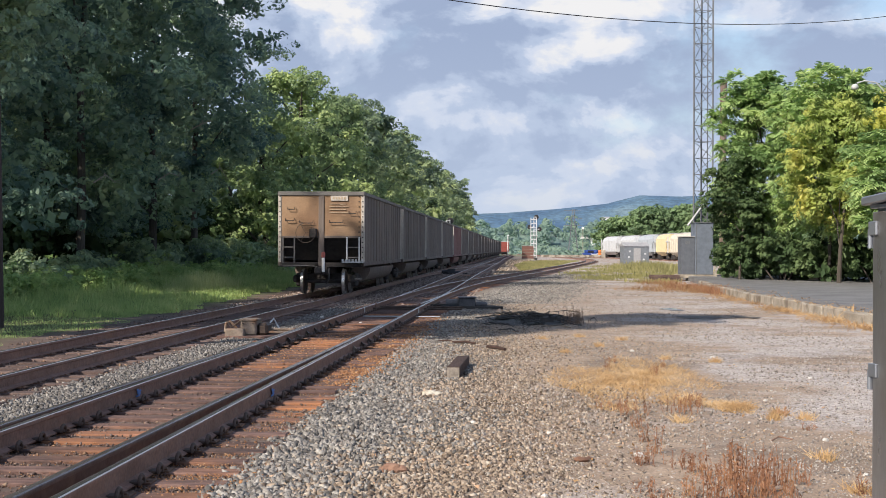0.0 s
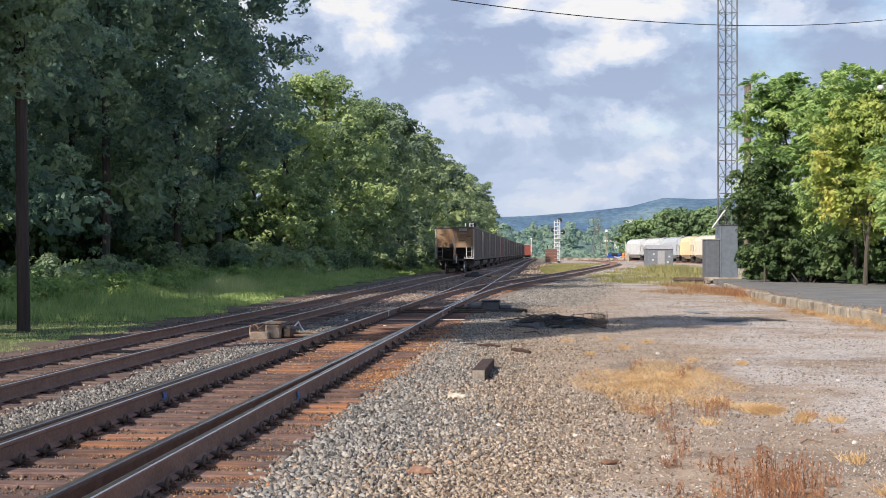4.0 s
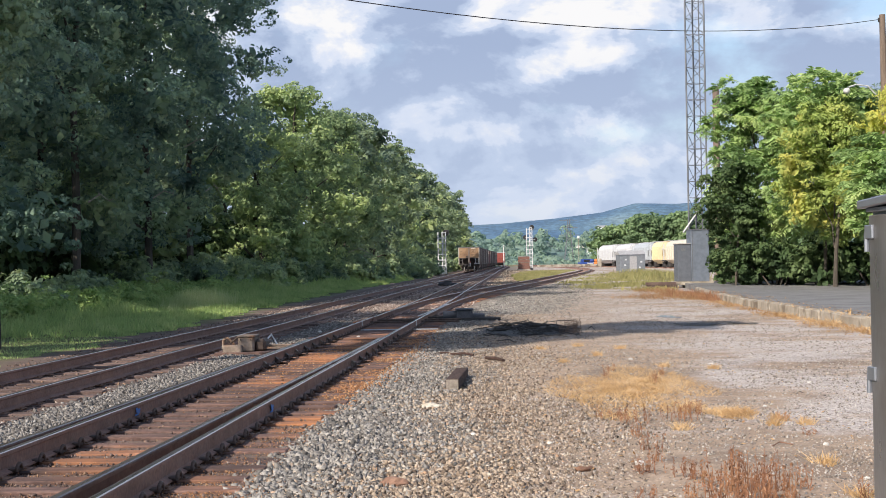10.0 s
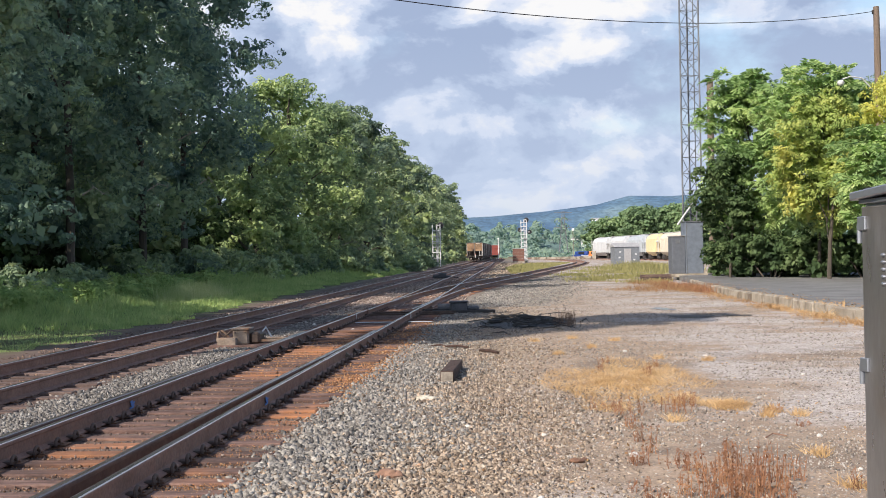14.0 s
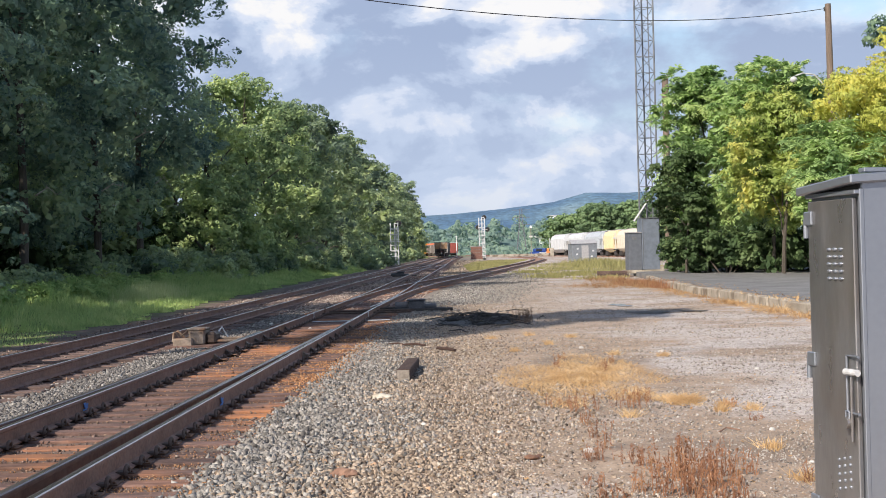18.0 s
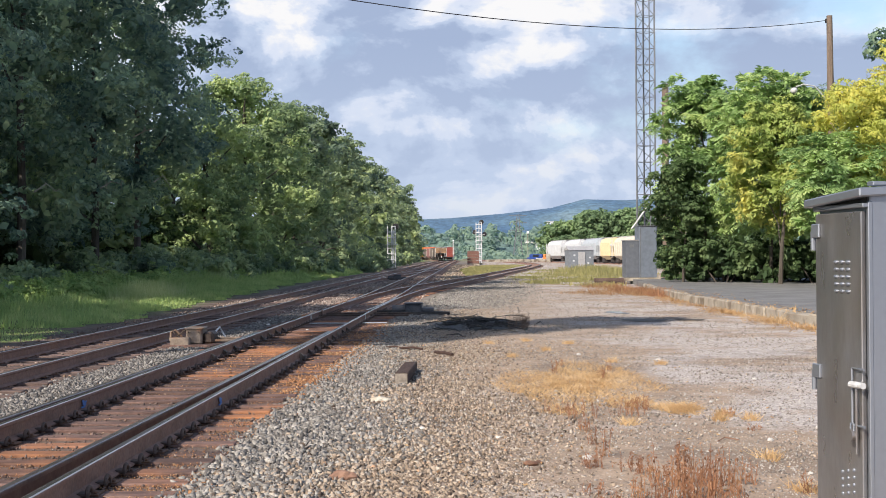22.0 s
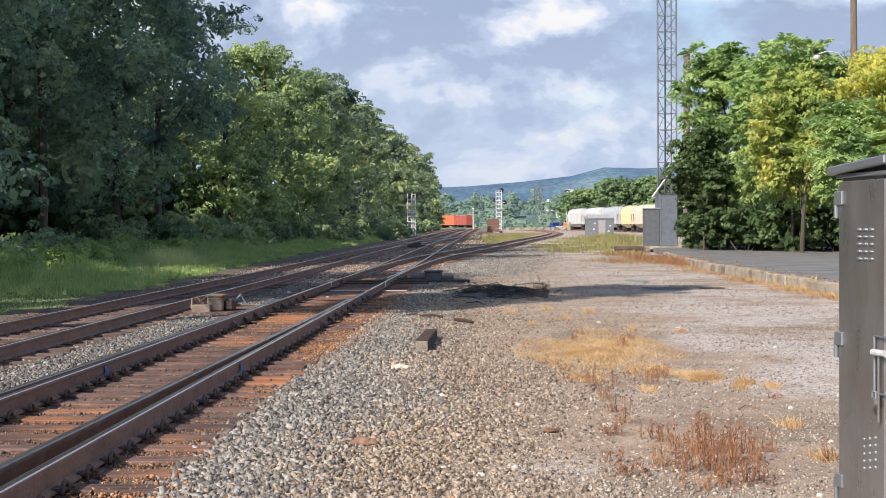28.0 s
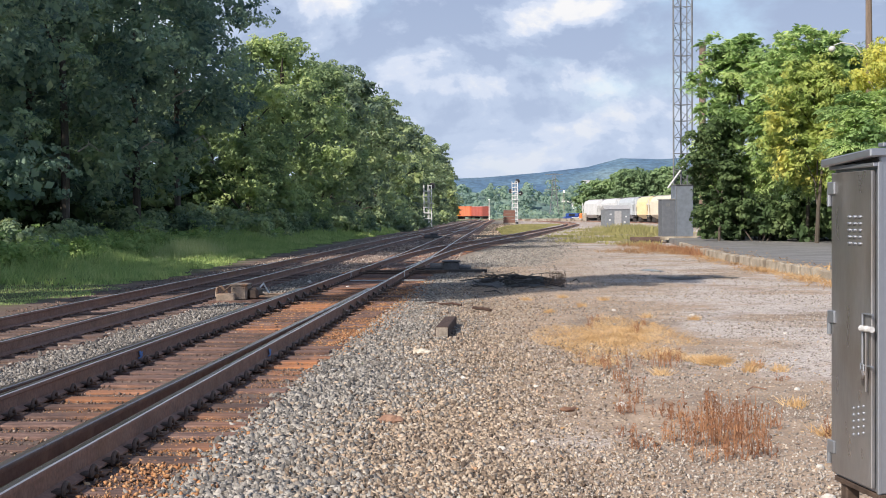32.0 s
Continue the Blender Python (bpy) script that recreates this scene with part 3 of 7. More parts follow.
    foul = mx(rp(nz(0.4, 5, 8.0), [(0.56, 0.0), (0.72, 0.7)]), foul, (0.22, 0.115, 0.06))
    for centre, half in ((-3.35, 1.25), (-6.95, 1.5), (-9.0, 1.5)):
        near_track = ma("MULTIPLY", ma("SUBTRACT", half, ma("ABSOLUTE", ma("SUBTRACT", ma("ADD", x_t, -0.0), centre), 0.0)), 3.0, clamp=True)
        col = mx(near_track, col, foul)
    yard_bed = rp(nz(1.7, 7, 33.0, 0.65), [(0.35, (0.20, 0.142, 0.122)), (0.55, (0.34, 0.255, 0.215)), (0.7, (0.48, 0.385, 0.33))])
    bed = ma("MULTIPLY", ma("SUBTRACT", 3.9, ma("ABSOLUTE", ma("SUBTRACT", x_t, -5.4), 0.0)), 1.5, clamp=True)
    bed = ma("MULTIPLY", bed, ma("MULTIPLY", ma("SUBTRACT", sep.outputs[1], 32.0), 0.08, clamp=True))
    col = mx(ma("MULTIPLY", bed, 0.9), col, yard_bed)
    soil = rp(nz(0.7, 6, 11.0), [(0.3, (0.05, 0.06, 0.025)), (0.7, (0.11, 0.13, 0.045))])
    col = mx(ma("MULTIPLY", ma("SUBTRACT", -9.4, x_w), 1.2, clamp=True), col, soil)
    far_green = rp(nz(0.05, 6, 13.0), [(0.4, (0.10, 0.13, 0.05)), (0.6, (0.22, 0.22, 0.12))])
    col = mx(ma("MULTIPLY", ma("SUBTRACT", sep.outputs[1], 330.0), 0.01, clamp=True), col, far_green)
    fine = rp(nz(45.0, 3, 1.0), [(0.3, 0.72), (0.7, 1.25)])
    col = mx(1.0, col, fine, "MULTIPLY")
    L(col, b.inputs["Base Color"])
    b.inputs["Roughness"].default_value = 0.95
    bp = N("ShaderNodeBump")
    bp.inputs["Strength"].default_value, bp.inputs["Distance"].default_value = 0.45, 0.015
    hgt = ma("ADD", ma("MULTIPLY", vor.outputs["Distance"], -0.8), nz(30.0, 5, 6.0))
    L(hgt, bp.inputs["Height"])
    L(bp.outputs[0], b.inputs["Normal"])
    return mt


def build_ground():
    xs = np.unique(np.r_[-1500, -900, -500, -300, -180, -120, np.arange(-80, -12, 4.0), np.arange(-12, 14, 0.25), np.arange(14, 80, 4.0), 120, 180, 300, 500, 900, 1500])
    ys = np.unique(np.r_[-200, -80, -40, -20, np.arange(-8, 45, 0.25), np.arange(45, 130, 1.5), np.arange(130, 600, 8.0), 700, 850, 1100, 1500, 2200, 3500])
    X, Y = np.meshgrid(xs, ys, indexing="ij")
    rng = np.random.default_rng(4)
    Z = rise_np(Y)
    lumps = sum(a * np.sin(X * fx + p) * np.sin(Y * fy + q) for a, fx, fy, p, q in [(0.007, 0.9, 0.7, 0.3, 1.1), (0.004, 2.1, 1.7, 2.0, 0.4), (0.002, 4.3, 3.1, 1.0, 2.2)])
    Z = Z + np.where((X > -1.6) & (X < 9), lumps + rng.normal(0, 0.0012, X.shape), np.where(X > -9.3, rng.normal(0, 0.002, X.shape), lumps * 3))
    n, k = X.shape
    i = np.arange(n * k).reshape(n, k)
    faces = np.stack([i[:-1, :-1], i[1:, :-1], i[1:, 1:], i[:-1, 1:]], -1).reshape(-1, 4)
    me = as_mesh("ground", np.stack([X, Y, Z], -1).reshape(-1, 3), faces)
    me.polygons.foreach_set("use_smooth", np.ones(len(faces), bool))
    return tagged(put("ground", me, ground_material()), "gravel and dirt ground with ballast, soil and sparse grass", "ground", kind="structure")


build_ground()


def ridge(name, y0, rows, depth, base, materials, label, seed, rough=1.0):
    """A long wooded ridge; rows of (x, height)."""
    rng = np.random.default_rng(seed)
    xs = np.linspace(rows[0][0], rows[-1][0], 420)
    tops = np.interp(xs, [r[0] for r in rows], [r[1] for r in rows])
    jag = rng.normal(0, rough, len(xs))
    jag = np.convolve(jag, [0.2, 0.6, 0.2], "same") + 1.4 * rough * np.convolve(rng.normal(0, 1, len(xs)), np.ones(9) / 9, "same")
    vs, m = [], 16
    for j in range(m):
        f = j / (m - 1)
        lift = math.sin(f * math.pi / 2) ** 0.8
        wob = np.convolve(rng.normal(0, 1, len(xs)), np.ones(5) / 5, "same") * rough * (0.35 if 0 < j < m - 1 else 0)
        vs.append(np.stack([xs, np.full_like(xs, y0 + depth * f) + wob * 6, base + (tops - base) * lift + wob + (jag if j == m - 1 else 0)], -1))
    V = np.concatenate(vs)
    n = len(xs)
    i = np.arange(m * n).reshape(m, n)
    F = np.stack([i[:-1, :-1], i[:-1, 1:], i[1:, 1:], i[1:, :-1]], -1).reshape(-1, 4)
    me = as_mesh(name, V, F)
    me.polygons.foreach_set("use_smooth", np.ones(len(F), bool))
    return tagged(put(name, me, materials), label, "hill", kind="structure")


# Both distant slopes carry haze as blue mixed into their green.
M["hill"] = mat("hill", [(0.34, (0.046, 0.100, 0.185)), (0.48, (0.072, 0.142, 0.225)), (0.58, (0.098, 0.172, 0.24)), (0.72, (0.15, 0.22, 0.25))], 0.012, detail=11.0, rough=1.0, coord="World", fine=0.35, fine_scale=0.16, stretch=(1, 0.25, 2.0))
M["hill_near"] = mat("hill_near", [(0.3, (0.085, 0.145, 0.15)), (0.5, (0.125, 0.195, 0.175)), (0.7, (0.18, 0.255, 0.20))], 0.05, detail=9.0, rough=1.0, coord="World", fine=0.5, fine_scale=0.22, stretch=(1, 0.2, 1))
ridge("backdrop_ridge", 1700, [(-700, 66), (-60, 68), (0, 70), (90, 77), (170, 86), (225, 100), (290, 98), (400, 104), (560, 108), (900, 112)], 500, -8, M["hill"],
      "long wooded ridge in the distance, blue haze painted into its green", 3, 0.7)
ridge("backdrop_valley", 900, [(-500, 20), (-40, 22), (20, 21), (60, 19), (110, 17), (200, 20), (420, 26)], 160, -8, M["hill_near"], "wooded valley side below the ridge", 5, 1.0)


# ---------------------------------------------------------------- tracks
HEAD = 0.22
TIE_TOP = 0.035
T1 = [(-7.0, -14), (-6.97, 15), (-6.75, 45), (-6.15, 88), (-5.5, 135), (-4.85, 180), (-4.2, 231), (-3.7, 262), (-2.85, 306), (-2.2, 351), (-2.6, 386), (-4.6, 426), (-9.6, 472), (-18.5, 520), (-32, 570), (-56, 635), (-98, 720), (-190, 860)]
MAIN1 = Line(T1)
MAIN2 = Line([(-3.66, -14), (-3.6, 8), (-3.38, 25), (-3.2, 38), (-2.92, 56), (-2.6, 85), (-2.1, 120), (-1.5, 165), (-0.7, 231), (0.2, 285), (1.2, 340), (1.6, 380), (1.2, 420), (0.0, 470)])
SIDING = Line([(-3.2, 38), (-2.86, 50), (-2.1, 62), (-0.85, 74), (0.65, 86), (2.5, 101), (4.8, 122), (7.6, 146), (10.4, 171), (13.0, 198), (14.6, 222), (15.0, 250), (14.0, 290), (12.0, 340), (9, 400), (5, 470)])
YARD = Line([(34.2, 180), (32.1, 205), (30.4, 222), (29.0, 240), (27.5, 257), (25.5, 275), (23.0, 294), (19.7, 320), (15, 360), (8, 430)])
CROSS = Line([(-6.3, 78), (-5.95, 90), (-4.9, 108), (-3.4, 128), (-2.2, 146), (-1.6, 160)])
RAIL = [(-0.075, 0), (0.075, 0), (0.075, 0.014), (0.012, 0.04), (0.012, 0.138), (0.038, 0.152), (0.039, 0.172), (0.036, 0.182), (0.026, 0.1885), (0.0, 0.19), (-0.026, 0.1885), (-0.036, 0.182), (-0.039, 0.172), (-0.038, 0.152), (-0.012, 0.138), (-0.012, 0.04), (-0.075, 0.014)]
RAIL_FACES = [0, 0, 0, 0, 2, 0, 0, 3, 1, 1, 1, 1, 0, 0, 2, 0, 0]


def rail_path(line, s0, s1, off, step=3.0):
    out = []
    for s in np.linspace(s0, s1, max(2, int((s1 - s0) / step))):
        x, y, h = line.at(s)
        out.append((x + off * math.cos(h), y + off * math.sin(h), rise(y) + HEAD - 0.19))
    return out


def tie_mesh(w=0.225, l=2.6, h=0.16):
    bm = bmesh.new()
    box(bm, (-l / 2, -w / 2, -h), (l / 2, w / 2, 0), 0.012)
    me = bpy.data.meshes.new("tie")
    bm.to_mesh(me)
    bm.free()
    return me


def track(name, line, y0, y1, y_near, label, gauge=1.51, tie_l=2.6, rails=True, tie="tie"):
    """Rails, and ties as pieces up to y_near, joined beyond."""
    tr = tagged(new(name), label, "railway track", kind="structure")
    s0, s1 = line.s_of_y(y0), line.s_of_y(y1)
    if rails:
        for off in (-gauge / 2, gauge / 2):
            part("rail", sweep(RAIL, rail_path(line, s0, s1, off), RAIL_FACES), [M["rail_side"], M["rail_top"], M["rail_web"], M["rail_glint"]], tr)
    me = tie_mesh(l=tie_l)
    rng = random.Random(name)
    s, far = s0, []
    while s < s1:
        x, y, h = line.at(s)
        m = pose(x + rng.uniform(-0.05, 0.05), y, rise(y) + TIE_TOP - 0.003 + rng.uniform(-0.012, 0.006), 0, rng.uniform(-0.6, 0.6), math.degrees(h) + rng.uniform(-1.3, 1.3))
        if y < y_near:
            put("tie", me, M[tie], tr, at=m)
        else:
            far.append(m)
        s += 0.53 + rng.uniform(-0.03, 0.03)
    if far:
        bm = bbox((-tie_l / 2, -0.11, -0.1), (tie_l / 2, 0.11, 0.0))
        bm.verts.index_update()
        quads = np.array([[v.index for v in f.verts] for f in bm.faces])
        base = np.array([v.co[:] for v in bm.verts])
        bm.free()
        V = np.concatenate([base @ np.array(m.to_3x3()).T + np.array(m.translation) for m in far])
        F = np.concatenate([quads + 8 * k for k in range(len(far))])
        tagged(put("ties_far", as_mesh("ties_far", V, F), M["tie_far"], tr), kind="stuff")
    return tr


track_2 = track("track_main_near", MAIN2, -12, 460, 100, "railway track with rust-stained wooden ties and worn rails", tie_l=2.9)
track_1 = track("track_main_far", MAIN1, -12, 600, 100, "railway track with dark wooden ties beside the grass", tie="tie_old")
track("track_siding", SIDING, 39, 460, 72, "curving siding track leaving the main track")
track("track_yard", YARD, 182, 425, 100, "yard track under the parked covered hoppers")
track("track_crossover", CROSS, 78, 159, 60, "crossover track between the two main tracks")
# ---------------------------------------------------------------- plants
def quads_from(centres, axis_u, axis_v, bend=None):
    """Diamond leaves: tip, side, root, side."""
    n = len(centres)
    V = np.empty((n, 4, 3))
    V[:, 0], V[:, 2] = centres + axis_u, centres - axis_u
    V[:, 1], V[:, 3] = centres + axis_v, centres - axis_v
    if bend is not None:
        V[:, 0] += bend
    return V.reshape(-1, 3), np.arange(4 * n).reshape(-1, 4)


def unit(v):
    return v / np.maximum(1e-9, np.linalg.norm(v, axis=-1, keepdims=True))


def crown_mesh(name, lobes, count, size, seed, aspect=0.6, droop=0.0, inner=0.3, jitter=0.75):
    rng = np.random.default_rng(seed)
    c, r = np.array([l[:3] for l in lobes]), np.array([l[3] for l in lobes])
    flat = np.array([l[4] if len(l) > 4 else 0.8 for l in lobes])
    tufts = max(30, count // 42)
    kt = rng.choice(len(lobes), tufts, p=r**2 / (r**2).sum())
    dt = unit(rng.normal(size=(tufts, 3)) + (0, 0, 0.2))
    rt = np.where(rng.random(tufts) < inner, rng.uniform(0.35, 0.85, tufts), rng.normal(0.97, 0.12, tufts))
    pt = c[kt] + dt * (r[kt] * rt)[:, None] * np.stack([np.ones(tufts), np.ones(tufts), flat[kt]], -1)
    j = rng.integers(0, tufts, count)
    k, d = kt[j], dt[j]
    tr = rng.uniform(0.55, 1.15, tufts)[j] * np.minimum(r[k] * 0.42, size * 5.0)
    e = unit(rng.normal(size=(count, 3)) + d * 0.5 + (0, 0, 0.45))
    p = pt[j] + e * (tr * rng.uniform(0.6, 1.05, count))[:, None] * np.array([1, 1, 0.6])
    n = unit(e * 0.9 + d * 0.3 + rng.normal(0, jitter * 0.6, (count, 3)) + (0, 0, 0.3))
    u = unit(np.cross(n, rng.normal(size=(count, 3))))
    u[:, 2] -= droop
    u = unit(u)
    v = unit(np.cross(n, u))
    s = size * rng.uniform(0.55, 1.4, count)[:, None]
    core = count // 6
    kc = rng.choice(len(lobes), core, p=r**2 / (r**2).sum())
    p[:core] = c[kc] + unit(rng.normal(size=(core, 3))) * (r[kc] * rng.uniform(0.1, 0.6, core))[:, None]
    s[:core] *= 2.1
    V, F = quads_from(p, u * s, v * s * aspect, n * s * -0.25)
    return as_mesh(name, V, F)


def frond_mesh(name, lobes, tufts, size, seed, per=7, pairs=6):
    """Tufts of drooping compound leaves: each frond a bent rib with pairs of leaflets."""
    rng = np.random.default_rng(seed)
    c, r = np.array([l[:3] for l in lobes]), np.array([l[3] for l in lobes])
    k = rng.choice(len(lobes), tufts, p=r**2 / (r**2).sum())
    d = unit(rng.normal(size=(tufts, 3)) + (0, 0, 0.3))
    rt = np.where(rng.random(tufts) < 0.25, rng.uniform(0.4, 0.85, tufts), rng.normal(0.97, 0.12, tufts))
    root = np.repeat(c[k] + d * (r[k] * rt)[:, None], per, 0)
    out = unit(np.repeat(d, per, 0) * 0.7 + rng.normal(0, 0.75, (tufts * per, 3)) * np.array([1, 1, 0.4]) + (0, 0, 0.3))
    length = size * rng.uniform(0.7, 1.3, len(root))
    P, U, W = [], [], []
    for i in range(pairs):
        f = (i + 0.6) / pairs
        mid = root + out * (length * f)[:, None] - np.array([0, 0, 1]) * (length * 0.55 * f * f)[:, None]
        along = unit(out - np.array([0, 0, 1.1 * f]))
        side = unit(np.cross(along, (0, 0, 1.0)) + rng.normal(0, 0.12, along.shape))
        ll = length * 0.3 * (1.1 - 0.5 * f)
        for sg in (-1, 1):
            u = unit(side * sg + along * 0.5 - np.array([0, 0, 0.35]))
            P.append(mid + u * ll[:, None])
            U.append(u * ll[:, None])
            W.append(along * (ll * 0.34)[:, None])
    return as_mesh(name, *quads_from(np.concatenate(P), np.concatenate(U), np.concatenate(W)))


def lobes_for(h, r, seed, low=0.25, n=26, lean=0.0, flat=(0.65, 0.9)):
    """An uneven crown: a pile of lobes round a trunk, wide in the middle, with stray ones at the rim."""
    rng = random.Random(seed)
    out = []
    for i in range(n):
        f = low + (1 - low) * (i + rng.random()) / n
        w = r * (0.55 + 0.6 * math.sin(math.pi * min(1, max(0.0, (f - low) / (1 - low) * 0.85 + 0.12))))
        a = i * 2.4 + rng.uniform(-0.5, 0.5)
        q = w * rng.uniform(0.35, 0.8)
        rr = r * rng.uniform(0.26, 0.46)
        out.append((q * math.cos(a) + lean * f, q * math.sin(a), min(h * f, h - rr * 0.8), rr, rng.uniform(*flat)))
    out.append((0, 0, h - r * 0.45, r * 0.5))
    out.append((0, 0, h * 0.62, r * 0.7))
    return out


def trunk_mesh(h, r0, lobes, seed, limbs=7):
    rng = random.Random(seed + 5)
    bm = bmesh.new()
    path = [(rng.uniform(-0.12, 0.12) * k, rng.uniform(-0.12, 0.12) * k, h * f) for k, f in enumerate((0, 0.18, 0.4, 0.62, 0.85))]
    tube(bm, path, [r0 * 1.25, r0, r0 * 0.75, r0 * 0.5, r0 * 0.16], 8)
    for l in rng.sample(lobes, min(limbs, len(lobes))):
        z = max(h * 0.16, l[2] - h * 0.18)
        st = Vector((0, 0, z))
        mid = st.lerp(Vector(l[:3]), 0.5) + Vector((0, 0, 0.3))
        tube(bm, [st, mid, l[:3]], [r0 * 0.4, r0 * 0.25, r0 * 0.07], 5)
    return bm


def tree_at(m, h, r, leaf, count, size, seed, label, low=0.2, category="tree", group="", droop=0.0, aspect=0.6, lobes=None, name="tree", limbs=7, r0=None):
    t = thing(name, m, label, category, group)
    lb = lobes or lobes_for(h, r, seed, low, n=34 if h > 20 else 26, flat=(0.42, 0.62) if h > 20 else (0.6, 0.85))
    part("trunk", trunk_mesh(h, r0 or h * 0.014 + 0.05, lb, seed, limbs), M["bark"], t)
    if droop > 0.55:
        put("crown", frond_mesh("crown", lb, count // 84, size * 4.6, seed), leaf, t)
        put("inner_crown", crown_mesh("inner_crown", [(a, b, c_, q * 0.86, *rest) for a, b, c_, q, *rest in lb], count // 3, size * 0.8, seed + 3, 0.45), leaf, t)
    else:
        put("crown", crown_mesh("crown", lb, count, size, seed, aspect, droop), leaf, t)
    return t


def spot(x, y, dz=0.0, rz=0.0):
    return pose(x, y, rise(y) + dz, 0, 0, rz)


DARK = "tall broad-leaved tree beside the track, shade painted into its leaves"
MID = "broad-leaved tree with mid-green sunlit crown along the track"
LIME = "tree with bright yellow-green sunlit leaves along the track"
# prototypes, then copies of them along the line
near_dark = [tree_at(spot(-21.5, 47), 24, 6.2, M["leaf_shaded"], 40000, 0.112, 11, DARK, 0.14, r0=0.2, group="trees by the track"),
             tree_at(spot(-20.5, 61, 0, 70), 25, 6.0, M["leaf_shaded"], 40000, 0.112, 12, DARK, 0.12, r0=0.2, group="trees by the track"),
             tree_at(spot(-19.9, 82, 0, 30), 25.5, 5.6, M["leaf_shaded"], 40000, 0.112, 13, DARK, 0.34, r0=0.2, group="trees by the track")]
# The copy at (-25.5, 20) is unseen, added to shade the bushes.
for k, (x, y, rz) in enumerate([(-19.5, 70.5, 120), (-25, 54, 200), (-29, 40, 60), (-25, 69, 300), (-25.5, 20, 140)]):
    copy_thing(near_dark[k % 3], spot(x, y, 0, rz))
rear_dark = tree_at(spot(-36, 92, 0, 40), 24.5, 6.0, M["leaf_shaded"], 13000, 0.2, 16, DARK, 0.06, r0=0.2, group="trees by the track")
for x, y, rz in ((-40, 104, 200), (-37, 118, 320), (-46, 122, 150), (-38, 80, 260), (-44, 92, 30), (-33, 64, 190), (-34, 50, 70)):
    copy_thing(rear_dark, spot(x, y, 0, rz))
back_row = []
def dead_limb(x, y, z, reach, seed):
    """A bare pale bough with twigs, hung in the edge of the wood."""
    rng = random.Random(seed)
    g = thing("dead_bough", pose(x, y, rise(y) + z), "bare pale dead bough among the dark leaves", "branch", "dead boughs")
    main = [Vector((-reach * 0.6, 0, -0.2)), Vector((0, 0.1, 0.15)), Vector((reach * 0.6, -0.1, rng.uniform(-0.5, 0.3)))]
    part("limb", tubed([tuple(v) for v in main], [0.035, 0.028, 0.012], 6), M["dead_wood"], g)
    for k in range(6):
        a = main[1].lerp(main[2], rng.random()) if k % 2 else main[0].lerp(main[1], 0.4 + 0.6 * rng.random())
        b = a + Vector((rng.uniform(-0.3, 0.9), rng.uniform(-0.2, 0.2), rng.uniform(-0.8, 0.7))) * reach * 0.4
        part("twig", tubed([tuple(a), tuple(a.lerp(b, 0.5) + Vector((0, 0, 0.06))), tuple(b)], [0.016, 0.012, 0.006], 5), M["dead_wood"], g)


M["dead_wood"] = mat("dead_wood", [(0.3, (0.30, 0.27, 0.23)), (0.7, (0.46, 0.42, 0.37))], 3.0, rough=0.9)
for k, (x, y, z, reach) in enumerate([(-16.4, 62, 5.4, 0.9), (-16.8, 53, 4.8, 0.8), (-16.2, 68, 8.4, 1.0), (-15.9, 71, 6.2, 0.8), (-12.2, 112, 3.0, 1.7), (-11.9, 114, 2.4, 1.4)]):
    dead_limb(x, y, z, reach, 300 + k)
lime = tree_at(spot(-16.4, 103), 16.3, 4.4, M["leaf_lime"], 24000, 0.125, 21, LIME, 0.08, group="trees by the track")
mid = [tree_at(spot(-14.6, 122), 16.6, 4.4, M["leaf_mid"], 14000, 0.165, 22, MID, 0.06, group="trees by the track"),
       tree_at(spot(-12.9, 147, 0, 50), 15.6, 4.0, M["leaf_mid"], 12000, 0.17, 23, MID, 0.06, group="trees by the track"),
       tree_at(spot(-12.0, 182, 0, 10), 14.9, 3.8, M["leaf_mid"], 10000, 0.2, 24, MID, 0.05, group="trees by the track")]
# Those at y 25.5 and 30 are unseen, added to shade the weeds.
for x, y, rz in ((-27, 98, 0), (-28, 110, 70), (-26, 122, 140), (-30, 134, 210), (-25, 146, 280), (-31, 62, 30), (-31, 84, 160), (-25, 90, 30), (-23.5, 25.5, 80), (-26, 30, 200), (-32, 72, 20), (-33, 52, 110)):
    back_row.append((x, y, rz))
# Two unseen trees, added to cast shade on the lot and pole vines.
tree_at(spot(-14.6, 12.8), 21.5, 2.7, M["leaf_shaded"], 12000, 0.2, 14, DARK, 0.66, group="trees by the track")
tree_at(spot(-16.6, 20.0), 16.5, 3.0, M["leaf_shaded"], 12000, 0.2, 15, DARK, 0.38, group="trees by the track")
for x, y, rz in back_row:
    copy_thing(mid[2], spot(x, y, 0, rz))
copy_thing(lime, spot(-15.2, 113, -1.2, 100))
copy_thing(lime, spot(-17.6, 93.5, -4.2, 220))
for k, (x, y, dz, rz) in enumerate([(-13.4, 134, -0.4, 80), (-12.6, 160, -0.8, 30), (-11.8, 172, -1, 140), (-11.6, 198, -0.5, 20), (-11.2, 216, -0.3, 90), (-10.9, 236, -0.4, 230), (-10.6, 258, -0.4, 310), (-10.4, 284, -0.6, 40), (-10.2, 308, -0.9, 120), (-10.6, 335, -1.6, 200), (-15, 295, 0, 10), (-12, 362, -2, 280), (-15, 392, -2.5, 60), (-16, 330, -0.5, 170)]):
    copy_thing(mid[k % 3], spot(x, y, dz, rz))


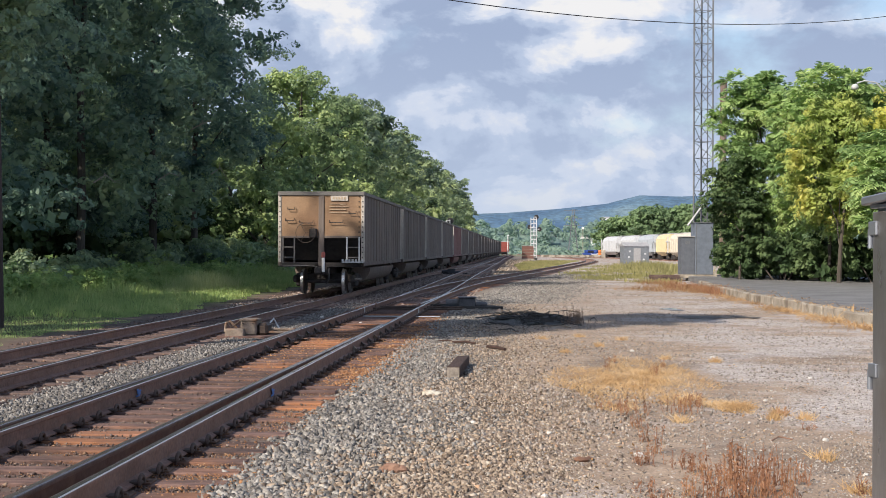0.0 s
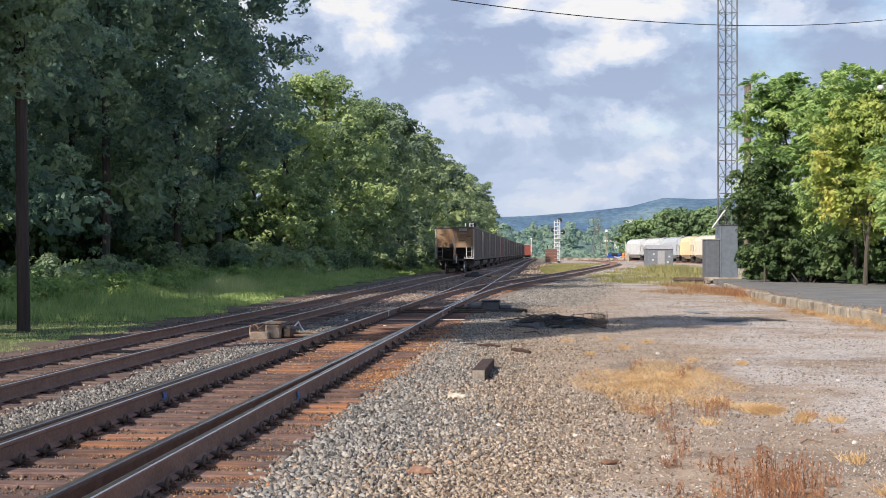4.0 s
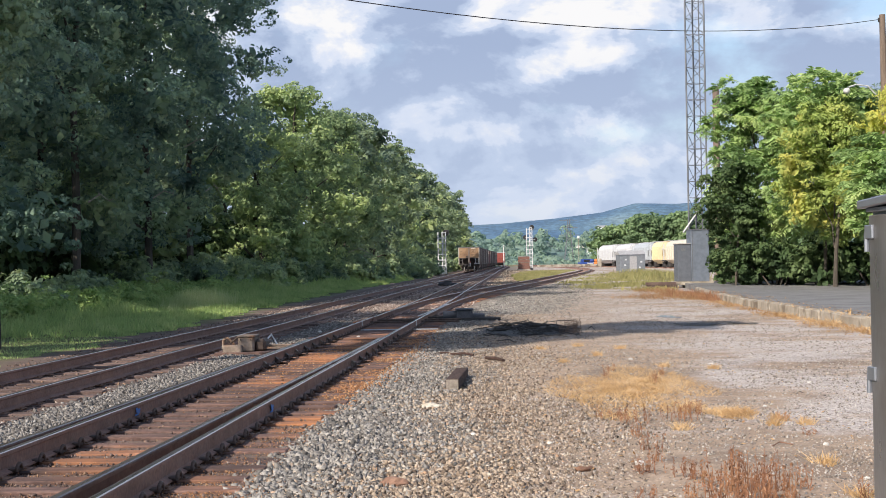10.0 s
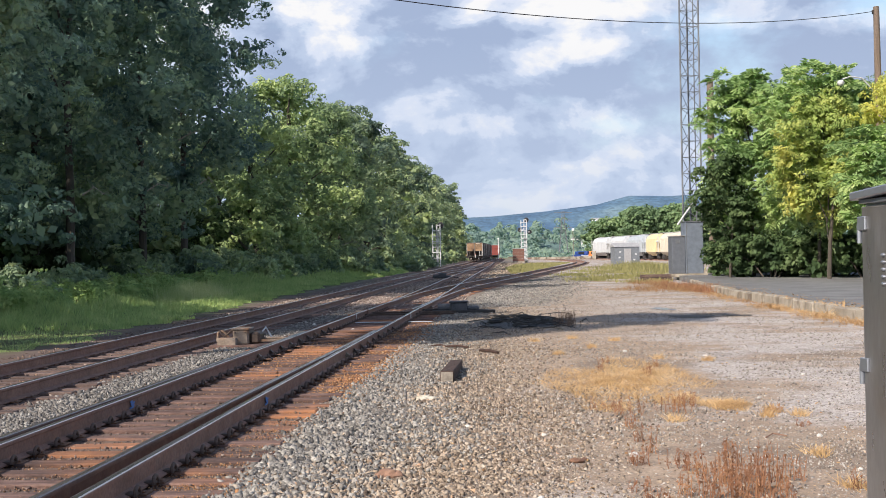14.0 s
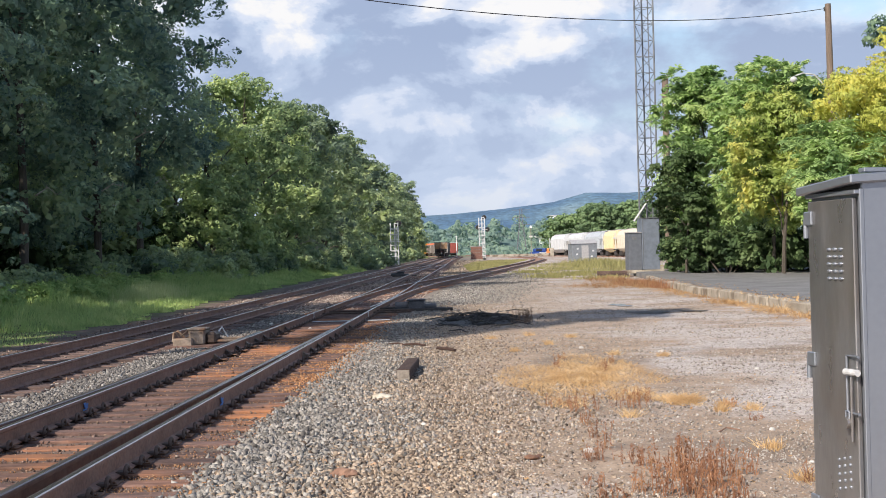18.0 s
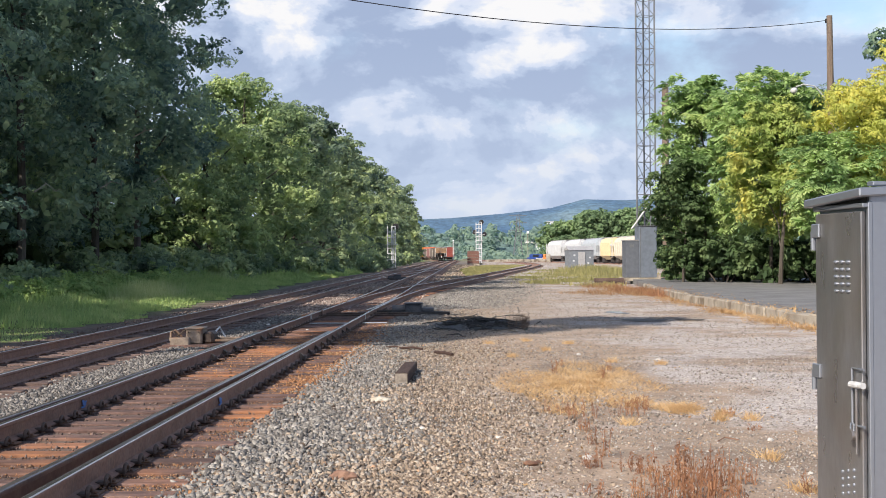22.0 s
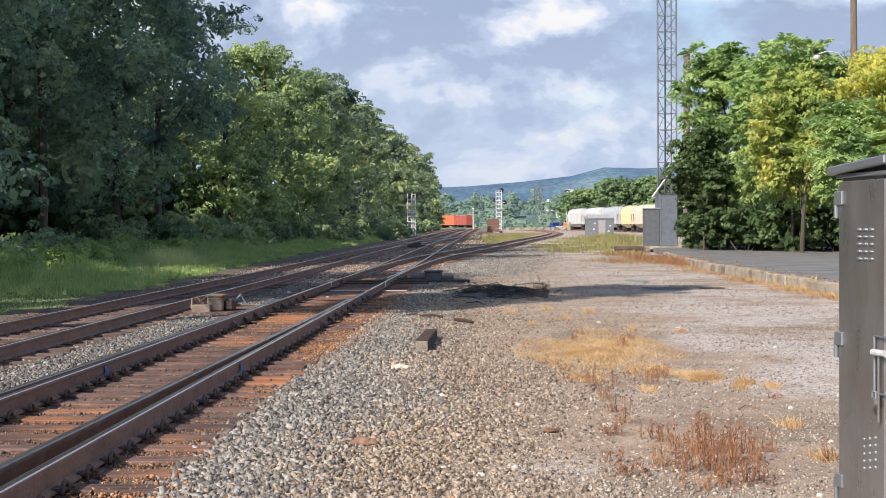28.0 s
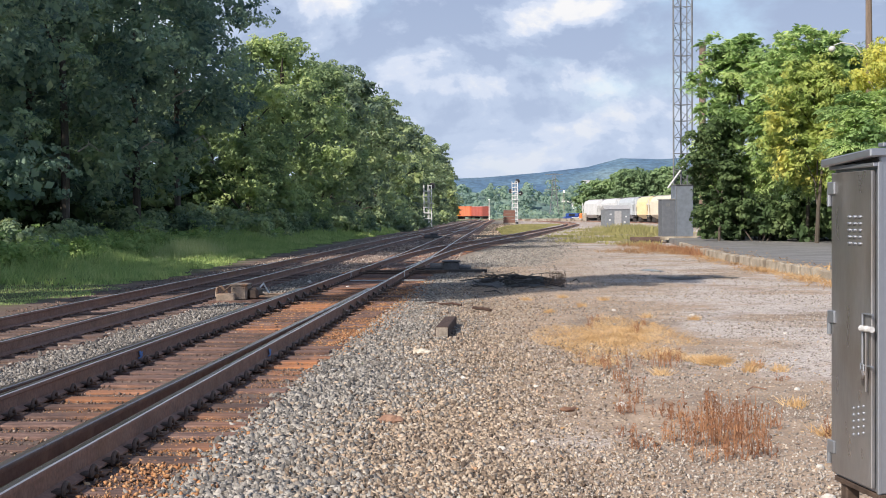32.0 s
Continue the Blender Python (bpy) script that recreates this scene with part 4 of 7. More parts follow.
def bush_at(m, r, h, leaf, count, size, seed, label, group="bushes by the track"):
    rng = random.Random(seed)
    lb = [(rng.uniform(-r, r) * 0.7, rng.uniform(-r, r) * 0.7, h * rng.uniform(0.15, 0.72), r * rng.uniform(0.3, 0.5), 0.85) for _ in range(11)]
    b = thing("bush", m, label, "bush", group)
    bm = bmesh.new()
    for l in lb[:6]:
        tube(bm, [(l[0] * 0.2, l[1] * 0.2, -0.05), (l[0] * 0.5, l[1] * 0.5, l[2] * 0.5), l[:3]], [0.05, 0.035, 0.012], 5)
    part("stem", bm, M["bark"], b)
    put("foliage", crown_mesh("foliage", lb, count, size, seed, 0.62), leaf, b)
    return b


BUSH = "dense vine-covered green bush at the foot of the trees"
bush = [bush_at(spot(-20.0, 50, -0.9), 2.6, 2.9, M["leaf_bush"], 4200, 0.115, 31, BUSH), bush_at(spot(-19.8, 56, -0.7, 40), 2.4, 2.4, M["leaf_bush"], 4200, 0.115, 32, BUSH)]
for k, (x, y, rz) in enumerate([(-22, 44, 20), (-22, 38, 80), (-20.3, 62, 100), (-20, 68, 150), (-19, 74, 210), (-18.2, 80, 250), (-17.4, 86, 300), (-16.6, 92, 20), (-16, 98, 70), (-15.2, 104, 130), (-14.2, 110, 180),
                                (-13.3, 117, 220), (-12.6, 124, 260), (-11.8, 132, 300), (-11.2, 140, 340), (-10.7, 149, 20), (-10.4, 158, 80), (-10.3, 168, 140), (-10.4, 179, 190), (-10.4, 191, 240),
                                (-10.6, 214, 20), (-10.3, 230, 70), (-9.9, 250, 110), (-9.6, 272, 170), (-9.4, 296, 210), (-9.5, 322, 260), (-11, 350, 300), (-13, 380, 0), (-26, 46, 0), (-25, 58, 90), (-20.5, 36.5, 200), (-19.4, 41, 10), (-18.3, 45.5, 130)]):
    copy_thing(bush[k % 2], spot(x + (0.5 if y < 100 else 0.3) - (1.2 if y < 66 else 0.0), y, -1.0 if y < 66 else -0.1, rz))

UNDER = "undergrowth deep among the trunks, shade painted into its dark leaves"
# Bushes added to close bright gaps, dark leaves standing in for deep shade.
under = bush_at(spot(-27.5, 44, -0.2), 4.2, 6.4, M["leaf_ivy_shade"], 5200, 0.22, 36, UNDER)
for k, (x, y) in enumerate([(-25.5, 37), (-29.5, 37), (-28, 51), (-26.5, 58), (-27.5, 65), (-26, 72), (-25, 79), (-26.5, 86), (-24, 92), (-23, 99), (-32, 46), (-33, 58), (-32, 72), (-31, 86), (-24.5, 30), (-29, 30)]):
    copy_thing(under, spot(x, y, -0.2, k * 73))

WEED = "low weedy undergrowth with broad leaves before the trees"
weed = [bush_at(spot(-16.2, 33), 1.9, 1.15, M["leaf_weed"], 4200, 0.06, 33, WEED), bush_at(spot(-16.0, 36.5, 0, 40), 1.8, 0.9, M["leaf_weed"], 4200, 0.06, 34, WEED)]
for k in range(17):
    y = 39.5 + k * 3.1
    copy_thing(weed[k % 2], spot(float(np.interp(y, [31, 52, 84, 100], [-16.0, -16.3, -17.0, -14.4])) + 0.5 * math.sin(k * 2.1), y, -0.1, k * 67))


def blades(name, xy, h, w, material, seed, label, lean=0.35, parent=None, category="grass", dz=0.0):
    """Grass: single bent blades; xy (n,2), h heights (n,)."""
    rng = np.random.default_rng(seed)
    n = len(xy)
    a = rng.uniform(0, 2 * np.pi, n)
    side = np.stack([np.cos(a), np.sin(a), 0 * a], -1) * (w * rng.uniform(0.6, 1.3, n))[:, None]
    tip_off = np.stack([rng.normal(0, lean, n), rng.normal(0, lean, n), np.ones(n)], -1) * h[:, None]
    root = np.stack([xy[:, 0], xy[:, 1], rise_np(xy[:, 1]) + dz - 0.01], -1)
    V = np.empty((n, 4, 3))
    V[:, 0], V[:, 1] = root - side, root + side
    V[:, 2] = root + tip_off * 0.6 + side * 0.7
    V[:, 3] = root + tip_off
    V = V.reshape(-1, 3)
    return tagged(put(name, as_mesh(name, V, np.arange(4 * n).reshape(-1, 4)), material, parent), label, category, kind="stuff")


def build_grass():
    rng = np.random.default_rng(8)
    n = 110000
    y = rng.uniform(0, 1, n) ** 1.5 * 118 + 18
    edge = np.interp(y, [18, 40, 60, 90, 115, 136], [-22, -19, -18, -14.8, -12.8, -11])
    inner = np.interp(y, [18, 33, 52, 86, 110, 136], [-9.4, -9.7, -10.2, -10.6, -10.0, -9.2]) + 0.3 * np.sin(y * 0.7) + 0.25 * np.sin(y * 2.3)
    f = rng.random(n) ** 1.3
    x = inner + (edge - inner) * f
    mown = (y < 33) & (x > -17 + (33 - y) * 0.1)
    clump = np.sin(x * 1.3 + y * 0.5) * np.sin(y * 0.45 - x * 0.6) + 0.5 * np.sin(x * 3.1 - y * 1.7) * np.sin(y * 1.3 + x * 0.9)
    h = np.where(mown, 0.05, (0.14 + 0.62 * f) * (0.85 + 0.5 * clump)) * rng.uniform(0.4, 1.4, n)
    keep = (clump > -0.75) | mown
    blades("tall_grass", np.stack([x, y], -1)[keep], h[keep], np.where(mown, 0.009, 0.012 + 0.00022 * y)[keep], M["grass"], 9, "tall green grass between the trees and the track")
    q = 5200
    xr, yr = rng.normal(-12.9, 0.45, q), rng.normal(54.5, 2.4, q)
    blades("reed_grass", np.stack([xr, yr], -1), rng.uniform(0.35, 1.05, q) * np.exp(-((yr - 54.5) / 5) ** 2), np.full(q, 0.011), M["reed"], 13, "tall pale green reedy grass beside the track", lean=0.16)
    m = 9000
    y = rng.uniform(112, 215, m)
    x0, x1 = np.interp(y, [112, 150, 190, 215], [1.4, 1.2, 3.0, 6.0]), np.interp(y, [112, 150, 190, 215], [1.8, 6.2, 9.8, 12.6])
    x = x0 + (x1 - x0) * rng.random(m)
    blades("island_grass", np.stack([x, y], -1), 0.22 * rng.uniform(0.4, 1.3, m), np.full(m, 0.05), M["grass_yellow"], 10, "yellow-green grass between the main track and the siding")
    spots = [(7.0, 84, 1.8, 5), (9.5, 92, 2.2, 7), (6.6, 99, 1.6, 6), (11.5, 104, 2.6, 8), (9.2, 116, 2.0, 9), (14.0, 120, 3.0, 10), (12.5, 140, 3.0, 12), (17, 160, 3.5, 14), (8.8, 79, 1.0, 3)]
    x = np.concatenate([rng.normal(a, c * 0.65, 2100) for a, _, c, _ in spots])
    y = np.concatenate([rng.normal(b, d * 0.65, 2100) for _, b, _, d in spots])
    patch = (np.sin(x * 1.9 + y * 0.41) + np.sin(y * 0.37 - x * 0.8) + rng.normal(0, 0.5, len(x))) > 0.2
    q = 4200
    xt, yt = rng.normal(14.2, 1.9, q), rng.normal(124, 9, q)
    blades("yard_weeds", np.stack([xt, yt], -1), rng.uniform(0.25, 1.0, q) * np.exp(-((xt - 14.2) / 3.4) ** 2), np.full(q, 0.03), M["grass_yellow"], 14, "tall yellow-green weeds before the equipment shelter")
    blades("lot_grass", np.stack([x, y], -1)[patch], (0.2 * rng.uniform(0.3, 1.4, len(x)))[patch], np.full(len(x), 0.035)[patch], M["grass_yellow"], 12, "patchy yellow-green grass at the end of the lot")


build_grass()

# trees behind the platform
FROND = "bushy tree with long drooping compound leaves behind the platform"
GOLD = "small tree with yellow-green leaves behind the platform"
tree_at(spot(14.6, 73.5, 0.3), 11.2, 2.8, M["leaf_frond"], 26000, 0.15, 41, FROND, 0.26, droop=0.7, aspect=0.34, group="trees by the platform", r0=0.09)
tree_at(spot(16.9, 68, 0.3, 80), 10.7, 3.0, M["leaf_frond"], 26000, 0.15, 42, FROND, 0.30, r0=0.09, droop=0.7, aspect=0.34, group="trees by the platform")
tree_at(spot(12.9, 71.5, 0.3, 40), 6.8, 1.75, M["leaf_ivy_shade"], 15000, 0.085, 47, "dark ivy-covered bushy tree at the platform's end", 0.0, r0=0.06, group="trees by the platform")
tree_at(spot(16.6, 64.8, 0.3, 10), 9.3, 2.5, M["leaf_olive"], 22000, 0.10, 43, "tree with olive and yellowing leaves behind the platform", 0.30, aspect=0.42, r0=0.1, group="trees by the platform")
tree_at(spot(17.4, 57.6, 0.3, 60), 6.6, 2.3, M["leaf_frond"], 20000, 0.125, 48, FROND, 0.36, r0=0.07, droop=0.7, aspect=0.34, group="trees by the platform")
tree_at(spot(22.6, 60.2, 0.3, 200), 11.8, 3.0, M["leaf_gold"], 28000, 0.085, 49, GOLD, 0.3, r0=0.1, droop=0.4, aspect=0.4, group="trees by the platform")
tree_at(spot(19.3, 58.6, 0.3, 10), 9.4, 2.8, M["leaf_gold"], 28000, 0.085, 44, GOLD, 0.34, r0=0.09, droop=0.4, aspect=0.4, group="trees by the platform")
tree_at(spot(20.5, 71, 0.3, 10), 10.8, 3.2, M["leaf_lime"], 14000, 0.14, 45, GOLD, 0.16, droop=0.5, aspect=0.4, group="trees by the platform")
tree_at(spot(24.6, 66, 0.3, 10), 13.6, 3.6, M["leaf_shaded"], 14000, 0.15, 46, "dark green tree behind the street lamp", 0.16, group="trees by the platform")
for k, (x, y, rz) in enumerate([(14.6, 76, 30), (15.6, 81, 0), (18.3, 79.5, 60), (22, 77, 130), (25.5, 74, 200), (28, 69, 290)]):
    copy_thing(bush[k % 2], spot(x + 1.5, y + 6, 0.25, rz))

shade_bush = bush_at(spot(15.8, 74.8, 0.25), 2.0, 2.6, M["leaf_ivy_shade"], 4200, 0.11, 35, "undergrowth beneath the platform trees, shade painted into its dark leaves", "bushes by the platform")
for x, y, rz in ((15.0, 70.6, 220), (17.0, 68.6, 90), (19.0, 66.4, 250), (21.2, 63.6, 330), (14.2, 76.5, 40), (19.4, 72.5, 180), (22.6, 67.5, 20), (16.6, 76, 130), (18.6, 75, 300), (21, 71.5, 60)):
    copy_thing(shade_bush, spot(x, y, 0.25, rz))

# mid-distance trees behind the parked wagons
FAR = "rounded green tree behind the parked freight wagons"
far_tree = tree_at(spot(40, 350), 13.5, 7.0, M["leaf_far"], 15000, 0.34, 51, FAR, 0.1, group="trees behind the yard")
for k, (x, y, dz, rz) in enumerate([(49, 345, 0.4, 40), (57, 352, -0.6, 100), (31.5, 362, -2.5, 160), (66, 350, 0, 200), (45, 372, 0, 250), (75, 340, 1, 20), (84, 345, 0, 90)]):
    copy_thing(far_tree, spot(x, y, dz, rz))


def far_woods():
    """Hundreds of small crowns on the valley floor."""
    rng = np.random.default_rng(77)
    P, U, W = [], [], []
    for k in range(640):
        y = rng.uniform(540, 1030)
        x = rng.uniform(-0.07, 0.17) * y + rng.normal(0, 8)
        ground = -6.0 if y < 900 else -8 + 28 * min(1.0, math.sin(min(1.0, (y - 900) / 160) * math.pi / 2) ** 0.8)
        h, r = rng.uniform(6, 13) * (0.7 if y < 700 else 1.0), rng.uniform(3.0, 7.0)
        n = 170
        lobe = rng.normal(0, 0.42, (4, 3))[rng.integers(0, 4, n)]
        d = unit(rng.normal(size=(n, 3)) + (0, 0, 0.4))
        p = np.array([x, y, ground + h * 0.5]) + (d * 0.62 + lobe) * np.array([r, r, h * 0.42])
        u = unit(np.cross(d, rng.normal(size=(n, 3))))
        s = rng.uniform(0.55, 1.2, n)[:, None]
        P.append(p), U.append(u * s), W.append(unit(np.cross(d, u)) * s * 0.8)
    V, F = quads_from(np.concatenate(P), np.concatenate(U), np.concatenate(W))
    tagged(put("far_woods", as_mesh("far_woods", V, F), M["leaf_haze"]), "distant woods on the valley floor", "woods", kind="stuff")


# Pale bluish green: the distance haze is put into the leaf colour.
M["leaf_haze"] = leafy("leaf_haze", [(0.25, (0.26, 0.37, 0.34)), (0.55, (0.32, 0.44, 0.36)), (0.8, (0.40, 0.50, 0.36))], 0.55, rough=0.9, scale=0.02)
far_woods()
# ---------------------------------------------------------------- the coal train
CAR_PITCH, CAR_L, CAR_W, CAR_TOP = 15.75, 14.75, 3.18, 3.74


def wheel_bm(r=0.46):
    bm = bmesh.new()
    prof = [(r + 0.025, -0.065), (r + 0.025, -0.04), (r, -0.03), (r - 0.01, 0.065), (r - 0.08, 0.065), (r - 0.1, 0.02), (0.14, 0.03), (0.1, 0.07)]
    n = 24
    rings = [[bm.verts.new((z, q * math.cos(2 * math.pi * i / n), q * math.sin(2 * math.pi * i / n))) for i in range(n)] for q, z in prof]
    for k, (a, b) in enumerate(zip(rings, rings[1:])):
        for i in range(n):
            f = bm.faces.new((a[i], a[(i + 1) % n], b[(i + 1) % n], b[i]))
            f.material_index = 1 if k in (1, 2) else 0
    bm.faces.new(rings[0])
    bm.faces.new(rings[-1][::-1])
    return bm


def gondola(side, end, label):
    """A tub-bottomed coal gondola, its middle over the origin, the rail's top at z = 0; its rear looks to -y."""
    c = thing("coal_gondola", pose(0, 0, 0), label, "freight wagon", "coal train")
    hl, hw, sill = CAR_L / 2, CAR_W / 2, 1.14
    bm = bmesh.new()
    for sx in (-1, 1):
        box(bm, (sx * (hw - 0.05), -hl + 0.1, sill), (sx * (hw - 0.09), hl - 0.1, CAR_TOP - 0.1))
    part("side_sheet", bm, side, c)
    for sx in (-1, 1):
        for k in range(15):
            y = -hl + 0.55 + k * (CAR_L - 1.1) / 14
            part("side_post", bbox((sx * (hw - 0.055), y - 0.05, sill), (sx * (hw - 0.034), y + 0.05, CAR_TOP - 0.12), 0.014), side, c)
        part("side_sill", bbox((sx * (hw - 0.14), -hl, sill - 0.1), (sx * hw, hl, sill + 0.04), 0.01), side, c)
        part("top_chord", bbox((sx * (hw - 0.13), -hl, CAR_TOP - 0.13), (sx * (hw + 0.01), hl, CAR_TOP), 0.015), M["car_chord"], c)
        for sy in (-1, 1):
            part("corner_post", bbox((sx * (hw - 0.12), sy * (hl - 0.16), sill - 0.1), (sx * (hw - 0.005), sy * (hl - 0.005), CAR_TOP - 0.1), 0.01), M["car_post"], c)
    for sx in (-1, 1):
        tub = [(sx * 0.45, sill)] + [(sx * (hw - 0.62 + 0.5 * math.cos(q)), 0.94 - 0.56 * math.sin(q)) for q in (math.pi / 2 * i / 7 for i in range(8))] + [(sx * 0.45, 0.42)]
        b2 = bmesh.new()
        ra, rb = [[b2.verts.new((x, y, z)) for x, z in tub] for y in (-hl + 2.9, hl - 2.9)]
        n = len(tub)
        for i in range(n):
            b2.faces.new((ra[i], ra[(i + 1) % n], rb[(i + 1) % n], rb[i]))
        b2.faces.new(ra)
        b2.faces.new(rb[::-1])
        part("tub", b2, M["car_under"] if side is None else side, c)
    part("centre_sill", bbox((-0.22, -hl, 0.72), (0.22, hl, sill), 0.01), M["car_under"], c)
    part("floor_sheet", bbox((-hw + 0.1, -hl + 0.9, sill + 0.65), (hw - 0.1, hl - 0.9, sill + 0.7)), M["coal"], c)
    for sy in (-1, 1):
        y0 = sy * (hl - 0.06)
        part("end_sheet", bbox((-hw + 0.12, y0 - 0.03, 2.12), (hw - 0.12, y0 + 0.03, CAR_TOP - 0.1)), end if sy < 0 else side, c)
        part("slope_sheet", bbox((-hw + 0.14, -0.02, -0.55), (hw - 0.14, 0.02, 0.55), 0, pose(0, sy * (hl - 0.5), 1.66, sy * -42)), M["car_under"], c)
        part("end_chord", bbox((-hw, y0 - 0.08, CAR_TOP - 0.14), (hw, y0 + 0.06, CAR_TOP + 0.012), 0.015), M["car_chord"], c)
        part("end_post", bbox((-0.1, y0 - 0.075, sill - 0.1), (0.1, y0 + 0.075, CAR_TOP - 0.14), 0.01), M["car_side"], c)
        part("end_beam", bbox((-hw + 0.05, y0 - 0.06, sill - 0.14), (hw - 0.05, y0 + 0.09, sill + 0.02), 0.012), M["car_under"], c)
        part("end_ledge", bbox((-hw + 0.12, y0 - 0.05, 2.05), (hw - 0.12, y0 + 0.05, 2.13), 0.01), M["car_side"], c)
        yo = y0 + sy * 0.09
        for x0, x1 in ((0.95, 1.4), (-1.4, -0.98)):
            for x in (x0, x1):
                part("ladder_rail", bbox((x - 0.025, yo - 0.02, sill), (x + 0.025, yo + 0.02, 2.1)), M["galv"] if x0 > 0 else M["car_chord"], c)
            for z in (1.35, 1.72):
                part("rung", bbox((x0, yo - 0.015, z - 0.02), (x1, yo + 0.015, z + 0.02)), M["car_chord"], c)
        for x, z, w in ((0.55, 2.62, 0.5), (-1.15, 2.68, 0.32), (-1.1, 3.1, 0.26), (1.15, 2.95, 0.26), (-0.55, 2.6, 0.5)):
            part("grab_iron", tubed([(x - w / 2, yo - 0.03 * sy, z + 0.08), (x - w / 2, yo + sy * 0.05, z), (x + w / 2, yo + sy * 0.05, z), (x + w / 2, yo - 0.03 * sy, z + 0.08)], 0.016, 5), M["car_under"], c)
        b3 = bmesh.new()
        pts = [(-0.55 + 0.36 * math.cos(q), yo + sy * 0.12, 2.24 + 0.36 * math.sin(q)) for q in (2 * math.pi * i / 18 for i in range(19))]
        tube(b3, pts, 0.012, 5, False)
        for q in (0, 2.1, 4.2):
            tube(b3, [(-0.55, yo + sy * 0.12, 2.24), (-0.55 + 0.36 * math.cos(q), yo + sy * 0.12, 2.24 + 0.36 * math.sin(q))], 0.011, 4)
        part("brake_wheel", b3, M["wheel_dark"], c)
        part("brake_box", bbox((-0.42, yo - 0.1, 2.05), (-0.15, yo + 0.1, 2.4), 0.03), M["car_under"], c)
        part("coupler", bbox((-0.15, min(y0, y0 + sy * 0.75), 0.72), (0.15, max(y0, y0 + sy * 0.75), 1.0), 0.06), M["car_under"], c)
        part("air_hose", tubed([(0.3, y0 + sy * 0.1, 0.95), (0.36, y0 + sy * 0.45, 0.6), (0.3, y0 + sy * 0.6, 0.42), (0.12, y0 + sy * 0.66, 0.5)], 0.028, 6), M["dark"], c)
        part("cut_lever", tubed([(-1.4, yo, 1.02), (-0.6, yo, 1.04), (-0.1, yo + sy * 0.2, 1.02)], 0.018, 5), M["car_chord"], c)
        part("step", bbox((1.25, yo - 0.12, 0.55), (1.5, yo, 0.6)), M["car_chord"], c)
        ty = sy * (hl - 1.65)
        fr = bmesh.new()
        for sx in (-1, 1):
            box(fr, (sx * 0.96, ty - 1.15, 0.42), (sx * 1.12, ty + 1.15, 0.68), 0.05)
            box(fr, (sx * 0.94, ty - 0.35, 0.25), (sx * 1.14, ty + 0.35, 0.75), 0.05)
        box(fr, (-1.05, ty - 0.25, 0.4), (1.05, ty + 0.25, 0.75), 0.04)
        truck = part("truck", fr, M["car_under"], c)
        for dy in (-0.89, 0.89):
            for sx in (-1, 1):
                w = part("wheel", wheel_bm(), [M["wheel_dark"], M["wheel_steel"]], truck)
                w.matrix_basis = pose(sx * 0.755, ty + dy, 0.46, 0, 0, 0 if sx > 0 else 180)
            part("axle", tubed([(-0.75, ty + dy, 0.46), (0.75, ty + dy, 0.46)], 0.075, 8), M["car_under"], truck)
    part("number_panel", bbox((0.35, -hl - 0.015, 3.42), (0.98, -hl - 0.02 + 0.05, 3.6)), M["car_post"], c, "pale number panel")
    for k in range(5):
        part("number_bar", bbox((0.43 + k * 0.1, -hl - 0.02, 3.465), (0.49 + k * 0.1, -hl + 0.0, 3.56)), M["stencil"], c)
    for k in range(4):
        part("stencil_bar", bbox((0.3, -hl - 0.004, 3.28 - k * 0.1), (0.9 + 0.1 * (k % 2), -hl + 0.01, 3.305 - k * 0.1)), M["stencil"], c)
    if end is not side:
        for x in (-hw + 0.07, hw - 0.07, hw - 0.2):
            for k in range(13):
                z = 1.35 + k * 0.185
                part("rivet", bbox((x - 0.022, -hl - 0.01, z - 0.022), (x + 0.022, -hl + 0.0, z + 0.022), 0.005), M["car_under"], c)
        part("end_marker", bbox((0.14, -hl - 0.78, 0.82), (0.25, -hl - 0.7, 1.34), 0.02), M["white_paint"], c, "white end-of-train marker")
        part("marker_lamp", bbox((0.13, -hl - 0.79, 1.34), (0.26, -hl - 0.69, 1.55), 0.03), M["box_red"], c, "red marker lamp")
        part("crossover_board", bbox((0.8, -hl - 0.3, 1.16), (1.56, -hl - 0.02, 1.2)), M["galv"], c)
        for k in range(7):
            part("board_slat", bbox((0.8 + k * 0.12, -hl - 0.31, 1.2), (0.84 + k * 0.12, -hl - 0.03, 1.28)), M["galv"], c)
    return c


plain_car = gondola(M["car_side"], M["car_side"], "dark brown steel coal gondola of a moving train")
rear_car = gondola(M["car_side"], M["car_end"], "last coal gondola with a rusty orange end panel")
maroon_car = gondola(M["car_maroon"], M["car_maroon"], "maroon steel coal gondola of a moving train")
train = [rear_car] + [maroon_car if k == 4 else (plain_car if k == 1 else copy_thing(plain_car, pose(0, 0, 0))) for k in range(1, 23)]
# seconds, and how far along its track the train's end has come
TRAIN_RUN = [(0, 60.4), (3, 103.7), (6, 148.5), (8, 179.3), (11, 225.3), (14, 269.5), (16.5, 307), (20, 354), (24, 403), (27.5, 466), (32, 550)]


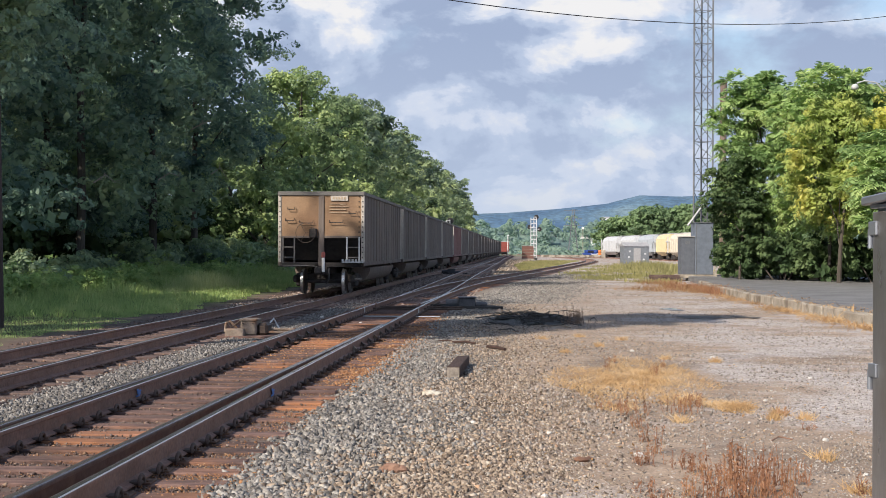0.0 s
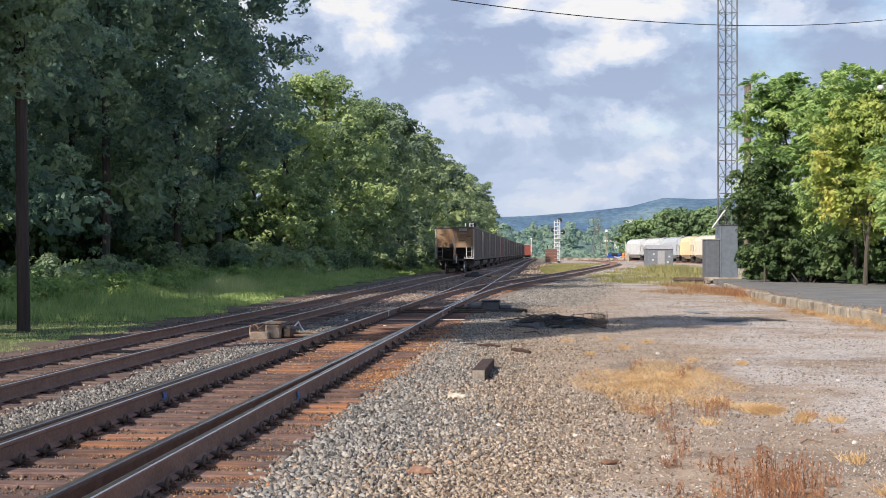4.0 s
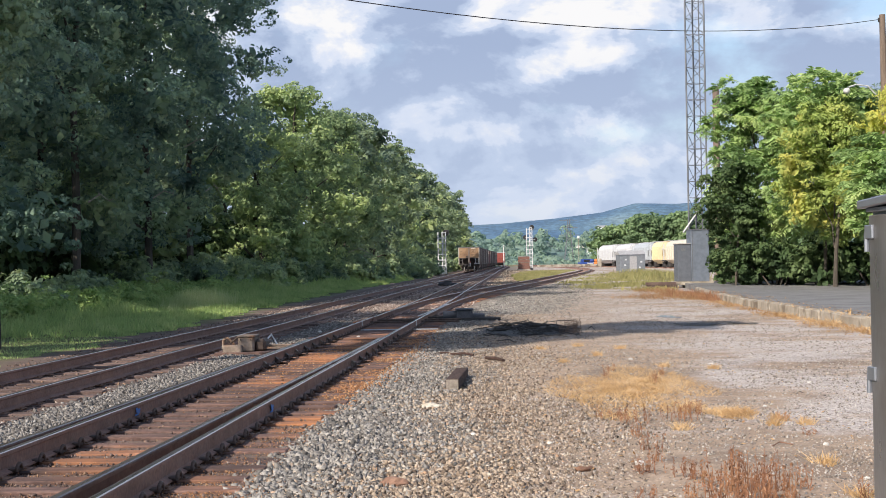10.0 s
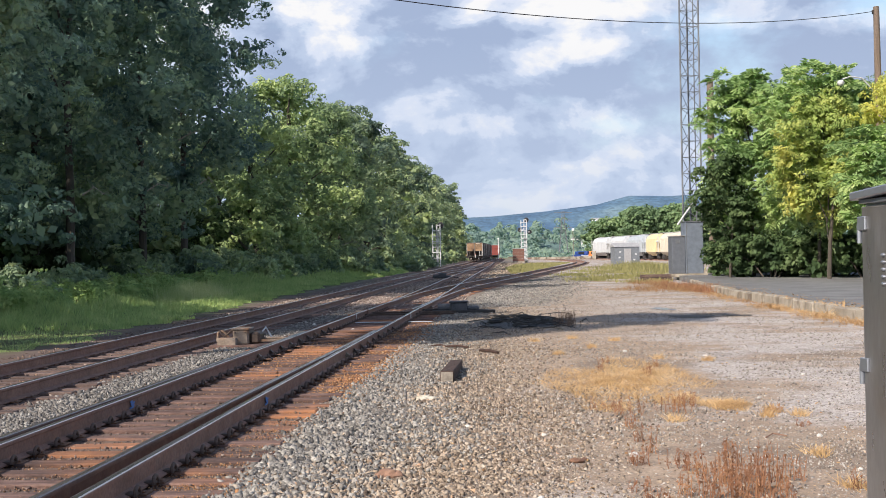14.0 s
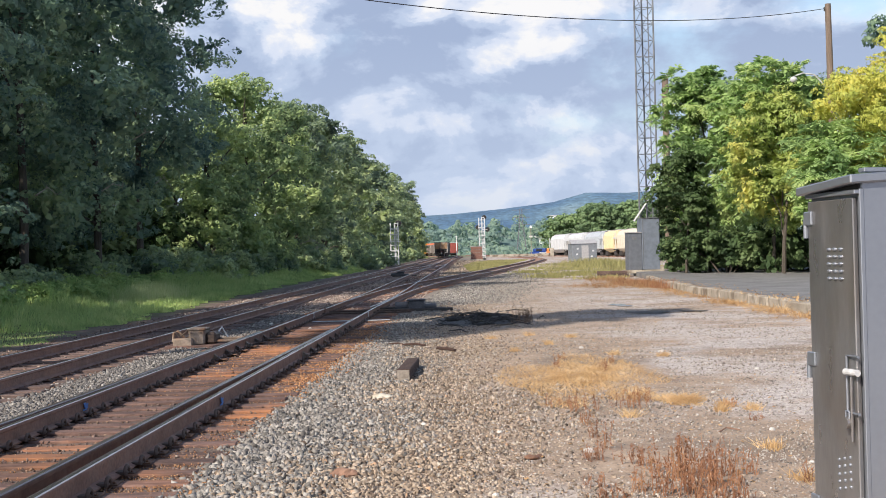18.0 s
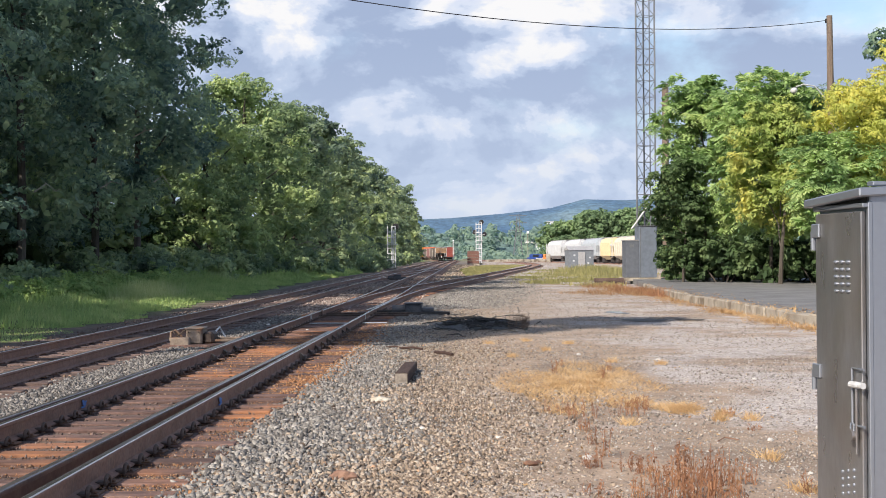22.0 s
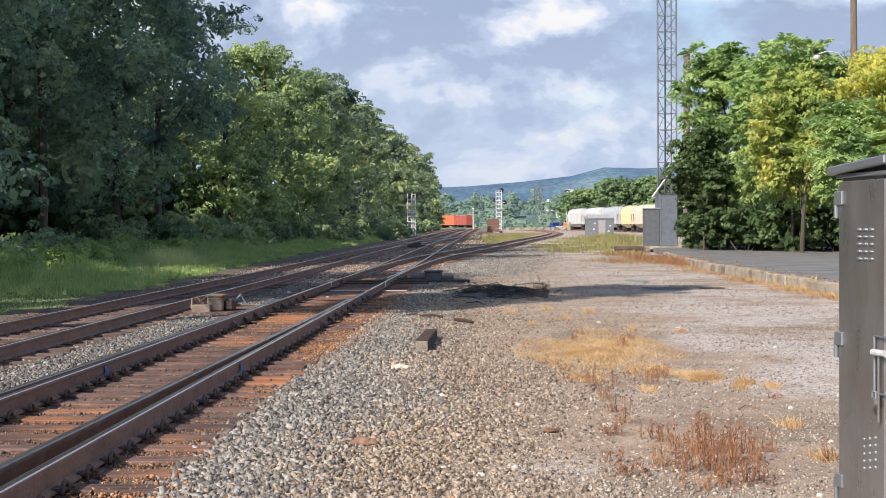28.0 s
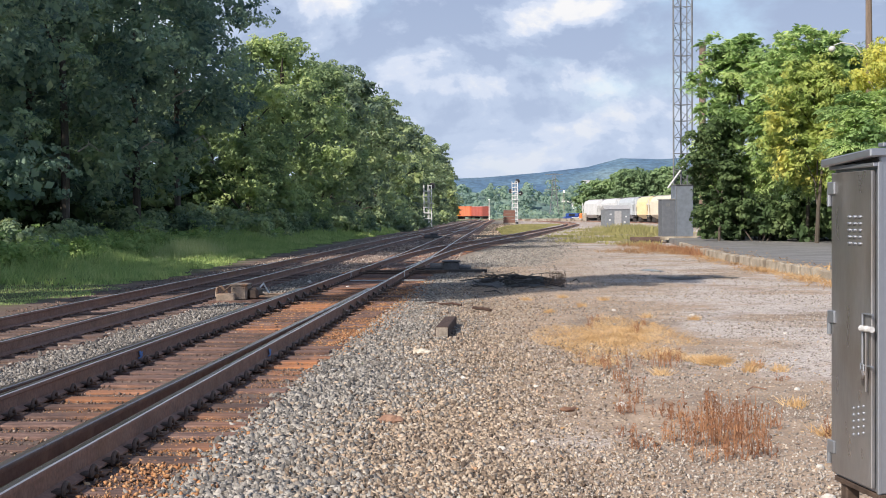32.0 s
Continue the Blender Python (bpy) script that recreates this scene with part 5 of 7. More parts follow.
def motions():
    for k, c in enumerate(train):
        rows, before = [], None
        for i in range(0, 33, 1):
            s = float(np.interp(i, [r[0] for r in TRAIN_RUN], [r[1] for r in TRAIN_RUN])) + CAR_PITCH * k + CAR_L / 2
            x0, y0, _ = MAIN1.at(s - 5.2)
            x1, y1, _ = MAIN1.at(s + 5.2)
            x, y = (x0 + x1) / 2, (y0 + y1) / 2
            tilt = math.degrees(math.atan2(rise(y1) - rise(y0), 10.4))
            rows.append((float(i), pose(x, y, (rise(y0) + rise(y1)) / 2 + HEAD, tilt, 0, math.degrees(math.atan2(-(x1 - x0), y1 - y0)))))
        walk(c, rows)
# ---------------------------------------------------------------- parked wagons, far things
def hopper_car(line, s, body, label, length=16.6, end=None):
    """A covered hopper on its track."""
    x, y, h = line.at(s)
    c = thing("covered_hopper", pose(x, y, rise(y) + HEAD, 0, 0, math.degrees(h)), label, "freight wagon", "parked wagons")
    hl, hw = length / 2, 1.55
    prof = [(-hw, 1.3), (-hw - 0.02, 2.4), (-hw, 3.6), (-1.2, 4.25), (-0.6, 4.5), (0.6, 4.5), (1.2, 4.25), (hw, 3.6), (hw + 0.02, 2.4), (hw, 1.3), (0.8, 0.6), (-0.8, 0.6)]
    part("body", sweep(prof, [(0, -hl + 1.6, 0), (0, 0, 0), (0, hl - 1.6, 0)]), body, c)
    for sy in (-1, 1):
        part("end_frame", bbox((-hw, sy * (hl - 1.7), 3.0), (hw, sy * (hl - 0.1), 3.25), 0.02), end or body, c)
        for sx in (-1, 1):
            part("end_post", bbox((sx * (hw - 0.15), sy * (hl - 0.1), 1.0), (sx * hw, sy * (hl - 0.3), 4.0), 0.01), end or body, c)
        part("platform", bbox((-hw, sy * (hl - 1.7), 1.0), (hw, sy * hl, 1.25), 0.02), M["car_under"], c)
        part("slope", bbox((-hw + 0.05, -0.05, -1.2), (hw - 0.05, 0.05, 1.2), 0, pose(0, sy * (hl - 1.5), 2.2, sy * -32)), body, c)
        part("truck", bbox((-1.15, sy * (hl - 3.2), 0.05), (1.15, sy * (hl - 0.9), 0.95), 0.1), M["car_under"], c)
    for sx in (-1, 1):
        for k in range(9):
            yy = -hl + 2.2 + k * (length - 4.4) / 8
            part("rib", bbox((sx * (hw - 0.01), yy - 0.05, 1.3), (sx * (hw + 0.06), yy + 0.05, 3.6)), body, c)
    part("roof_walk", bbox((-0.45, -hl + 0.6, 4.55), (0.45, hl - 0.6, 4.62)), M["galv"], c)
    return c


y_s = YARD.s_of_y(231)
hopper_car(YARD, y_s + 2.2, M["hop_yellow"], "tan-yellow covered hopper parked in the yard", length=12.2, end=M["hop_white"])
hopper_car(YARD, y_s - 12.6, M["hop_cream"], "cream-white covered hopper parked in the yard")
hopper_car(YARD, y_s + 17.6, M["hop_grey"], "grey covered hopper parked in the yard")
hopper_car(YARD, y_s + 35.2, M["hop_white"], "white covered hopper parked in the yard")
hopper_car(YARD, y_s + 52.8, M["hop_white"], "white covered hopper parked in the yard")


def boxcar(x, y, rz, body, label, length=12.0, roof=None, z=0.35):
    c = thing("boxcar", pose(x, y, rise(y) + z, 0, 0, rz), label, "freight wagon", "parked boxcars")
    hl = length / 2
    part("body", bbox((-1.5, -hl, 0.75), (1.5, hl, 4.05), 0.05), body, c)
    part("roof", bbox((-1.56, -hl - 0.05, 4.05), (1.56, hl + 0.05, 4.2), 0.05), roof or body, c)
    part("underframe", bbox((-1.2, -hl, 0.45), (1.2, hl, 0.75)), M["car_under"], c)
    for k in range(8):
        yy = -hl + 0.6 + k * (length - 1.2) / 7
        for sx in (-1, 1):
            part("rib", bbox((sx * 1.49, yy - 0.06, 0.8), (sx * 1.55, yy + 0.06, 4.0)), body, c)
    part("door", bbox((1.5, -1.4, 0.9), (1.58, 1.4, 3.8), 0.02), body, c)
    for sy in (-1, 1):
        part("truck", bbox((-1.1, sy * (hl - 2.4), -0.1), (1.1, sy * (hl - 0.6), 0.55), 0.1), M["car_under"], c)
        for z_ in (1.4, 2.2, 3.0):
            part("end_rib", bbox((-1.4, sy * (hl - 0.01), z_), (1.4, sy * (hl + 0.05), z_ + 0.12)), body, c)
    return c


boxcar(-1.5, 446, 24, M["box_red"], "dark red boxcar with a pale roof parked in the distance", roof=M["hop_white"], length=10)
boxcar(-6.3, 455, 26, M["box_orange"], "orange-red boxcar parked in the distance", length=12)
boxcar(-11.5, 462, 34, M["box_yellow"], "yellow boxcar parked in the distance", length=12)


def signal_mast(x, y, h, base_z, label, heads):
    g = thing("signal_mast", pose(x, y, base_z), label, "railway signal", "signals")
    w, d = 0.5, 0.3
    part("foundation", bbox((-0.6, -0.5, -0.6), (0.6, 0.5, 0.06), 0.03), M["concrete"], g)
    for sx in (-1, 1):
        part("ladder_rail", bbox((sx * w - 0.07, -0.05, 0), (sx * w + 0.07, 0.05, h), 0.01), M["signal"], g)
    for k in range(int(h / 0.72)):
        part("rung", bbox((-w, -0.045, 0.4 + k * 0.72), (w, 0.045, 0.52 + k * 0.72)), M["signal"], g)
    part("pole", tubed([(0.05, 0.3, 0), (0.05, 0.3, h)], 0.09, 8), M["signal"], g)
    for dx, z in heads:
        hd = part("signal_head", tubed([(dx, 0.6, z), (dx, 0.35, z)], 0.42, 20), M["dark"], g)
        for dz in (-0.2, 0.2):
            part("hood", tubed([(dx, 0.35, z + dz), (dx, 0.12, z + dz)], 0.13, 10), M["dark"], hd)
        part("bracket", bbox((min(0, dx), 0.2, z - 0.06), (max(0, dx), 0.32, z + 0.06)), M["signal"], g)
    part("conduit", tubed([(0.25, 0.2, 0), (0.25, 0.2, h * 0.9)], 0.04, 6), M["signal"], g)
    part("platform", bbox((-0.6, -0.35, h * 0.55), (0.8, 0.55, h * 0.55 + 0.06)), M["signal"], g)
    return g


signal_mast(-7.62, 171, 5.6, rise(171) + 0.15, "silver signal mast with ladder and dark round head", [(0.55, 5.5)])
signal_mast(5.4, 235, 7.3, rise(235) + 0.35, "silver signal mast with ladder and dark round heads", [(0.5, 7.4), (-0.7, 5.6), (1.05, 5.2)])


def relay_case():
    r = thing("relay_case", spot(4.3, 232), "rust-brown stacked equipment case beside the signal", "equipment case")
    part("base", bbox((-1.2, -0.6, -0.3), (1.2, 0.6, 0.25), 0.03), M["concrete"], r)
    for k in range(4):
        part("case_tier", bbox((-1.05 + 0.03 * (k % 2), -0.5, 0.27 + k * 0.56), (1.05 - 0.04 * (k % 2), 0.5, 0.8 + k * 0.56), 0.02), M["case_rust"], r)
    part("lid", bbox((-1.12, -0.56, 2.5), (1.12, 0.56, 2.58)), M["roof_grey"], r)


relay_case()


def far_pole():
    p = thing("light_pole", spot(1.3, 380), "thin pale light pole in the distance", "light pole")
    part("pole", tubed([(0, 0, 0), (0, 0, 5.9)], [0.16, 0.11], 8), M["white_paint"], p)
    part("lamp", bbox((-0.25, -0.25, 5.9), (0.25, 0.25, 6.15), 0.03), M["lamp_white"], p)


far_pole()


def shelter():
    s = thing("equipment_shelter", spot(16.6, 166, 0, 8), "small grey metal equipment shelter at the yard", "shelter")
    part("base", bbox((-1.75, -1.3, -0.2), (1.75, 1.3, 0.12)), M["concrete"], s)
    part("wall", bbox((-1.6, -1.2, 0.12), (1.6, 1.2, 2.35), 0.02), M["shelter"], s)
    bm = sweep([(-1.3, 2.33), (1.3, 2.33), (0, 2.85)], [(-1.7, 0, 0), (0, 0, 0), (1.7, 0, 0)])
    part("roof", bm, M["roof_grey"], s)
    part("door", bbox((-0.4, -1.25, 0.2), (0.5, -1.2, 2.1), 0.01), M["roof_grey"], s)
    for x, z in ((-1.0, 1.0), (-0.9, 1.7), (0.9, 0.7), (1.1, 1.4)):
        part("vent", bbox((x - 0.12, -1.24, z - 0.1), (x + 0.12, -1.2, z + 0.1)), M["hop_white"], s)


shelter()


def truck(x, y, rz, body, label, length=5.2):
    t = thing("pickup_truck", spot(x, y, 0, rz), label, "truck", "parked trucks")
    hl = length / 2
    part("body", bbox((-0.95, -hl, 0.5), (0.95, hl, 1.1), 0.08), body, t)
    part("cab", bbox((-0.88, -0.5, 1.1), (0.88, 1.3, 1.85), 0.14), body, t)
    part("windscreen", bbox((-0.75, -0.53, 1.2), (0.75, -0.5, 1.7)), M["dark"], t)
    part("bonnet_panel", bbox((-0.6, -hl - 0.02, 0.65), (0.6, -hl, 0.95)), M["hop_white"], t)
    for sx in (-1, 1):
        part("headlight", bbox((sx * 0.6, -hl - 0.03, 0.8), (sx * 0.9, -hl, 1.0)), M["lamp_white"], t)
        for yy in (-1.6, 1.6):
            part("wheel", tubed([(sx * 0.98, yy, 0.38), (sx * 0.72, yy, 0.38)], 0.38, 14), M["dark"], t)
    return t


truck(20.4, 309, 20, M["truck_blue"], "blue pickup truck parked in the yard")
truck(22.6, 318, 70, M["truck_blue"], "blue pickup truck parked in the yard")
truck(23.9, 314, 10, M["orange"], "orange work truck parked in the yard")


def barrier():
    b = thing("yard_barrier", spot(13.5, 262, 0, 0), "long low white barrier in the yard", "barrier")
    for k in range(8):
        part("barrier_block", bbox((-6 + k * 1.5, -0.2, 0.35), (-4.54 + k * 1.5, 0.2, 0.85), 0.03), M["concrete"], b)
    part("control_box", bbox((6.1, -0.4, 0.2), (6.9, 0.4, 1.9), 0.05), M["concrete"], b)
    part("post", tubed([(2.4, 0, 0), (2.4, 0, 6.0)], 0.06, 6), M["concrete"], b)
    part("post_lamp", bbox((2.2, -0.2, 6.0), (2.6, 0.2, 6.5), 0.05), M["lamp_white"], b)


barrier()
for x, y, z, w, d, h in [(70, 962, 9.5, 11, 8, 5), (94, 955, 8.2, 13, 8, 5), (107, 985, 12.5, 16, 8, 4), (62, 990, 13.5, 8, 6, 4), (120, 955, 7.6, 9, 8, 5), (150, 1905, 52, 14, 9, 7), (235, 1930, 62, 16, 9, 8)]:
    hs = thing("far_building", pose(x, y, z), "pale building on the far wooded slope", "building", "far buildings")
    part("wall", bbox((-w / 2, -d / 2, -h), (w / 2, d / 2, h * 0.4)), M["house"], hs)
    part("roof", sweep([(-d / 2 - 0.4, h * 0.4), (d / 2 + 0.4, h * 0.4), (0, h * 0.4 + 1.8)], [(-w / 2 - 0.3, 0, 0), (0, 0, 0), (w / 2 + 0.3, 0, 0)]), M["roof_grey"], hs)


def pylon():
    p = thing("pylon", pose(47, 880, -4), "lattice power pylon in the valley", "pylon")
    for sx in (-1, 1):
        for sy in (-1, 1):
            part("leg", tubed([(sx * 4, sy * 4, 0), (sx * 1.1, sy * 1.1, 26), (sx * 0.6, sy * 0.6, 36)], 0.28, 4), M["mast"], p)
    for k in range(7):
        z, w = 3 + k * 4.4, 3.7 - k * 0.42
        part("brace", tubed([(-w, -w, z), (w, -w, z + 3.6)], 0.16, 4), M["mast"], p)
        part("brace", tubed([(w, -w, z), (-w, -w, z + 3.6)], 0.16, 4), M["mast"], p)
    for z in (25, 30, 35):
        part("cross_arm", tubed([(-6, 0, z), (6, 0, z)], 0.25, 4), M["mast"], p)


pylon()


# ---------------------------------------------------------------- platform, mast, cabinets
def platform():
    p = tagged(new("platform"), "low asphalt platform with a worn concrete kerb", "platform", kind="structure")
    edge = [(8.85, 10), (8.85, 24), (8.9, 36), (9.05, 46), (9.45, 58), (10.3, 70), (11.2, 84)]
    e = spline(edge, 1.0)
    bm = bmesh.new()
    rows = []
    for x, y in e:
        z = rise(y) + 0.3
        rows.append([bm.verts.new(v) for v in ((x + 0.3, y, z - 0.4), (x + 0.3, y, z - 0.004), (40, y, z - 0.004), (40, y, z - 0.4))])
    for a, b in zip(rows, rows[1:]):
        for i in range(3):
            bm.faces.new((a[i], a[i + 1], b[i + 1], b[i]))
    bm.faces.new(rows[0])
    bm.faces.new(rows[-1][::-1])
    part("slab", bm, M["asphalt"], p)
    rng = random.Random(3)
    ln = Line(edge[:-1])
    s = 0.0
    while s < ln.s[-1] - 2.5:
        l = 2.4
        x, y, h = ln.at(s + l / 2)
        m = pose(x + 0.15 + rng.uniform(-0.03, 0.03), y, rise(y) + 0.3 + rng.uniform(-0.03, 0.02), rng.uniform(-0.4, 0.4), rng.uniform(-3, 3), math.degrees(h))
        part("kerb_block", bbox((-0.16, -l / 2 + 0.01, -0.5), (0.16, l / 2 - 0.01, 0.0), 0.035), M["concrete"], p).matrix_basis = m
        s += l


platform()


def steel_cabinet():
    """The tall cabinet beside the camera: door to the tracks, on a short stand."""
    A, B = Vector((1.72, 4.70, 0)), Vector((1.64, 5.20, 0))
    d = (B - A).normalized()
    W, D = (B - A).length, 0.62
    rz = math.degrees(math.atan2(d.y, d.x))
    c = thing("equipment_cabinet", pose(A.x, A.y, 0, 0, 0, rz), "tall weathered steel equipment cabinet with louvred door and padlock", "cabinet")
    z0, z1 = 0.37, 2.02
    part("body", bbox((0.0, -D, z0), (W, -0.004, z1), 0.006), M["steel"], c)
    roof = bmesh.new()
    pts = [(-0.03, 0.06, z1 - 0.03), (W + 0.035, 0.06, z1 - 0.06), (W + 0.035, -D - 0.03, z1 - 0.03), (-0.03, -D - 0.03, z1 + 0.005)]
    lo = [roof.verts.new(v) for v in pts]
    hi = [roof.verts.new((x, y, z + 0.04)) for x, y, z in pts]
    for i in range(4):
        roof.faces.new((lo[i], lo[(i + 1) % 4], hi[(i + 1) % 4], hi[i]))
    roof.faces.new(hi)
    roof.faces.new(lo[::-1])
    bmesh.ops.bevel(roof, geom=list(roof.edges), offset=0.006, segments=1, affect="EDGES")
    part("roof", roof, M["steel"], c)
    # Dark strip laid on the wall to stand in for shade under the roof.
    part("head_recess", bbox((0.012, -0.003, z1 - 0.056), (W - 0.005, 0.004, z1 - 0.0)), M["dark"], c)
    part("lifting_plate", bbox((0.0, -0.14, z1 + 0.02), (0.06, -0.02, z1 + 0.04), 0.004), M["steel"], c)
    door = part("door", bbox((0.035, 0.0, z0 + 0.02), (W - 0.012, 0.022, z1 - 0.09), 0.004), M["steel_door"], c)
    part("drip_strip", bbox((0.0, -0.002, z1 - 0.075), (W, 0.03, z1 - 0.055), 0.003), M["steel"], c)
    for r in range(5):
        for k in range(3):
            x, z = 0.16 + k * 0.058, 1.705 - r * 0.033
            lv = bmesh.new()
            bmesh.ops.create_uvsphere(lv, u_segments=10, v_segments=6, radius=1, matrix=pose(x, 0.022, z) @ Matrix.Diagonal((0.021, 0.012, 0.009, 1)))
            part("louvre", lv, M["steel"], door)
    for r in range(5):
        for k in range(3):
            x, z = 0.12 + k * 0.055, 0.755 - r * 0.033 - (2 - k) * -0.012
            lv = bmesh.new()
            bmesh.ops.create_uvsphere(lv, u_segments=8, v_segments=5, radius=1, matrix=pose(x, 0.022, z) @ Matrix.Diagonal((0.008, 0.008, 0.009, 1)))
            part("vent_dimple", lv, M["steel"], door)
    for z in (1.85, 1.19, 0.52):
        h = part("hinge", bbox((W - 0.07, 0.02, z - 0.03), (W + 0.012, 0.034, z + 0.035), 0.004), M["steel"], c)
        part("hinge_pin", tubed([(W + 0.014, 0.02, z - 0.09), (W + 0.014, 0.02, z + 0.0)], 0.014, 10), M["steel"], h)
    hd = part("handle", tubed([(-0.01, 0.035, 1.235), (0.105, 0.035, 1.235), (0.105, 0.035, 0.985), (-0.01, 0.035, 0.985)], 0.006, 8), M["steel"], c)
    part("handle_bar", tubed([(-0.01, 0.04, 1.165), (0.09, 0.05, 1.165)], 0.015, 10), M["galv"], hd)
    part("latch_rod", tubed([(0.055, 0.04, 1.18), (0.055, 0.04, 0.86)], 0.006, 6), M["steel_door"], hd)
    pl = part("padlock", tubed([(0.085, 0.03, 0.94), (0.085, 0.06, 0.94)], 0.027, 16), M["steel_door"], c)
    part("shackle", tubed([(0.07, 0.045, 0.96), (0.07, 0.045, 0.99), (0.10, 0.045, 0.99), (0.10, 0.045, 0.96)], 0.006, 6), M["steel"], pl)
    part("edge_trim", bbox((-0.004, -0.014, z0), (0.016, 0.006, z1 - 0.05), 0.003), M["steel"], c)
    part("skirt", bbox((0.0, -D, z0 - 0.03), (W, 0.0, z0 - 0.002), 0.004), M["iron"], c)
    for x in (0.06, W - 0.06):
        for y in (-0.06, -D + 0.06):
            part("leg", bbox((x - 0.035, y - 0.035, -0.05), (x + 0.035, y + 0.035, z0 - 0.03), 0.004), M["iron"], c)


steel_cabinet()


def mast():
    m = thing("lattice_mast", pose(13.95, 92, rise(92) + 0.3), "slender grey lattice radio mast", "radio mast")
    w, h = 0.66, 30.0
    legs = [(-w, -w * 0.6), (w, -w * 0.6), (0, w * 0.8)]
    for x, y in legs:
        part("leg", tubed([(x, y, 0), (x, y, h)], 0.06, 6), M["mast"], m)
    n = 26
    for k in range(n):
        z, dz = k * h / n, h / n
        for a, b in ((0, 1), (1, 2), (2, 0)):
            (xa, ya), (xb, yb) = legs[a], legs[b]
            if k % 2:
                xa, ya, xb, yb = xb, yb, xa, ya
            part("brace", tubed([(xa, ya, z), (xb, yb, z + dz)], 0.028, 4), M["mast"], m)
            part("strut", tubed([(xa, ya, z), (xb, yb, z)], 0.026, 4), M["mast"], m)
    part("cable_run", tubed([(0.3, -0.35, 0), (0.3, -0.35, h)], 0.04, 5), M["mast"], m)
    part("base", bbox((-1, -1, -0.5), (1, 1, 0.1)), M["concrete"], m)


mast()


def mast_cabinet():
    c = thing("mast_cabinet", pose(12.3, 80, rise(80) + 0.3, 0, 0, 4), "tall blue-grey steel cabinet at the foot of the mast", "cabinet")
    part("body", bbox((-0.70, -0.6, 0.1), (0.38, 0.8, 3.25), 0.02), M["blue_steel"], c)
    part("side_body", bbox((-1.52, -0.5, 0.1), (-0.71, 0.7, 2.38), 0.02), M["side_steel"], c)
    part("cap", bbox((-0.73, -0.65, 3.25), (0.42, 0.85, 3.3)), M["mast"], c)
    part("side_cap", bbox((-1.57, -0.55, 2.38), (-0.71, 0.75, 2.43)), M["roof_grey"], c)
    part("door_edge", bbox((-0.66, -0.615, 0.15), (-0.62, -0.6, 3.15)), M["mast"], c)
    part("vent", bbox((-1.3, -0.515, 1.95), (-1.05, -0.5, 2.15)), M["mast"], c)
    part("plinth", bbox((-1.7, -0.75, -0.1), (0.6, 0.95, 0.1)), M["concrete"], c)
    part("dish_arm", tubed([(-1.1, -0.2, 3.1), (-0.15, -0.2, 4.4)], 0.06, 6), M["hop_white"], c)


mast_cabinet()


def street_pole():
    p = thing("utility_pole", pose(18.5, 62.5, rise(62) + 0.3), "brown wooden utility pole behind the trees", "utility pole", "poles")
    part("post", tubed([(0, 0, -0.4), (0.05, 0, 6), (0, 0, 13.1)], [0.2, 0.18, 0.14], 12), M["pole_brown"], p)
    arm = part("lamp_arm", tubed([(-0.1, -0.1, 8.9), (-0.8, -0.2, 9.65), (-1.4, -0.3, 9.72), (-1.75, -0.35, 9.6)], 0.035, 6), M["galv"], p)
    bm = bmesh.new()
    bmesh.ops.create_uvsphere(bm, u_segments=14, v_segments=8, radius=1, matrix=pose(-1.85, -0.36, 9.42) @ Matrix.Diagonal((0.17, 0.17, 0.15, 1)))
    part("lamp_bowl", bm, M["galv"], arm)
    part("insulator", tubed([(-0.16, 0, 12.75), (-0.16, 0, 12.95)], 0.05, 8), M["dark"], p)


street_pole()


def hidden_pole():
    p = thing("utility_pole", pose(14.72, 88, rise(88) + 0.3), "pale grey-brown wooden pole rising behind the trees", "utility pole", "poles")
    part("post", tubed([(0, 0, -0.4), (0, 0, 6), (0.03, 0, 13.1)], [0.24, 0.23, 0.22], 12), M["pole_brown"], p)
    part("pole_cap", tubed([(0.03, 0, 13.1), (0.03, 0, 13.14)], 0.235, 12), M["galv"], p)


hidden_pole()


def left_pole():
    p = thing("utility_pole", pose(-11.5, 28.0, 0), "dark wooden pole with leafy vines over its top", "utility pole", "poles")
    part("post", tubed([(0, 0, -0.4), (-0.08, 0, 4.5), (-0.22, 0, 9.9)], [0.15, 0.13, 0.11], 12), M["pole_wood"], p)
    lobes = [(-0.3, 0, 5.9, 1.0), (-0.9, -0.3, 6.9, 1.4), (0.4, -0.2, 7.4, 1.3), (-0.4, 0.3, 8.6, 1.6), (0.9, 0.2, 8.9, 1.2), (-1.6, 0.2, 8.3, 1.3), (-0.2, 0, 10.2, 1.5), (1.1, 0, 10.4, 1.1), (-1.4, 0, 10.0, 1.3)]
    put("vines", crown_mesh("vines", lobes, 26000, 0.065, 71, 0.62), M["leaf_shaded"], p)


left_pole()


def wire():
    a, b = Vector((18.34, 62.5, rise(62) + 13.17)), Vector((-11.57, 28.0, 9.42))
    pts = []
    for k in range(33):
        f = k / 32
        q = a.lerp(b, f)
        pts.append((q.x, q.y, q.z - 4 * 1.25 * f * (1 - f)))
    tagged(put("overhead_wire", tubed(pts, 0.016, 5), M["wire"]), "dark sagging overhead wire between two poles", "wire")


wire()
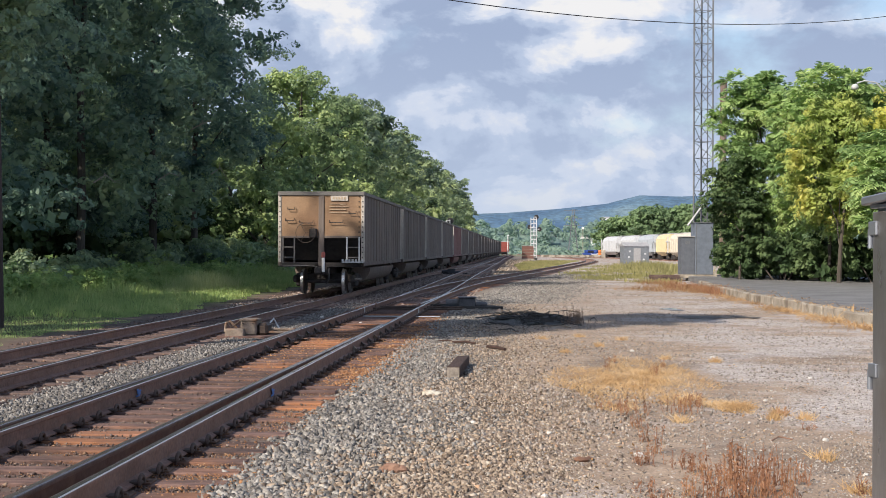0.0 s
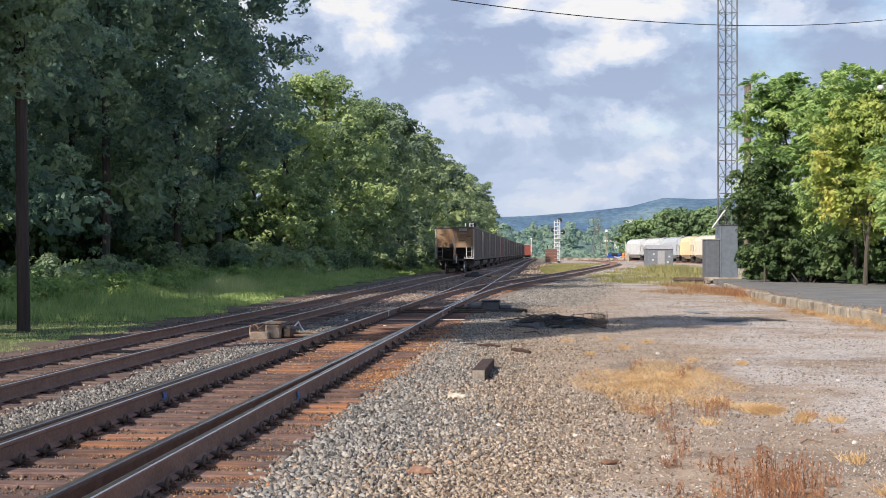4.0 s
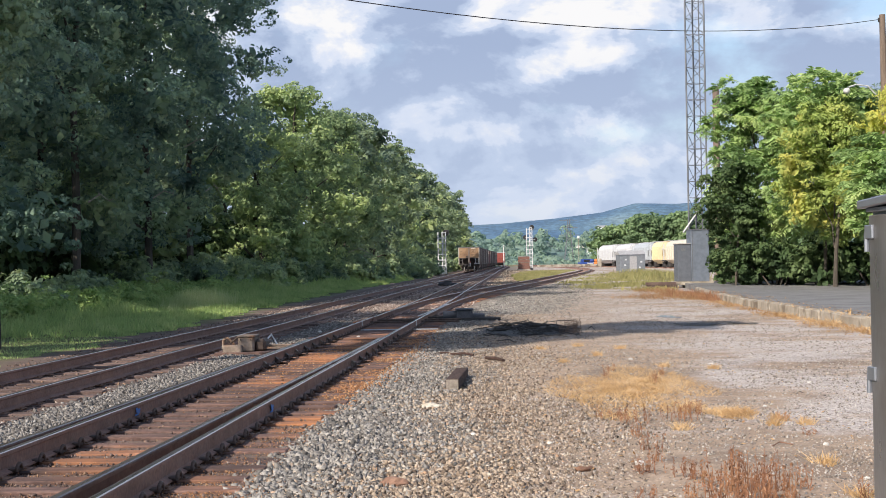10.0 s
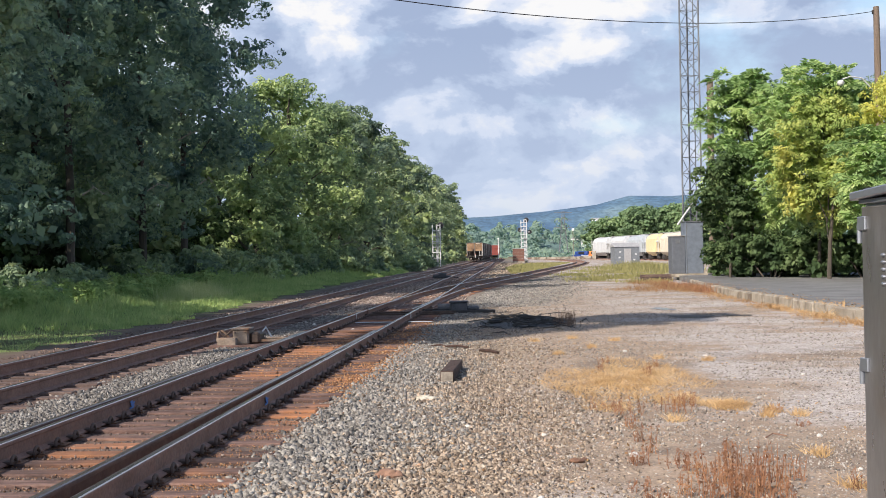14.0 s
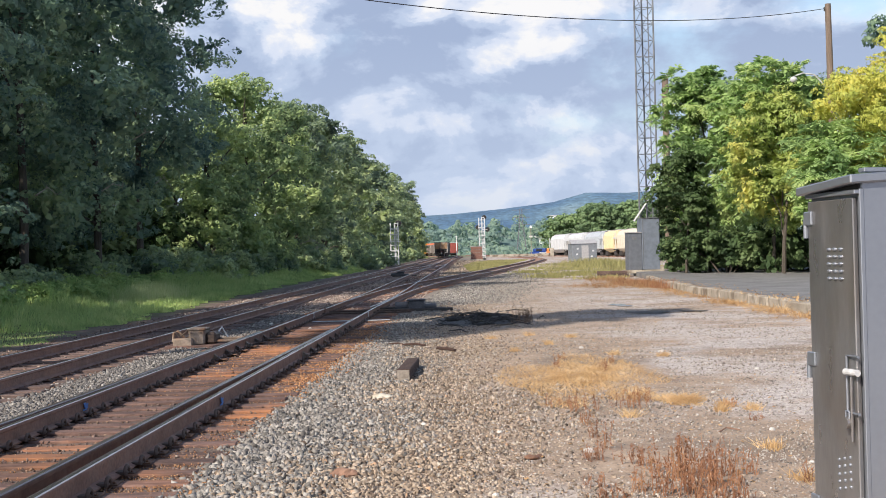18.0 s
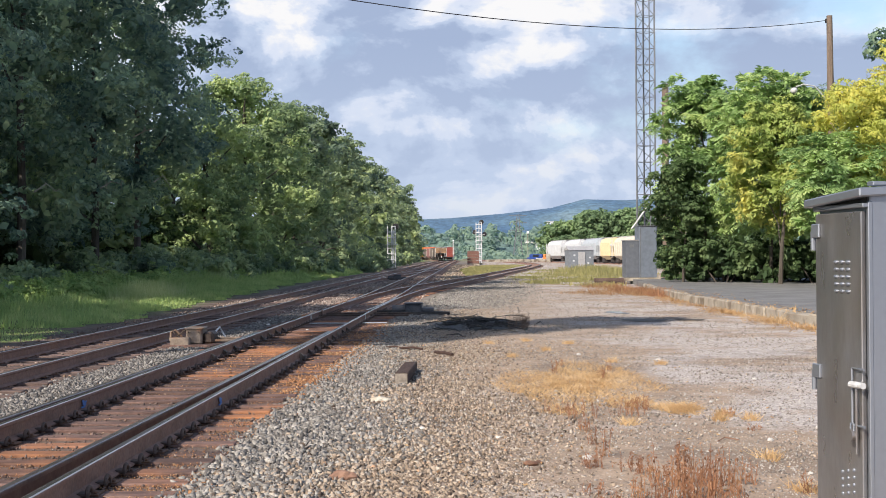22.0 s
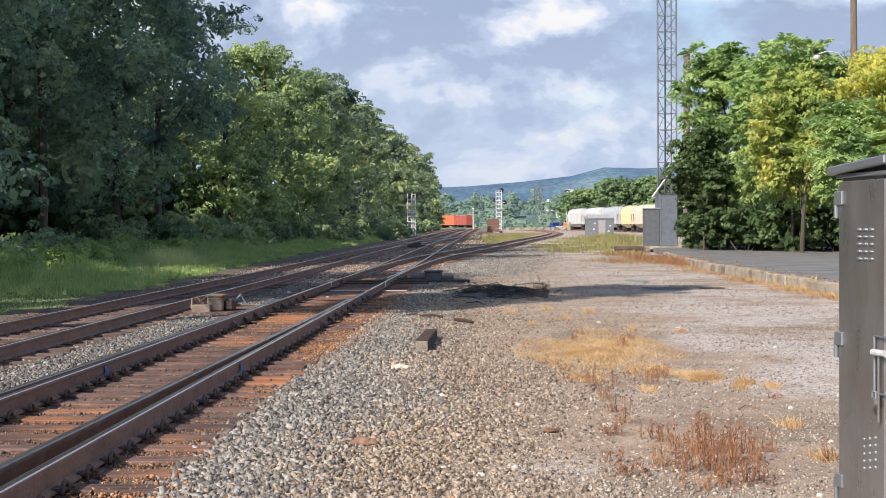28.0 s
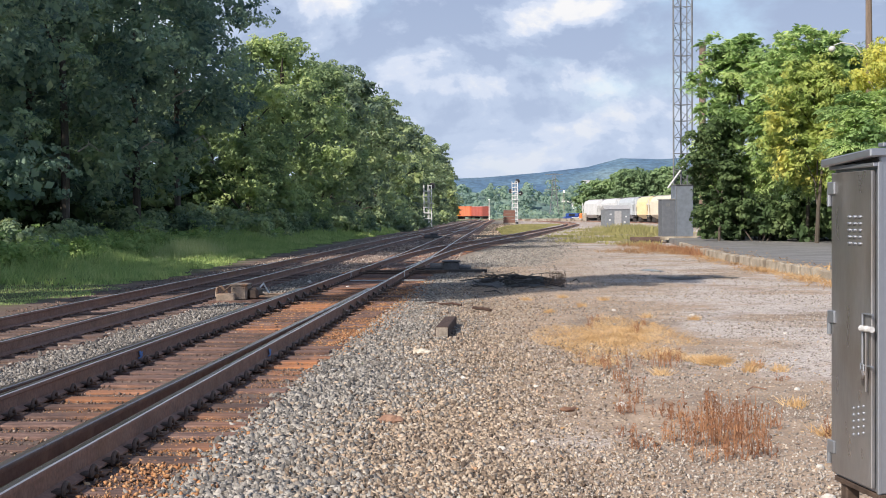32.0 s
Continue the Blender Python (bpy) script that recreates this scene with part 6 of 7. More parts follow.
# ---------------------------------------------------------------- ballast and loose stones
def stone_material(name, stops, rough=0.9):
    mt = bpy.data.materials.new(name)
    mt.use_nodes = True
    nt = mt.node_tree
    N, L = nt.nodes.new, nt.links.new
    b = nt.nodes["Principled BSDF"]
    geo = N("ShaderNodeNewGeometry")
    r = N("ShaderNodeValToRGB")
    while len(r.color_ramp.elements) < len(stops):
        r.color_ramp.elements.new(0.5)
    for e, (p, c) in zip(r.color_ramp.elements, stops):
        e.position, e.color = p, (*c, 1)
    L(geo.outputs["Random Per Island"], r.inputs[0])
    n = N("ShaderNodeTexNoise")
    n.inputs["Scale"].default_value, n.inputs["Detail"].default_value = 60.0, 4.0
    L(geo.outputs["Position"], n.inputs["Vector"])
    g = N("ShaderNodeValToRGB")
    g.color_ramp.elements[0].position, g.color_ramp.elements[0].color = 0.3, (0.7, 0.7, 0.7, 1)
    g.color_ramp.elements[1].position, g.color_ramp.elements[1].color = 0.7, (1.15, 1.15, 1.15, 1)
    L(n.outputs["Fac"], g.inputs[0])
    m = N("ShaderNodeMix")
    m.data_type, m.blend_type = "RGBA", "MULTIPLY"
    m.inputs["Factor"].default_value = 1.0
    L(r.outputs[0], m.inputs["A"])
    L(g.outputs[0], m.inputs["B"])
    L(m.outputs["Result"], b.inputs["Base Color"])
    b.inputs["Roughness"].default_value = rough
    return mt


M["ballast"] = stone_material("ballast", [(0.0, (0.085, 0.08, 0.076)), (0.25, (0.18, 0.168, 0.156)), (0.6, (0.27, 0.256, 0.238)), (0.85, (0.36, 0.342, 0.316)), (0.95, (0.43, 0.41, 0.38)), (1.0, (0.36, 0.29, 0.23))])
M["ballast_tan"] = stone_material("ballast_tan", [(0.0, (0.09, 0.065, 0.05)), (0.3, (0.22, 0.168, 0.125)), (0.6, (0.37, 0.295, 0.225)), (0.85, (0.43, 0.352, 0.275)), (0.96, (0.51, 0.455, 0.385)), (1.0, (0.48, 0.29, 0.17))])
M["ballast_brown"] = stone_material("ballast_brown", [(0.0, (0.07, 0.048, 0.042)), (0.45, (0.14, 0.098, 0.085)), (0.75, (0.21, 0.15, 0.13)), (0.92, (0.28, 0.17, 0.10)), (1.0, (0.36, 0.31, 0.275))])
M["ballast_bed"] = stone_material("ballast_bed", [(0.0, (0.13, 0.10, 0.085)), (0.4, (0.25, 0.195, 0.165)), (0.75, (0.37, 0.305, 0.265)), (1.0, (0.50, 0.43, 0.38))])
M["ballast_grey"] = stone_material("ballast_grey", [(0.0, (0.075, 0.07, 0.068)), (0.4, (0.155, 0.145, 0.138)), (0.8, (0.25, 0.238, 0.225)), (1.0, (0.37, 0.355, 0.335))])
M["ballast_rust"] = stone_material("ballast_rust", [(0.0, (0.20, 0.095, 0.05)), (0.5, (0.38, 0.185, 0.085)), (0.85, (0.50, 0.27, 0.13)), (1.0, (0.50, 0.34, 0.20))])
M["lot_stone"] = stone_material("lot_stone", [(0.0, (0.16, 0.135, 0.118)), (0.35, (0.29, 0.255, 0.225)), (0.7, (0.41, 0.375, 0.34)), (0.92, (0.52, 0.485, 0.445)), (1.0, (0.48, 0.34, 0.215))])

CHIP_V = np.array([[1, 0, 0], [-1, 0, 0], [0, 1, 0], [0, -1, 0], [0, 0, 1], [0, 0, -1]], float)
CHIP_F = np.array([[0, 2, 4], [2, 1, 4], [1, 3, 4], [3, 0, 4], [2, 0, 5], [1, 2, 5], [3, 1, 5], [0, 3, 5]])


def stones(name, xy, size, sink, material, seed, label):
    """Broken stones: uneven eight-sided chips, turned every way."""
    rng = np.random.default_rng(seed)
    n = len(xy)
    V = CHIP_V[None] * rng.uniform(0.6, 1.5, (n, 1, 3)) + rng.normal(0, 0.34, (n, 6, 3))
    V *= size[:, None, None]
    q = unit(rng.normal(size=(n, 4)))
    w, x, y, z = q.T
    R = np.stack([1 - 2 * (y * y + z * z), 2 * (x * y - z * w), 2 * (x * z + y * w), 2 * (x * y + z * w), 1 - 2 * (x * x + z * z), 2 * (y * z - x * w),
                  2 * (x * z - y * w), 2 * (y * z + x * w), 1 - 2 * (x * x + y * y)], -1).reshape(n, 3, 3)
    V = np.einsum("nij,nkj->nki", R, V)
    V[:, :, :2] += xy[:, None]
    V[:, :, 2] += (rise_np(xy[:, 1]) + size * sink)[:, None]
    F = (CHIP_F[None] + 6 * np.arange(n)[:, None, None]).reshape(-1, 3)
    return tagged(put(name, as_mesh(name, V.reshape(-1, 3), F), material), label, "gravel", kind="stuff")


def centre2(y):
    return np.interp(y, [-14, 8, 25, 38, 56, 85], [-3.66, -3.6, -3.38, -3.2, -2.92, -2.6])


def scatter():
    rng = np.random.default_rng(17)

    def ys(n, a, b, p):
        u = rng.random(n)
        return (a ** (1 - p) + u * (b ** (1 - p) - a ** (1 - p))) ** (1 / (1 - p))

    n = 80000
    y = ys(n, 4.0, 46.0, 1.6)
    edge = np.interp(y, [4, 12, 25, 46], [0.1, 0.9, 1.0, 1.6])
    f = rng.random(n) ** 1.15
    x = centre2(y) + 1.46 + (edge - centre2(y) - 1.46) * f + rng.normal(0, 1, n) * (0.08 + 0.45 * f * f)
    size = (0.008 + 0.022 * rng.random(n) ** 1.8) * (1.12 - 0.5 * f)
    tan = f + rng.normal(0, 0.16, n) + 0.12 * np.sin(y * 0.9) > 0.42
    for keep, nm, mt, lb in ((~tan, "shoulder_ballast", "ballast", "coarse grey crushed-stone ballast beside the track"), (tan, "tan_ballast", "ballast_tan", "tan and brown crushed stone beside the lot")):
        stones(nm, np.stack([x, y], -1)[keep], size[keep], 0.3, M[mt], 18, lb)
    n = 20000
    y = ys(n, 8.0, 44.0, 1.4)
    x = centre2(y) - 1.5 - rng.random(n) * 0.75 + rng.normal(0, 0.08, n)
    stones("middle_ballast", np.stack([x, y], -1), 0.009 + 0.02 * rng.random(n) ** 1.7, 0.35, M["ballast_grey"], 19, "grey crushed-stone ballast between the two tracks")
    n = 15000
    y = ys(n, 5.0, 45.0, 1.4)
    x = centre2(y) + rng.uniform(-1.45, 1.5, n)
    stones("crib_ballast", np.stack([x, y], -1), rng.uniform(0.006, 0.016, n), 0.8, M["ballast_brown"], 20, "rust-brown small ballast between the ties")
    n = 6000
    y = ys(n, 12.0, 60.0, 1.2)
    x = -6.9 + rng.uniform(-2.4, 1.3, n)
    stones("far_crib_ballast", np.stack([x, y], -1), rng.uniform(0.012, 0.028, n), 0.2, M["ballast_brown"], 23, "dark brown ballast round the far track")
    n = 16000
    y = ys(n, 40.0, 120.0, 1.3)
    x = rng.uniform(-9.0, -1.4, n) + (y - 40) * 0.011
    stones("bed_ballast", np.stack([x, y], -1), rng.uniform(0.016, 0.04, n) * (0.7 + y / 120), 0.2, M["ballast_bed"], 25, "dark brown ballast round the far switches")
    n = 14000
    y = ys(n, 44.0, 110.0, 1.3)
    x = np.interp(y, [44, 56, 74, 86, 110], [-1.6, -0.9, 0.6, 2.2, 5.2]) + rng.random(n) ** 1.4 * np.interp(y, [44, 60, 110], [2.6, 3.6, 3.0]) + np.abs(rng.normal(0, 0.7, n))
    stones("siding_ballast", np.stack([x, y], -1), rng.uniform(0.016, 0.034, n) * (0.75 + y / 130), 0.2, M["ballast"], 26, "grey ballast beside the curving siding")
    n = 5200
    y = ys(n, 88.0, 235.0, 1.3)
    x0 = np.interp(y, [85, 120, 165, 231], [-2.6, -2.1, -1.5, -0.7]) + 1.5
    x = x0 + rng.random(n) * np.interp(y, [88, 120, 150, 235], [3.4, 3.4, 3.0, 4.0])
    stones("wedge_ballast", np.stack([x, y], -1), rng.uniform(0.03, 0.07, n) * (0.5 + y / 180), 0.15, M["ballast_tan"], 28, "tan ballast between the main track and the siding")
    spots = [(7.4, 1.7, 1.15, 0.28), (9.4, 1.4, 1.2, 0.22), (8.8, 0.8, 1.15, 0.35), (15.6, 2.0, 1.15, 0.25), (16.5, 2.2, -0.3, 0.6), (25.0, 3.6, 1.25, 0.35), (25.0, 3.0, 0.0, 0.6), (22.3, 1.2, 1.15, 0.4), (9.5, 2.0, -0.2, 0.5), (28.0, 1.6, 0.3, 0.8), (20.5, 3.0, 1.3, 0.2), (24.5, 3.0, 1.35, 0.25), (29.0, 3.0, 1.3, 0.25), (12.0, 2.0, 1.2, 0.2), (5.8, 1.2, 1.25, 0.25), (18.0, 2.4, 1.2, 0.2), (21.0, 3.2, -0.35, 0.3)]
    y = np.concatenate([rng.normal(a, b * 0.5, 950) for a, b, _, _ in spots])
    x = centre2(y) + np.concatenate([rng.normal(c_, d, 950) for _, _, c_, d in spots])
    keep = np.abs(x - centre2(y)) < 1.75
    heaps = [(5.6, 1.2, 1.3, 0.28), (7.0, 1.4, 1.25, 0.25), (20.0, 2.4, 1.35, 0.22), (23.5, 2.6, 1.35, 0.24), (27.5, 2.6, 1.3, 0.24), (32.0, 2.6, 1.25, 0.22), (21.5, 2.6, -0.3, 0.32), (17.0, 2.0, 1.3, 0.18), (26.0, 2.2, 0.1, 0.35)]
    yh = np.concatenate([rng.normal(a, b * 0.55, 620) for a, b, _, _ in heaps])
    xh = centre2(yh) + np.concatenate([rng.normal(c_, d, 620) for _, _, c_, d in heaps])
    clear = (np.abs(np.abs(xh - centre2(yh)) - 0.755) > 0.11) & (np.abs(xh - centre2(yh)) < 1.95)
    stones("rust_heaps", np.stack([xh, yh], -1)[clear], rng.uniform(0.006, 0.017, clear.sum()), 1.6, M["ballast_rust"], 29, "orange rust-caked stones heaped among the ties")
    stones("rust_ballast", np.stack([x, y], -1)[keep], rng.uniform(0.0025, 0.0065, keep.sum()), 4.0, M["ballast_rust"], 24, "orange rust-stained ballast round the rail fastenings")
    n = 50000
    y = ys(n, 4.5, 60.0, 1.5)
    x = rng.uniform(0.0, 8.6, n) * np.interp(y, [4, 20, 60], [0.45, 0.85, 1.0])
    big = rng.random(n) < 0.02
    k = 7000
    yk = rng.uniform(20, 76, k)
    xk = np.interp(yk, [20, 46, 60, 76], [0.6, 1.2, 2.2, 5.0]) + rng.random(k) * np.interp(yk, [20, 46, 60, 76], [7.6, 7.4, 6.8, 5.0])
    stones("far_lot_gravel", np.stack([xk, yk], -1), rng.uniform(0.006, 0.018, k), 0.2, M["lot_stone"], 27, "loose gravel over the far part of the lot")
    stones("lot_gravel", np.stack([x, y], -1), np.where(big, rng.uniform(0.011, 0.02, n), rng.uniform(0.004, 0.0105, n) * (1 + y / 40)), 0.3, M["lot_stone"], 21, "fine pale gravel scattered over the lot")


scatter()


# ---------------------------------------------------------------- rail fastenings
def fastening_meshes():
    bm = bmesh.new()
    box(bm, (-0.17, -0.09, -0.006), (0.17, 0.09, 0.012), 0.004)
    for x, y in ((-0.13, 0.05), (0.135, -0.05)):
        box(bm, (x - 0.014, y - 0.014, 0.01), (x + 0.014, y + 0.014, 0.028), 0.005)
    plate = bpy.data.meshes.new("tie_plate")
    bm.to_mesh(plate)
    bm.free()
    clip = bpy.data.meshes.new("rail_anchor")
    bm = bmesh.new()
    pts = [(0.115, -0.052 * math.cos(q), 0.014 + 0.056 * math.sin(q)) for q in (math.pi * (i / 8 * 1.1 - 0.05) for i in range(9))]
    tube(bm, pts, 0.017, 7)
    tube(bm, [(0.1, 0.05, 0.02), (0.105, 0.1, 0.016)], 0.014, 6)
    box(bm, (0.03, -0.06, 0.004), (0.12, 0.06, 0.03), 0.008)
    bm.to_mesh(clip)
    bm.free()
    return plate, clip


def fasten(tr, line, y0, y1, clips):
    plate, clip = fastening_meshes()
    rng = random.Random(5)
    for o in [o for o in tr.children if o.name.startswith("tie") and not o.name.startswith("ties")]:
        x, y, z = o.matrix_basis.translation
        if not y0 < y < y1:
            continue
        s = line.s_of_y(y)
        cx, cy, h = line.at(s)
        for side in (-1, 1):
            px, py = cx + side * 0.755 * math.cos(h), cy + side * 0.755 * math.sin(h)
            m = pose(px, py, rise(y) + TIE_TOP - 0.006, 0, 0, math.degrees(h))
            put("tie_plate", plate, M["plate"], tr, at=m)
            if clips:
                put("rail_anchor", clip, M["anchor"], tr, at=pose(px, py - 0.14 + rng.uniform(-0.02, 0.02), rise(y) + TIE_TOP - 0.002, 0, 0, math.degrees(h)))


fasten(track_2, MAIN2, 4.5, 44, True)
fasten(track_1, MAIN1, 12, 34, False)


def rail_details():
    for side, y, h in ((1, 14.0, 0.055), (-1, 13.8, 0.055)):
        x = float(centre2(y)) + side * 0.755 + 0.0125
        bm = bmesh.new()
        rng = random.Random(side)
        for k in range(5):
            a, w = rng.uniform(-0.05, 0.05), rng.uniform(0.04, 0.085)
            box(bm, (x, y + a - w, 0.075 + k * 0.017), (x + 0.004, y + a + w, 0.094 + k * 0.017))
        part("paint_mark", bm, M["blue_paint"], track_2, "blue paint mark on the rail")
    for side in (-1, 1):
        for k in range(9):
            y = 21.2 + k * 1.06
            x = float(centre2(y)) + side * 0.755
            bm = bmesh.new()
            vs = [(x + 0.02, y - 0.05, 0.06), (x + 0.14, y - 0.05, 0.06), (x + 0.03, y - 0.05, 0.15)]
            a = [bm.verts.new(v) for v in vs]
            b = [bm.verts.new((v[0], y + 0.05, v[2])) for v in vs]
            bm.faces.new(a)
            bm.faces.new(b[::-1])
            for i in range(3):
                bm.faces.new((a[i], b[i], b[(i + 1) % 3], a[(i + 1) % 3]))
            part("rail_brace", bm, M["iron"] if k % 3 else M["machine_grey"], track_2)
            part("brace_plate", bbox((x - 0.1, y - 0.09, 0.048), (x + 0.24, y + 0.09, 0.062), 0.004), M["plate"], track_2)
    for side in (-1, 1):
        y = 35.2
        x = float(centre2(y)) + side * 0.755
        part("marker_tab", bbox((x + 0.04, y - 0.03, 0.08), (x + 0.06, y + 0.03, 0.24), 0.004), M["white_paint"], track_2, "white marker tab on the rail")
    y = 33.6
    x = float(centre2(y))
    for a, b in ((-0.55, 0.62), (0.86, 1.5)):
        part("switch_strap", bbox((x + a, y - 0.04, 0.045), (x + b, y + 0.04, 0.066), 0.004), M["hop_grey"], track_2)
    for y in (37.6, 38.9):
        x = float(centre2(y))
        part("throw_rod", tubed([(x - 0.8, y, 0.09), (x + 1.9, y, 0.09)], 0.03, 6), M["iron"], track_2)
    # a second rail lies close against each running rail, and parts from it towards the camera's end
    for side, gaps in ((1, (0.42, 0.29, 0.25, 0.20, 0.15, 0.105, 0.078)), (-1, (0.36, 0.22, 0.175, 0.135, 0.11, 0.09, 0.078))):
        pth = []
        for y in np.linspace(-12, 26.8, 40):
            g = float(np.interp(y, [-12, 7, 10, 14, 18, 22, 26.8], gaps))
            px, py, h = MAIN2.at(MAIN2.s_of_y(float(y)))
            pth.append((px + side * 0.755 - g, py, HEAD - 0.194))
        part("closing_rail", sweep(RAIL, pth, RAIL_FACES), [M["rail_dark"], M["rail_dull"], M["rail_dark"], M["rail_dull"]], track_2, "dull dark second rail close against the running rail")
    # switch blades, drawn to one side
    for off, tip in ((-0.70, 38.0), (0.62, 38.0)):
        pth = []
        for k in range(8):
            y = tip + k * 1.6
            px, py, h = SIDING.at(SIDING.s_of_y(y)) if off > 0 else MAIN2.at(MAIN2.s_of_y(y))
            pth.append((px + off + (0.0 if off < 0 else 0.1 * min(1, k / 5)), y, rise(y) + HEAD - 0.176))
        part("switch_blade", sweep(RAIL, pth, RAIL_FACES), [M["rail_side"], M["rail_top"], M["rail_web"], M["rail_glint"]], track_2)


rail_details()


# ---------------------------------------------------------------- trackside machines
def switch_machine():
    m = thing("switch_machine", pose(-5.28, 25.4, 0, 0, 0, 0.6), "weathered grey-brown switch machine between the tracks", "switch machine")
    part("mounting", bbox((-0.55, -0.5, -0.05), (0.75, 0.55, 0.06), 0.01), M["tie"], m)
    part("motor_case", bbox((-0.12, -0.25, 0.05), (0.2, 0.45, 0.36), 0.03), M["machine_grey"], m)
    part("lid", bbox((-0.14, -0.27, 0.345), (0.22, 0.47, 0.385), 0.015), M["machine_grey"], m)
    part("front_box", bbox((-0.4, -0.42, 0.03), (-0.02, -0.1, 0.2), 0.02), M["machine_grey"], m)
    part("gear_case", bbox((0.2, -0.15, 0.05), (0.42, 0.4, 0.3), 0.05), M["iron"], m)
    part("hand_lever", tubed([(-0.22, -0.1, 0.2), (-0.34, -0.15, 0.34), (-0.44, -0.1, 0.3), (-0.46, -0.1, 0.12)], 0.025, 6), M["machine_grey"], m)
    part("lever_link", tubed([(-0.14, -0.2, 0.34), (-0.3, -0.2, 0.22), (-0.4, -0.2, 0.34)], 0.02, 6), M["iron"], m)
    for y, z in ((-0.05, 0.12), (0.2, 0.16), (0.38, 0.12)):
        part("operating_rod", tubed([(0.4, y, z), (0.95, y - 0.1, z), (1.12, y - 0.15, 0.07)], 0.024, 6), M["machine_grey"], m)
    part("conduit", tubed([(0.3, 0.42, 0.2), (0.42, 0.6, 0.36), (0.5, 0.62, 0.2), (0.6, 0.62, 0.04)], 0.022, 6), M["galv"], m)
    for x in (-0.06, 0.14):
        part("bolt", tubed([(x, -0.262, 0.3), (x, -0.28, 0.3)], 0.016, 6), M["iron"], m)


switch_machine()


def dark_machine(x, y, s, label):
    m = thing("switch_stand", spot(x, y), label, "switch machine")
    part("case", bbox((-0.32 * s, -0.35 * s, 0.06), (0.3 * s, 0.35 * s, 0.4 * s), 0.04), M["machine_dark"], m)
    part("lid", bbox((-0.36 * s, -0.38 * s, 0.39 * s), (0.34 * s, 0.38 * s, 0.45 * s), 0.02), M["machine_dark"], m)
    part("motor", tubed([(-0.8 * s, 0, 0.2 * s), (-0.3 * s, 0, 0.2 * s)], 0.16 * s, 12), M["machine_dark"], m)
    part("gear_arm", bbox((0.28 * s, -0.2, 0.08), (0.75 * s, 0.2, 0.26 * s), 0.04), M["machine_dark"], m)
    part("head_timber", bbox((-1.0 * s, -0.42, -0.06), (1.35 * s, -0.16, 0.1), 0.015), M["black_iron"], m)
    part("back_timber", bbox((-0.9 * s, 0.16, -0.06), (1.1 * s, 0.42, 0.1), 0.015), M["black_iron"], m)
    part("rod", tubed([(-0.7 * s, 0.1, 0.12), (-1.7 * s, 0.1, 0.1)], 0.03, 6), M["black_iron"], m)


dark_machine(-1.22, 40.0, 0.84, "black switch machine on timbers beside the track")
dark_machine(-4.0, 98.0, 0.9, "black switch machine between the far tracks")


def debris_pile():
    d = thing("debris_pile", spot(0.55, 33.2), "black heap of burnt branches and tangled wire on the lot", "debris pile")
    rng = random.Random(44)
    heap = bmesh.new()
    bmesh.ops.create_icosphere(heap, subdivisions=4, radius=1.0)
    for v in heap.verts:
        k = 1 + 0.35 * noise.noise(v.co * 2.3) + 0.15 * noise.noise(v.co * 7)
        v.co = Vector((v.co.x * 1.25 * k, v.co.y * 2.6 * k, max(-0.05, v.co.z * 0.055 * k)))
    part("ash_bed", heap, M["black_iron"], d)
    for k in range(150):
        x, y = rng.gauss(0.15, 0.5), rng.gauss(-0.2, 1.6)
        a, l = rng.uniform(0, 6.28), rng.uniform(0.3, 1.0)
        dx, dy = math.cos(a) * l / 2, math.sin(a) * l / 2
        z = 0.05 + rng.random() * 0.11 * math.exp(-(x / 1.1) ** 2)
        part("branch", tubed([(x - dx, y - dy, z - 0.03), (x + rng.uniform(-0.1, 0.1), y + rng.uniform(-0.1, 0.1), z + rng.uniform(0.0, 0.05)), (x + dx, y + dy, z - 0.04)], [0.011, 0.015, 0.006], 5), M["black_iron"], d)
    for k in range(4):
        x, y = rng.uniform(-0.7, 1.0), rng.uniform(-1.2, 2.6)
        part("charred_block", bbox((-0.14, -0.07, 0), (0.14, 0.07, 0.1), 0.02, pose(x, y, 0.04, rng.uniform(-9, 9), rng.uniform(-9, 9), rng.uniform(0, 180))), M["black_iron"], d)


debris_pile()


# ---------------------------------------------------------------- loose pieces
def tie_block():
    t = thing("tie_block", pose(-0.75, 18.2, 0, 0, 0, -2.2), "short cut-off piece of dark wooden railway tie on the gravel", "timber")
    part("timber", bbox((-0.095, -1.0, -0.02), (0.095, 1.0, 0.15), 0.012), M["wood_dark"], t)
    part("sawn_end", bbox((-0.085, -1.006, -0.01), (0.085, -1.0, 0.14)), M["wood_end"], t, "pale weathered sawn end")


tie_block()


def rock(name, x, y, size, material, label, seed, rz=0.0, category="stone", dz=0.0):
    bm = bmesh.new()
    bmesh.ops.create_icosphere(bm, subdivisions=3, radius=1.0)
    for v in bm.verts:
        k = 1 + 0.3 * noise.noise(v.co * 1.4 + Vector((seed, 0, 0))) + 0.1 * noise.noise(v.co * 5)
        v.co = Vector((v.co.x * size[0] * k, v.co.y * size[1] * k, v.co.z * size[2] * k))
    return tagged(put(name, bm, material, at=pose(x, y, rise(y) + size[2] * 0.5 + dz, 0, 0, rz)), label, category)


